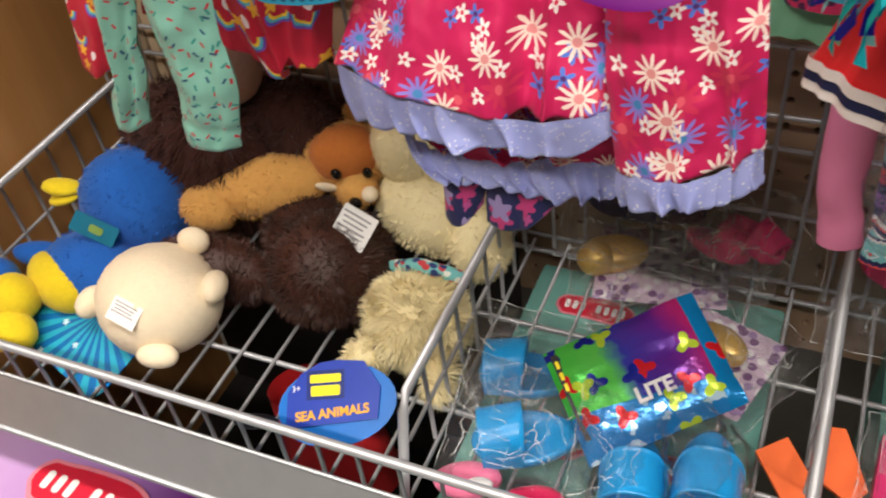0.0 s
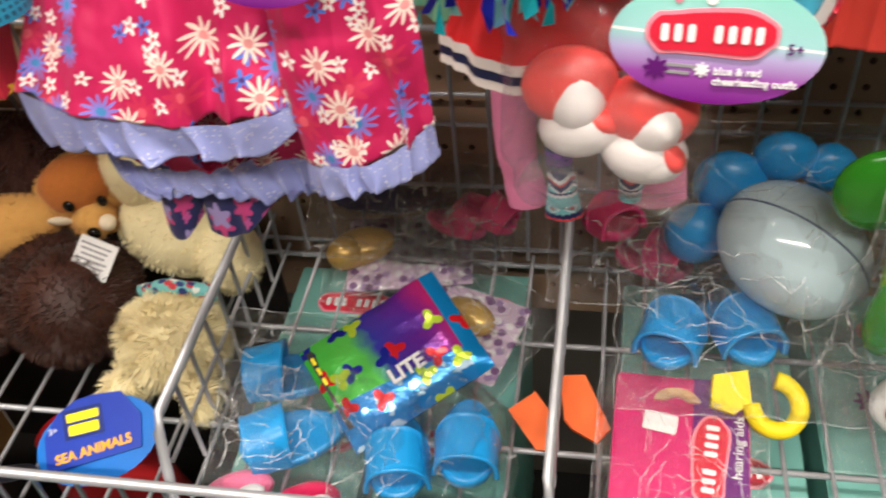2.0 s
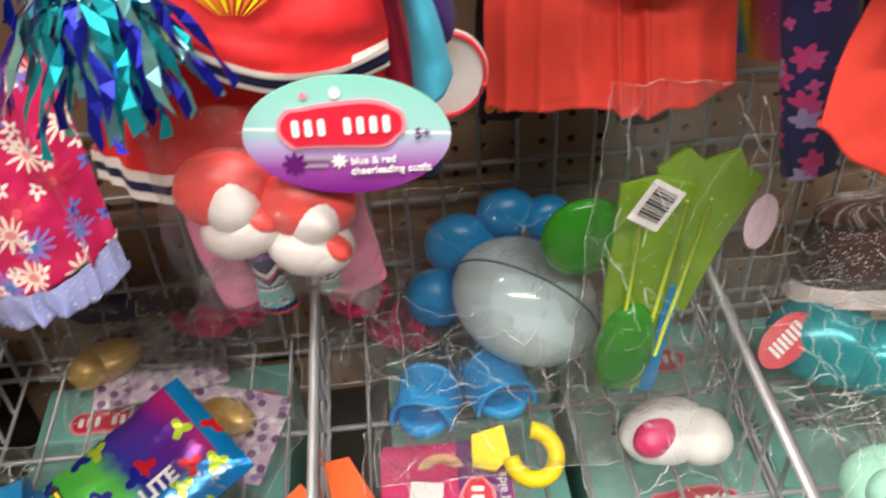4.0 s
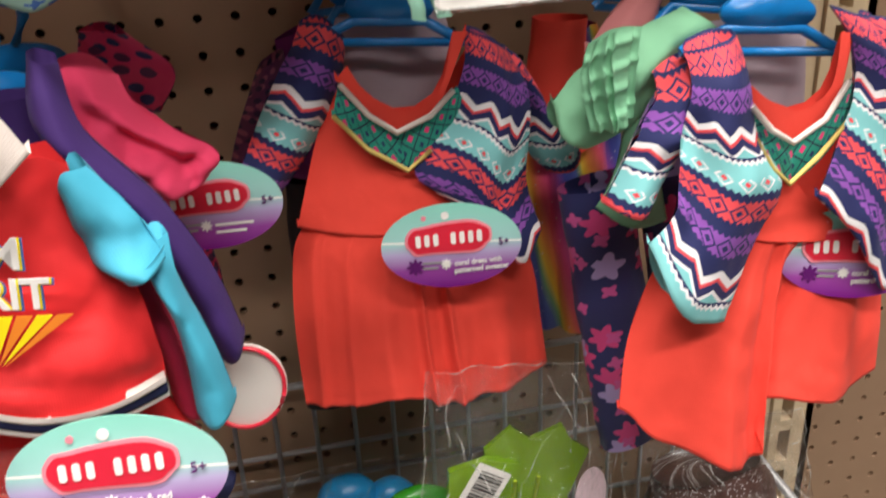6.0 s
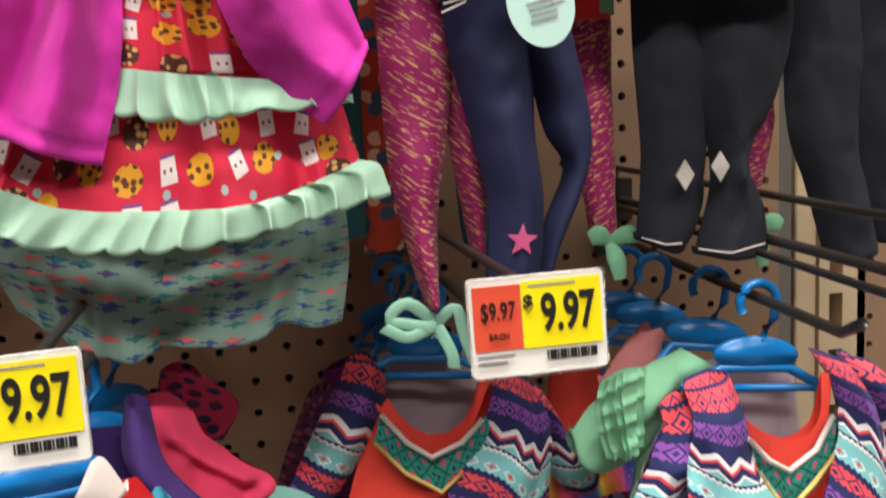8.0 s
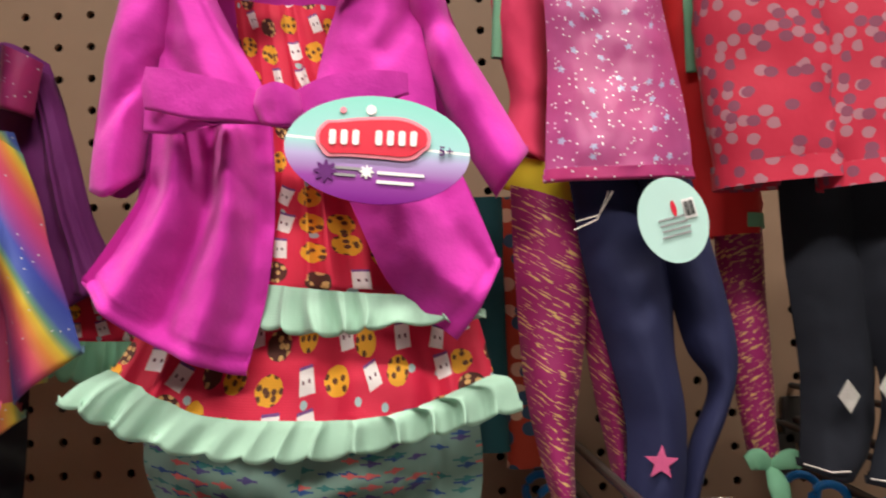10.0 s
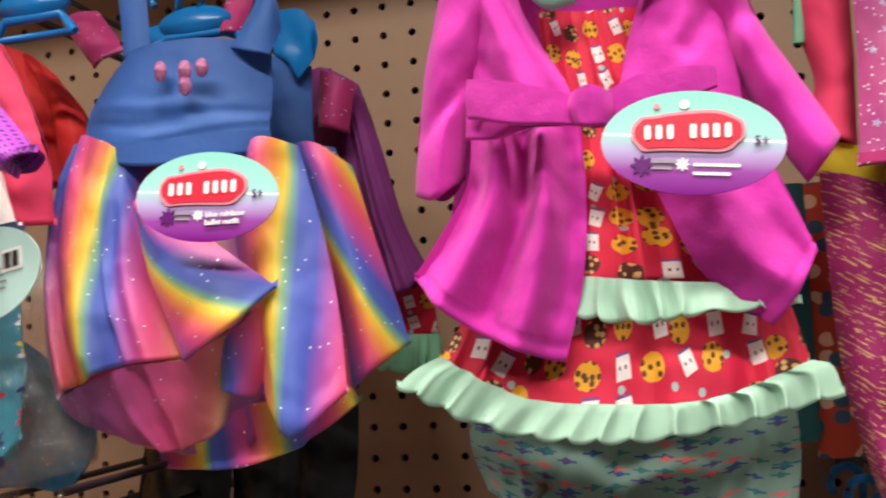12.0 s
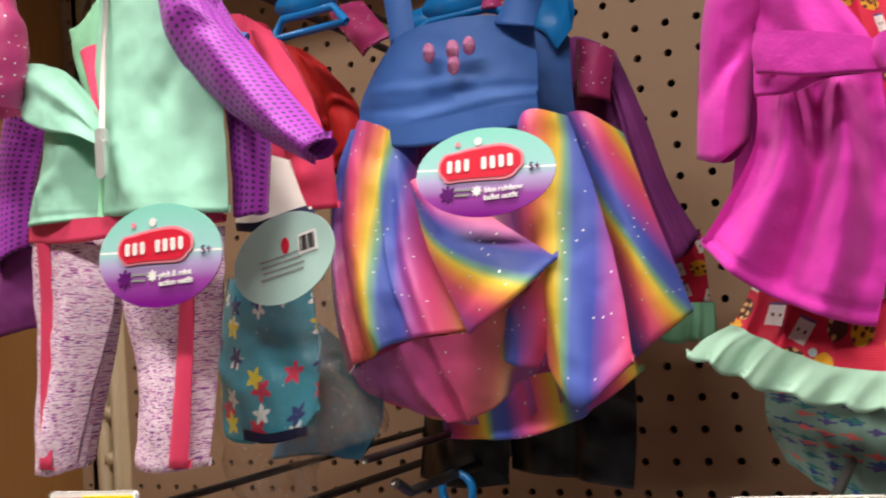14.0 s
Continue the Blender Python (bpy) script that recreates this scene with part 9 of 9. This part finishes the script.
    # cut foam letters
    for name, col, rgb, at, spin in (("foam_clip", "orange", (250, 104, 22), (-0.106, -0.225, 0.725), 10), ("foam_clip", "yellow", (250, 222, 16), (0.043, -0.214, 0.752), -25)):
        o = thing(name, (at[0], at[1], FLOOR_Z), col + " foam clip on top of bags in the basket", "foam clip", "foam clips")
        fm2 = facing(at, 0, -62, 0) @ pose(0, 0, 0, 0, spin, 0)
        mat = plain_mat(col + " foam", rgb, 0.6, 0.0, 300, 0.08, 0.3)
        if col == "orange":
            part("blade", plate([(-0.042, -0.008), (-0.024, 0.012), (0.0, -0.008), (0.004, -0.03), (-0.012, -0.034)], 0.012, fm2, mat, "blade"), o)
            part("blade", plate([(-0.008, 0.03), (0.012, 0.036), (0.042, -0.002), (0.034, -0.016), (0.012, -0.010), (0.004, -0.004)], 0.012, fm2 @ pose(0, 0.003, 0), mat, "blade"), o)
        else:
            part("blade", plate([(-0.034, 0.004), (-0.022, 0.026), (0.004, 0.020), (-0.004, -0.004), (-0.02, -0.008)], 0.012, fm2, mat, "blade"), o)
            part("ring", sleeve([(*(fm2 @ Vector((0.012 + 0.018 * math.cos(a), 0.002, -0.012 + 0.02 * math.sin(a)))), 0.007, 0.007) for a in (radians(v) for v in range(-200, 80, 20))], mat, n=16, m=26, wrinkle=0.0, caps=True), o)
    # pink accessory box
    pb = thing("accessory_box", (-0.015, -0.25, FLOOR_Z), "hot pink and violet printed doll accessory pack", "package")
    bm_ = facing((-0.012, -0.248, 0.722), 0, -80, 0) @ pose(0, 0, 0, 0, 2, 0)
    body = part("tray", box((0.104, 0.022, 0.115), (0, 0, 0), plain_mat("hot pink card", (222, 26, 112), 0.35), 0.002, None), pb)
    body.data.transform(bm_)
    part("side_panel", plates([bar(0.042, 0.113, 0.03, 0, 0.03)], 0.0008, bm_ @ pose(0, -0.0122, 0), plain_mat("violet card", (110, 26, 120), 0.3), "side_panel"), pb)
    logo(bm_ @ pose(0.022, -0.0125, -0.012, 0, -86, 0), pb, 1.5)
    lettering("hearing aids", 0.011, bm_ @ pose(0.043, -0.0135, 0.0, 0, -88, 0), M_LOGO_WHITE, pb)
    part("printed_flower", plates([oval(0.009, 0.009, 40, 0.3, 8)], 0.0004, bm_ @ pose(0.043, -0.0135, 0.044), M_LOGO_WHITE, "printed_flower"), pb)
    part("price_sticker", plates([bar(0.026, 0.016, -0.018, 0.012, 0.1)], 0.0006, bm_ @ pose(0, -0.0135, 0, 0, 8, 0), M_WHITE, "price_sticker"), pb)
    part("hearing_aid", plate([(0.018 * math.cos(a), 0.012 * math.sin(a)) for a in (math.pi * k / 14 for k in range(15))] + [(0.010 * math.cos(a), 0.006 * math.sin(a)) for a in (math.pi * (14 - k) / 14 for k in range(15))], 0.002, bm_ @ pose(-0.004, -0.0135, 0.034), plain_mat("tan vinyl", (220, 176, 130), 0.35), "hearing_aid"), pb)
    bag(pb, bm_ @ pose(0, -0.01, 0), 0.13, 0.14, 0.014, 63, M_FILM_LIT)
    # white and blue ball-shaped helmet in its bag
    e = thing("doll_helmet", (0.06, -0.11, FLOOR_Z + 0.02), "pale blue shiny doll bicycle helmet in a clear bag", "doll helmet")
    ep = plain_mat("pale blue gloss shell", (196, 216, 222), 0.12, 0.0, 30, 0.06, 0.02)
    part("shell", blob([((0.066, -0.135, 0.835), (0.062, 0.05, 0.048), (20, 28, -20))], ep, 0.0, detail=4), e)
    part("groove", rod([pose(0.066, -0.135, 0.835, 20, 28, -20) @ Vector((0.0625 * math.cos(a), 0.0, 0.0483 * math.sin(a))) for a in (radians(v) for v in range(0, 181, 9))], 0.0009, plain_mat("slate blue line", (90, 104, 128), 0.4), 6), e, "dark groove round the shell")
    part("decal", plate(oval(0.014, 0.02, 20), 0.0006, look((0.112, -0.148, 0.848), (0.3, -0.3, 1.0)) @ pose(0, 0, 0, 90, 0, 0), plain_mat("orange decal", (226, 120, 50), 0.3), "decal"), e)
    bag(e, facing((0.06, -0.12, 0.84), 0, -45, 0), 0.19, 0.17, 0.065, 77)
    part("padding", blob([((0.02, -0.075, 0.85), (0.03, 0.02, 0.03)), ((0.06, -0.07, 0.875), (0.025, 0.016, 0.022)), ((0.095, -0.07, 0.865), (0.022, 0.016, 0.022)), ((-0.005, -0.10, 0.815), (0.025, 0.022, 0.028))], sky, 0.001), e, "blue rubber side pads")
    # green swim set on a hook behind
    k = thing("swim_set", (0.15, -0.2, 0.80), "lime green clear swim fins and board in a bag", "doll toy set")
    lime = Nodes("lime clear vinyl")
    lime.bsdf.inputs["Transmission Weight"].default_value = 0.55
    lime_mat = lime.done(lin(170, 222, 30), 0.15)
    green = Nodes("green clear vinyl")
    green.bsdf.inputs["Transmission Weight"].default_value = 0.5
    green_mat = green.done(lin(70, 180, 50), 0.15)
    part("board", plate([(-0.018, -0.085), (0.012, -0.09), (0.022, 0.02), (0.026, 0.088), (0.004, 0.094), (-0.022, 0.088), (-0.024, 0.0)], 0.006, facing((0.135, -0.2, 0.895), 0, -6, 4), lime_mat, "board"), k)
    part("fin", plate([(-0.02, -0.06), (0.012, -0.06), (0.03, 0.0), (0.05, 0.05), (0.036, 0.06), (0.03, 0.072), (0.008, 0.064), (-0.006, 0.075), (-0.024, 0.06)], 0.004, facing((0.165, -0.19, 0.93), 0, -6, 4), lime_mat, "fin"), k)
    for dx in (-0.006, 0.012, 0.022):
        part("rib", rod([(0.128 + dx, -0.21, 0.84), (0.142 + dx * 1.6, -0.2, 0.975)], 0.0014, plain_mat("yellow green edge", (214, 240, 60), 0.2), 6), k)
    part("heel_cup", blob([((0.128, -0.205, 0.845), (0.022, 0.014, 0.045), (0, 6, 0))], green_mat, 0.0005), k)
    part("heel_cup", blob([((0.10, -0.18, 0.935), (0.032, 0.012, 0.034))], green_mat, 0.0005), k)
    part("blue_insert", plate([(-0.006, -0.05), (0.006, -0.05), (0.01, 0.05), (0.002, 0.05)], 0.004, facing((0.153, -0.2, 0.845), 0, -6, 6), sky, "blue_insert"), k)
    bm2 = facing((0.136, -0.214, 0.985), 0, -8, 35)
    stick = part("barcode_label", plate(bar(0.025, 0.032, 0, 0, 0.04), 0.0006, bm2, M_WHITE, "barcode_label"), k, "white barcode sticker")
    part("barcode", plates([bar(0.017, 0.0007 + 0.0006 * ((j * 5) % 3), 0.0, -0.010 + 0.0024 * j, 0.0) for j in range(10)], 0.0003, bm2 @ pose(0, -0.0005, 0), M_BLACK, "barcode"), stick)
    part("size_sticker", plate(oval(0.022, 0.042, 24), 0.0006, facing((0.212, -0.205, 0.955), 0, -8, 8), plain_mat("pale pink sticker", (240, 214, 228), 0.4), "size_sticker"), k, "pale oval sticker")
    bag(k, facing((0.158, -0.205, 0.925), 0, -6, 6), 0.13, 0.27, 0.024, 82)
    # brown glitter hat and teal pouch
    h = thing("doll_hat", (0.35, -0.12, 0.79), "brown glittered doll hat in a clear bag", "doll hat")
    gl = Nodes("brown glitter")
    glm = gl.woven(gl.mix(gl.noise(90.0, 2.0), lin(92, 62, 56), lin(58, 38, 36)), 0.4, 0.0, glitter=0.2)
    part("crown", sleeve([(0.345, -0.12, 0.885, 0.045, 0.03), (0.348, -0.125, 0.855, 0.056, 0.036), (0.35, -0.125, 0.815, 0.06, 0.04)], glm, n=50, m=14, caps=True, seed=4, wrinkle=0.003), h)
    part("brim", sleeve([(0.35, -0.125, 0.822, 0.061, 0.041), (0.35, -0.13, 0.808, 0.066, 0.046)], M_WHITECLOTH, n=40, m=4), h, "pale band round the brim")
    part("foil_label", plate(bar(0.045, 0.02, 0, 0, 0.1), 0.001, facing((0.362, -0.172, 0.862), 0, -20, 0), plain_mat("silver label", (210, 200, 190), 0.2, 0.6), "foil_label"), h)
    bag(h, facing((0.352, -0.135, 0.855), 0, -22, 0), 0.16, 0.13, 0.05, 91)
    t = thing("doll_pouch", (0.31, -0.17, FLOOR_Z + 0.03), "teal satin doll pouch with a red oval tag", "doll pouch")
    part("pouch", blob([((0.31, -0.165, 0.785), (0.05, 0.036, 0.035), (10, 14, -20)), ((0.345, -0.185, 0.78), (0.03, 0.03, 0.03))], plain_mat("teal satin", (24, 156, 166), 0.25, 0.2, 30), 0.004, 30), t)
    om = facing((0.268, -0.178, 0.805), 0, -48, 0) @ pose(0, 0, 0, 0, -38, 0)
    ot = part("oval_tag", plate(oval(0.056, 0.032, 36), 0.001, om, plain_mat("red gloss card", (214, 34, 62), 0.25), "oval_tag"), t, "red glossy oval tag")
    part("tag_bars", plates([bar(0.003, 0.012, -0.014 + 0.005 * j, 0, 0.4) for j in range(7)], 0.0004, om @ pose(0, -0.0006, 0), M_LOGO_WHITE, "tag_bars"), ot)
    bag(t, facing((0.31, -0.175, 0.80), 0, -50, 0), 0.17, 0.14, 0.04, 95)
    for at, mat, lab in (((0.17, -0.2, 0.735), M_WHITE, "white and pink doll shoes in a clear bag"), ((0.33, -0.27, 0.735), M_MINT, "mint folded doll cloth in a clear bag"), ((0.40, -0.2, 0.745), pink, "pink doll bag in a clear wrapper")):
        q = thing("wrapped_item", (at[0], at[1], FLOOR_Z), lab, "package", "wrapped accessories")
        part("content", blob([(at, (0.04, 0.032, 0.022), (0, 0, 15)), ((at[0] + 0.03, at[1] - 0.01, at[2]), (0.026, 0.026, 0.02))], mat, 0.002, 40), q)
        part("accent", blob([((at[0] - 0.012, at[1] - 0.014, at[2] + 0.012), (0.02, 0.014, 0.014), (0, 0, 30))], pink if mat is M_WHITE else mat, 0.001), q)
        bag(q, facing((at[0], at[1], at[2] + 0.012), 0, -72, 0), 0.15, 0.13, 0.028, int(100 + at[0] * 100))
    for at, rgb, lab in (((-0.355, -0.315, 0.712), (240, 120, 160), "small pink plush toy by the basket rail"), ((-0.30, -0.318, 0.71), (214, 20, 84), "magenta oval toy pack by the basket rail")):
        q = thing("small_toy", (at[0], at[1], FLOOR_Z), lab, "small toy")
        part("body", blob([(at, (0.028, 0.016, 0.012), (0, 0, 20))], plush_mat("pink pile", rgb), 0.0015), q)
        part("patch", blob([((at[0] + 0.012, at[1] - 0.006, at[2] + 0.008), (0.012, 0.007, 0.005), (0, 0, 20))], M_WHITE, 0.0005), q)


# ---- boxes below the basket ----
def boxes():
    mint = plain_mat("mint carton print", (126, 186, 176), 0.35, 0.0, 20, 0.2)
    violet = Nodes("violet carton print")
    u, v, _ = violet.split(violet.coord("UV"))
    vm = violet.done(violet.ramp(violet.math("MULTIPLY_ADD", u, 3.2, 0.5), [(0.0, lin(214, 178, 226)), (0.55, lin(176, 130, 200)), (0.8, lin(110, 50, 130)), (1.0, lin(90, 30, 110))]), 0.3)
    for x, w, y0, y1, top in ((-0.33, 0.115, -0.33, -0.02, 0.668), (-0.205, 0.115, -0.33, -0.02, 0.672), (0.02, 0.15, -0.33, -0.02, 0.668), (0.185, 0.15, -0.33, -0.02, 0.672), (0.35, 0.15, -0.33, -0.02, 0.668)):
        b = thing("doll_carton", (x, (y0 + y1) / 2, 0.30), "mint printed doll carton standing below the basket", "carton", "mint cartons")
        part("carton", box((w, y1 - y0, top - 0.30), (x, (y0 + y1) / 2, (top + 0.30) / 2), mint, 0.002), b)
        for ly in (-0.07, -0.23):
            logo(pose(x + 0.01, ly, top + 0.001, -90, 0, 0), b, 1.6)
        part("printed_flower", plates([oval(0.02, 0.02, 40, 0.35, 8)], 0.0004, pose(x - 0.03, -0.15, top + 0.001, -90, 0, 0), M_INK_VIOLET, "printed_flower"), b)
    b = thing("doll_carton", (-0.70, -0.42, 0.25), "violet printed doll carton on the shelf below", "carton")
    part("carton", box((0.30, 0.16, 0.33), (-0.72, -0.415, 0.455), vm, 0.002), b)
    logo(pose(-0.715, -0.395, 0.6215, -90, 0, 0) @ pose(0, 0, 0, 0, 2, 0), b, 2.9)
    b = thing("doll_carton", (-0.48, -0.42, 0.25), "mint printed doll carton beside a violet one", "carton", "mint cartons")
    part("carton", box((0.17, 0.16, 0.33), (-0.48, -0.415, 0.455), mint, 0.002), b)
    part("printed_flower", plates([oval(0.03, 0.03, 40, 0.35, 8)], 0.0004, pose(-0.46, -0.43, 0.621, -90, 0, 0), M_INK_VIOLET, "printed_flower"), b)
    lower = thing("lower_shelf", (-0.2, -0.2, 0.28), "dark steel shelf below the basket", "shelf")
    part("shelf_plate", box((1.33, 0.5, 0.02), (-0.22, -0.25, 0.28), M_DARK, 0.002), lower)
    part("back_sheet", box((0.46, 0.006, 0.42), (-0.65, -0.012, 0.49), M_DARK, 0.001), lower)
    r = thing("doll_dress", (-0.58, -0.22, 0.45), "red doll outfit lying on the shelf below", "doll dress")
    part("body", sleeve([(-0.60, -0.2, 0.60, 0.04, 0.03), (-0.58, -0.2, 0.54, 0.06, 0.04), (-0.57, -0.2, 0.46, 0.07, 0.05)], M_RED, n=30, m=8, seed=3), r)


lower_clothes()
toys()
basket_goods()
boxes()
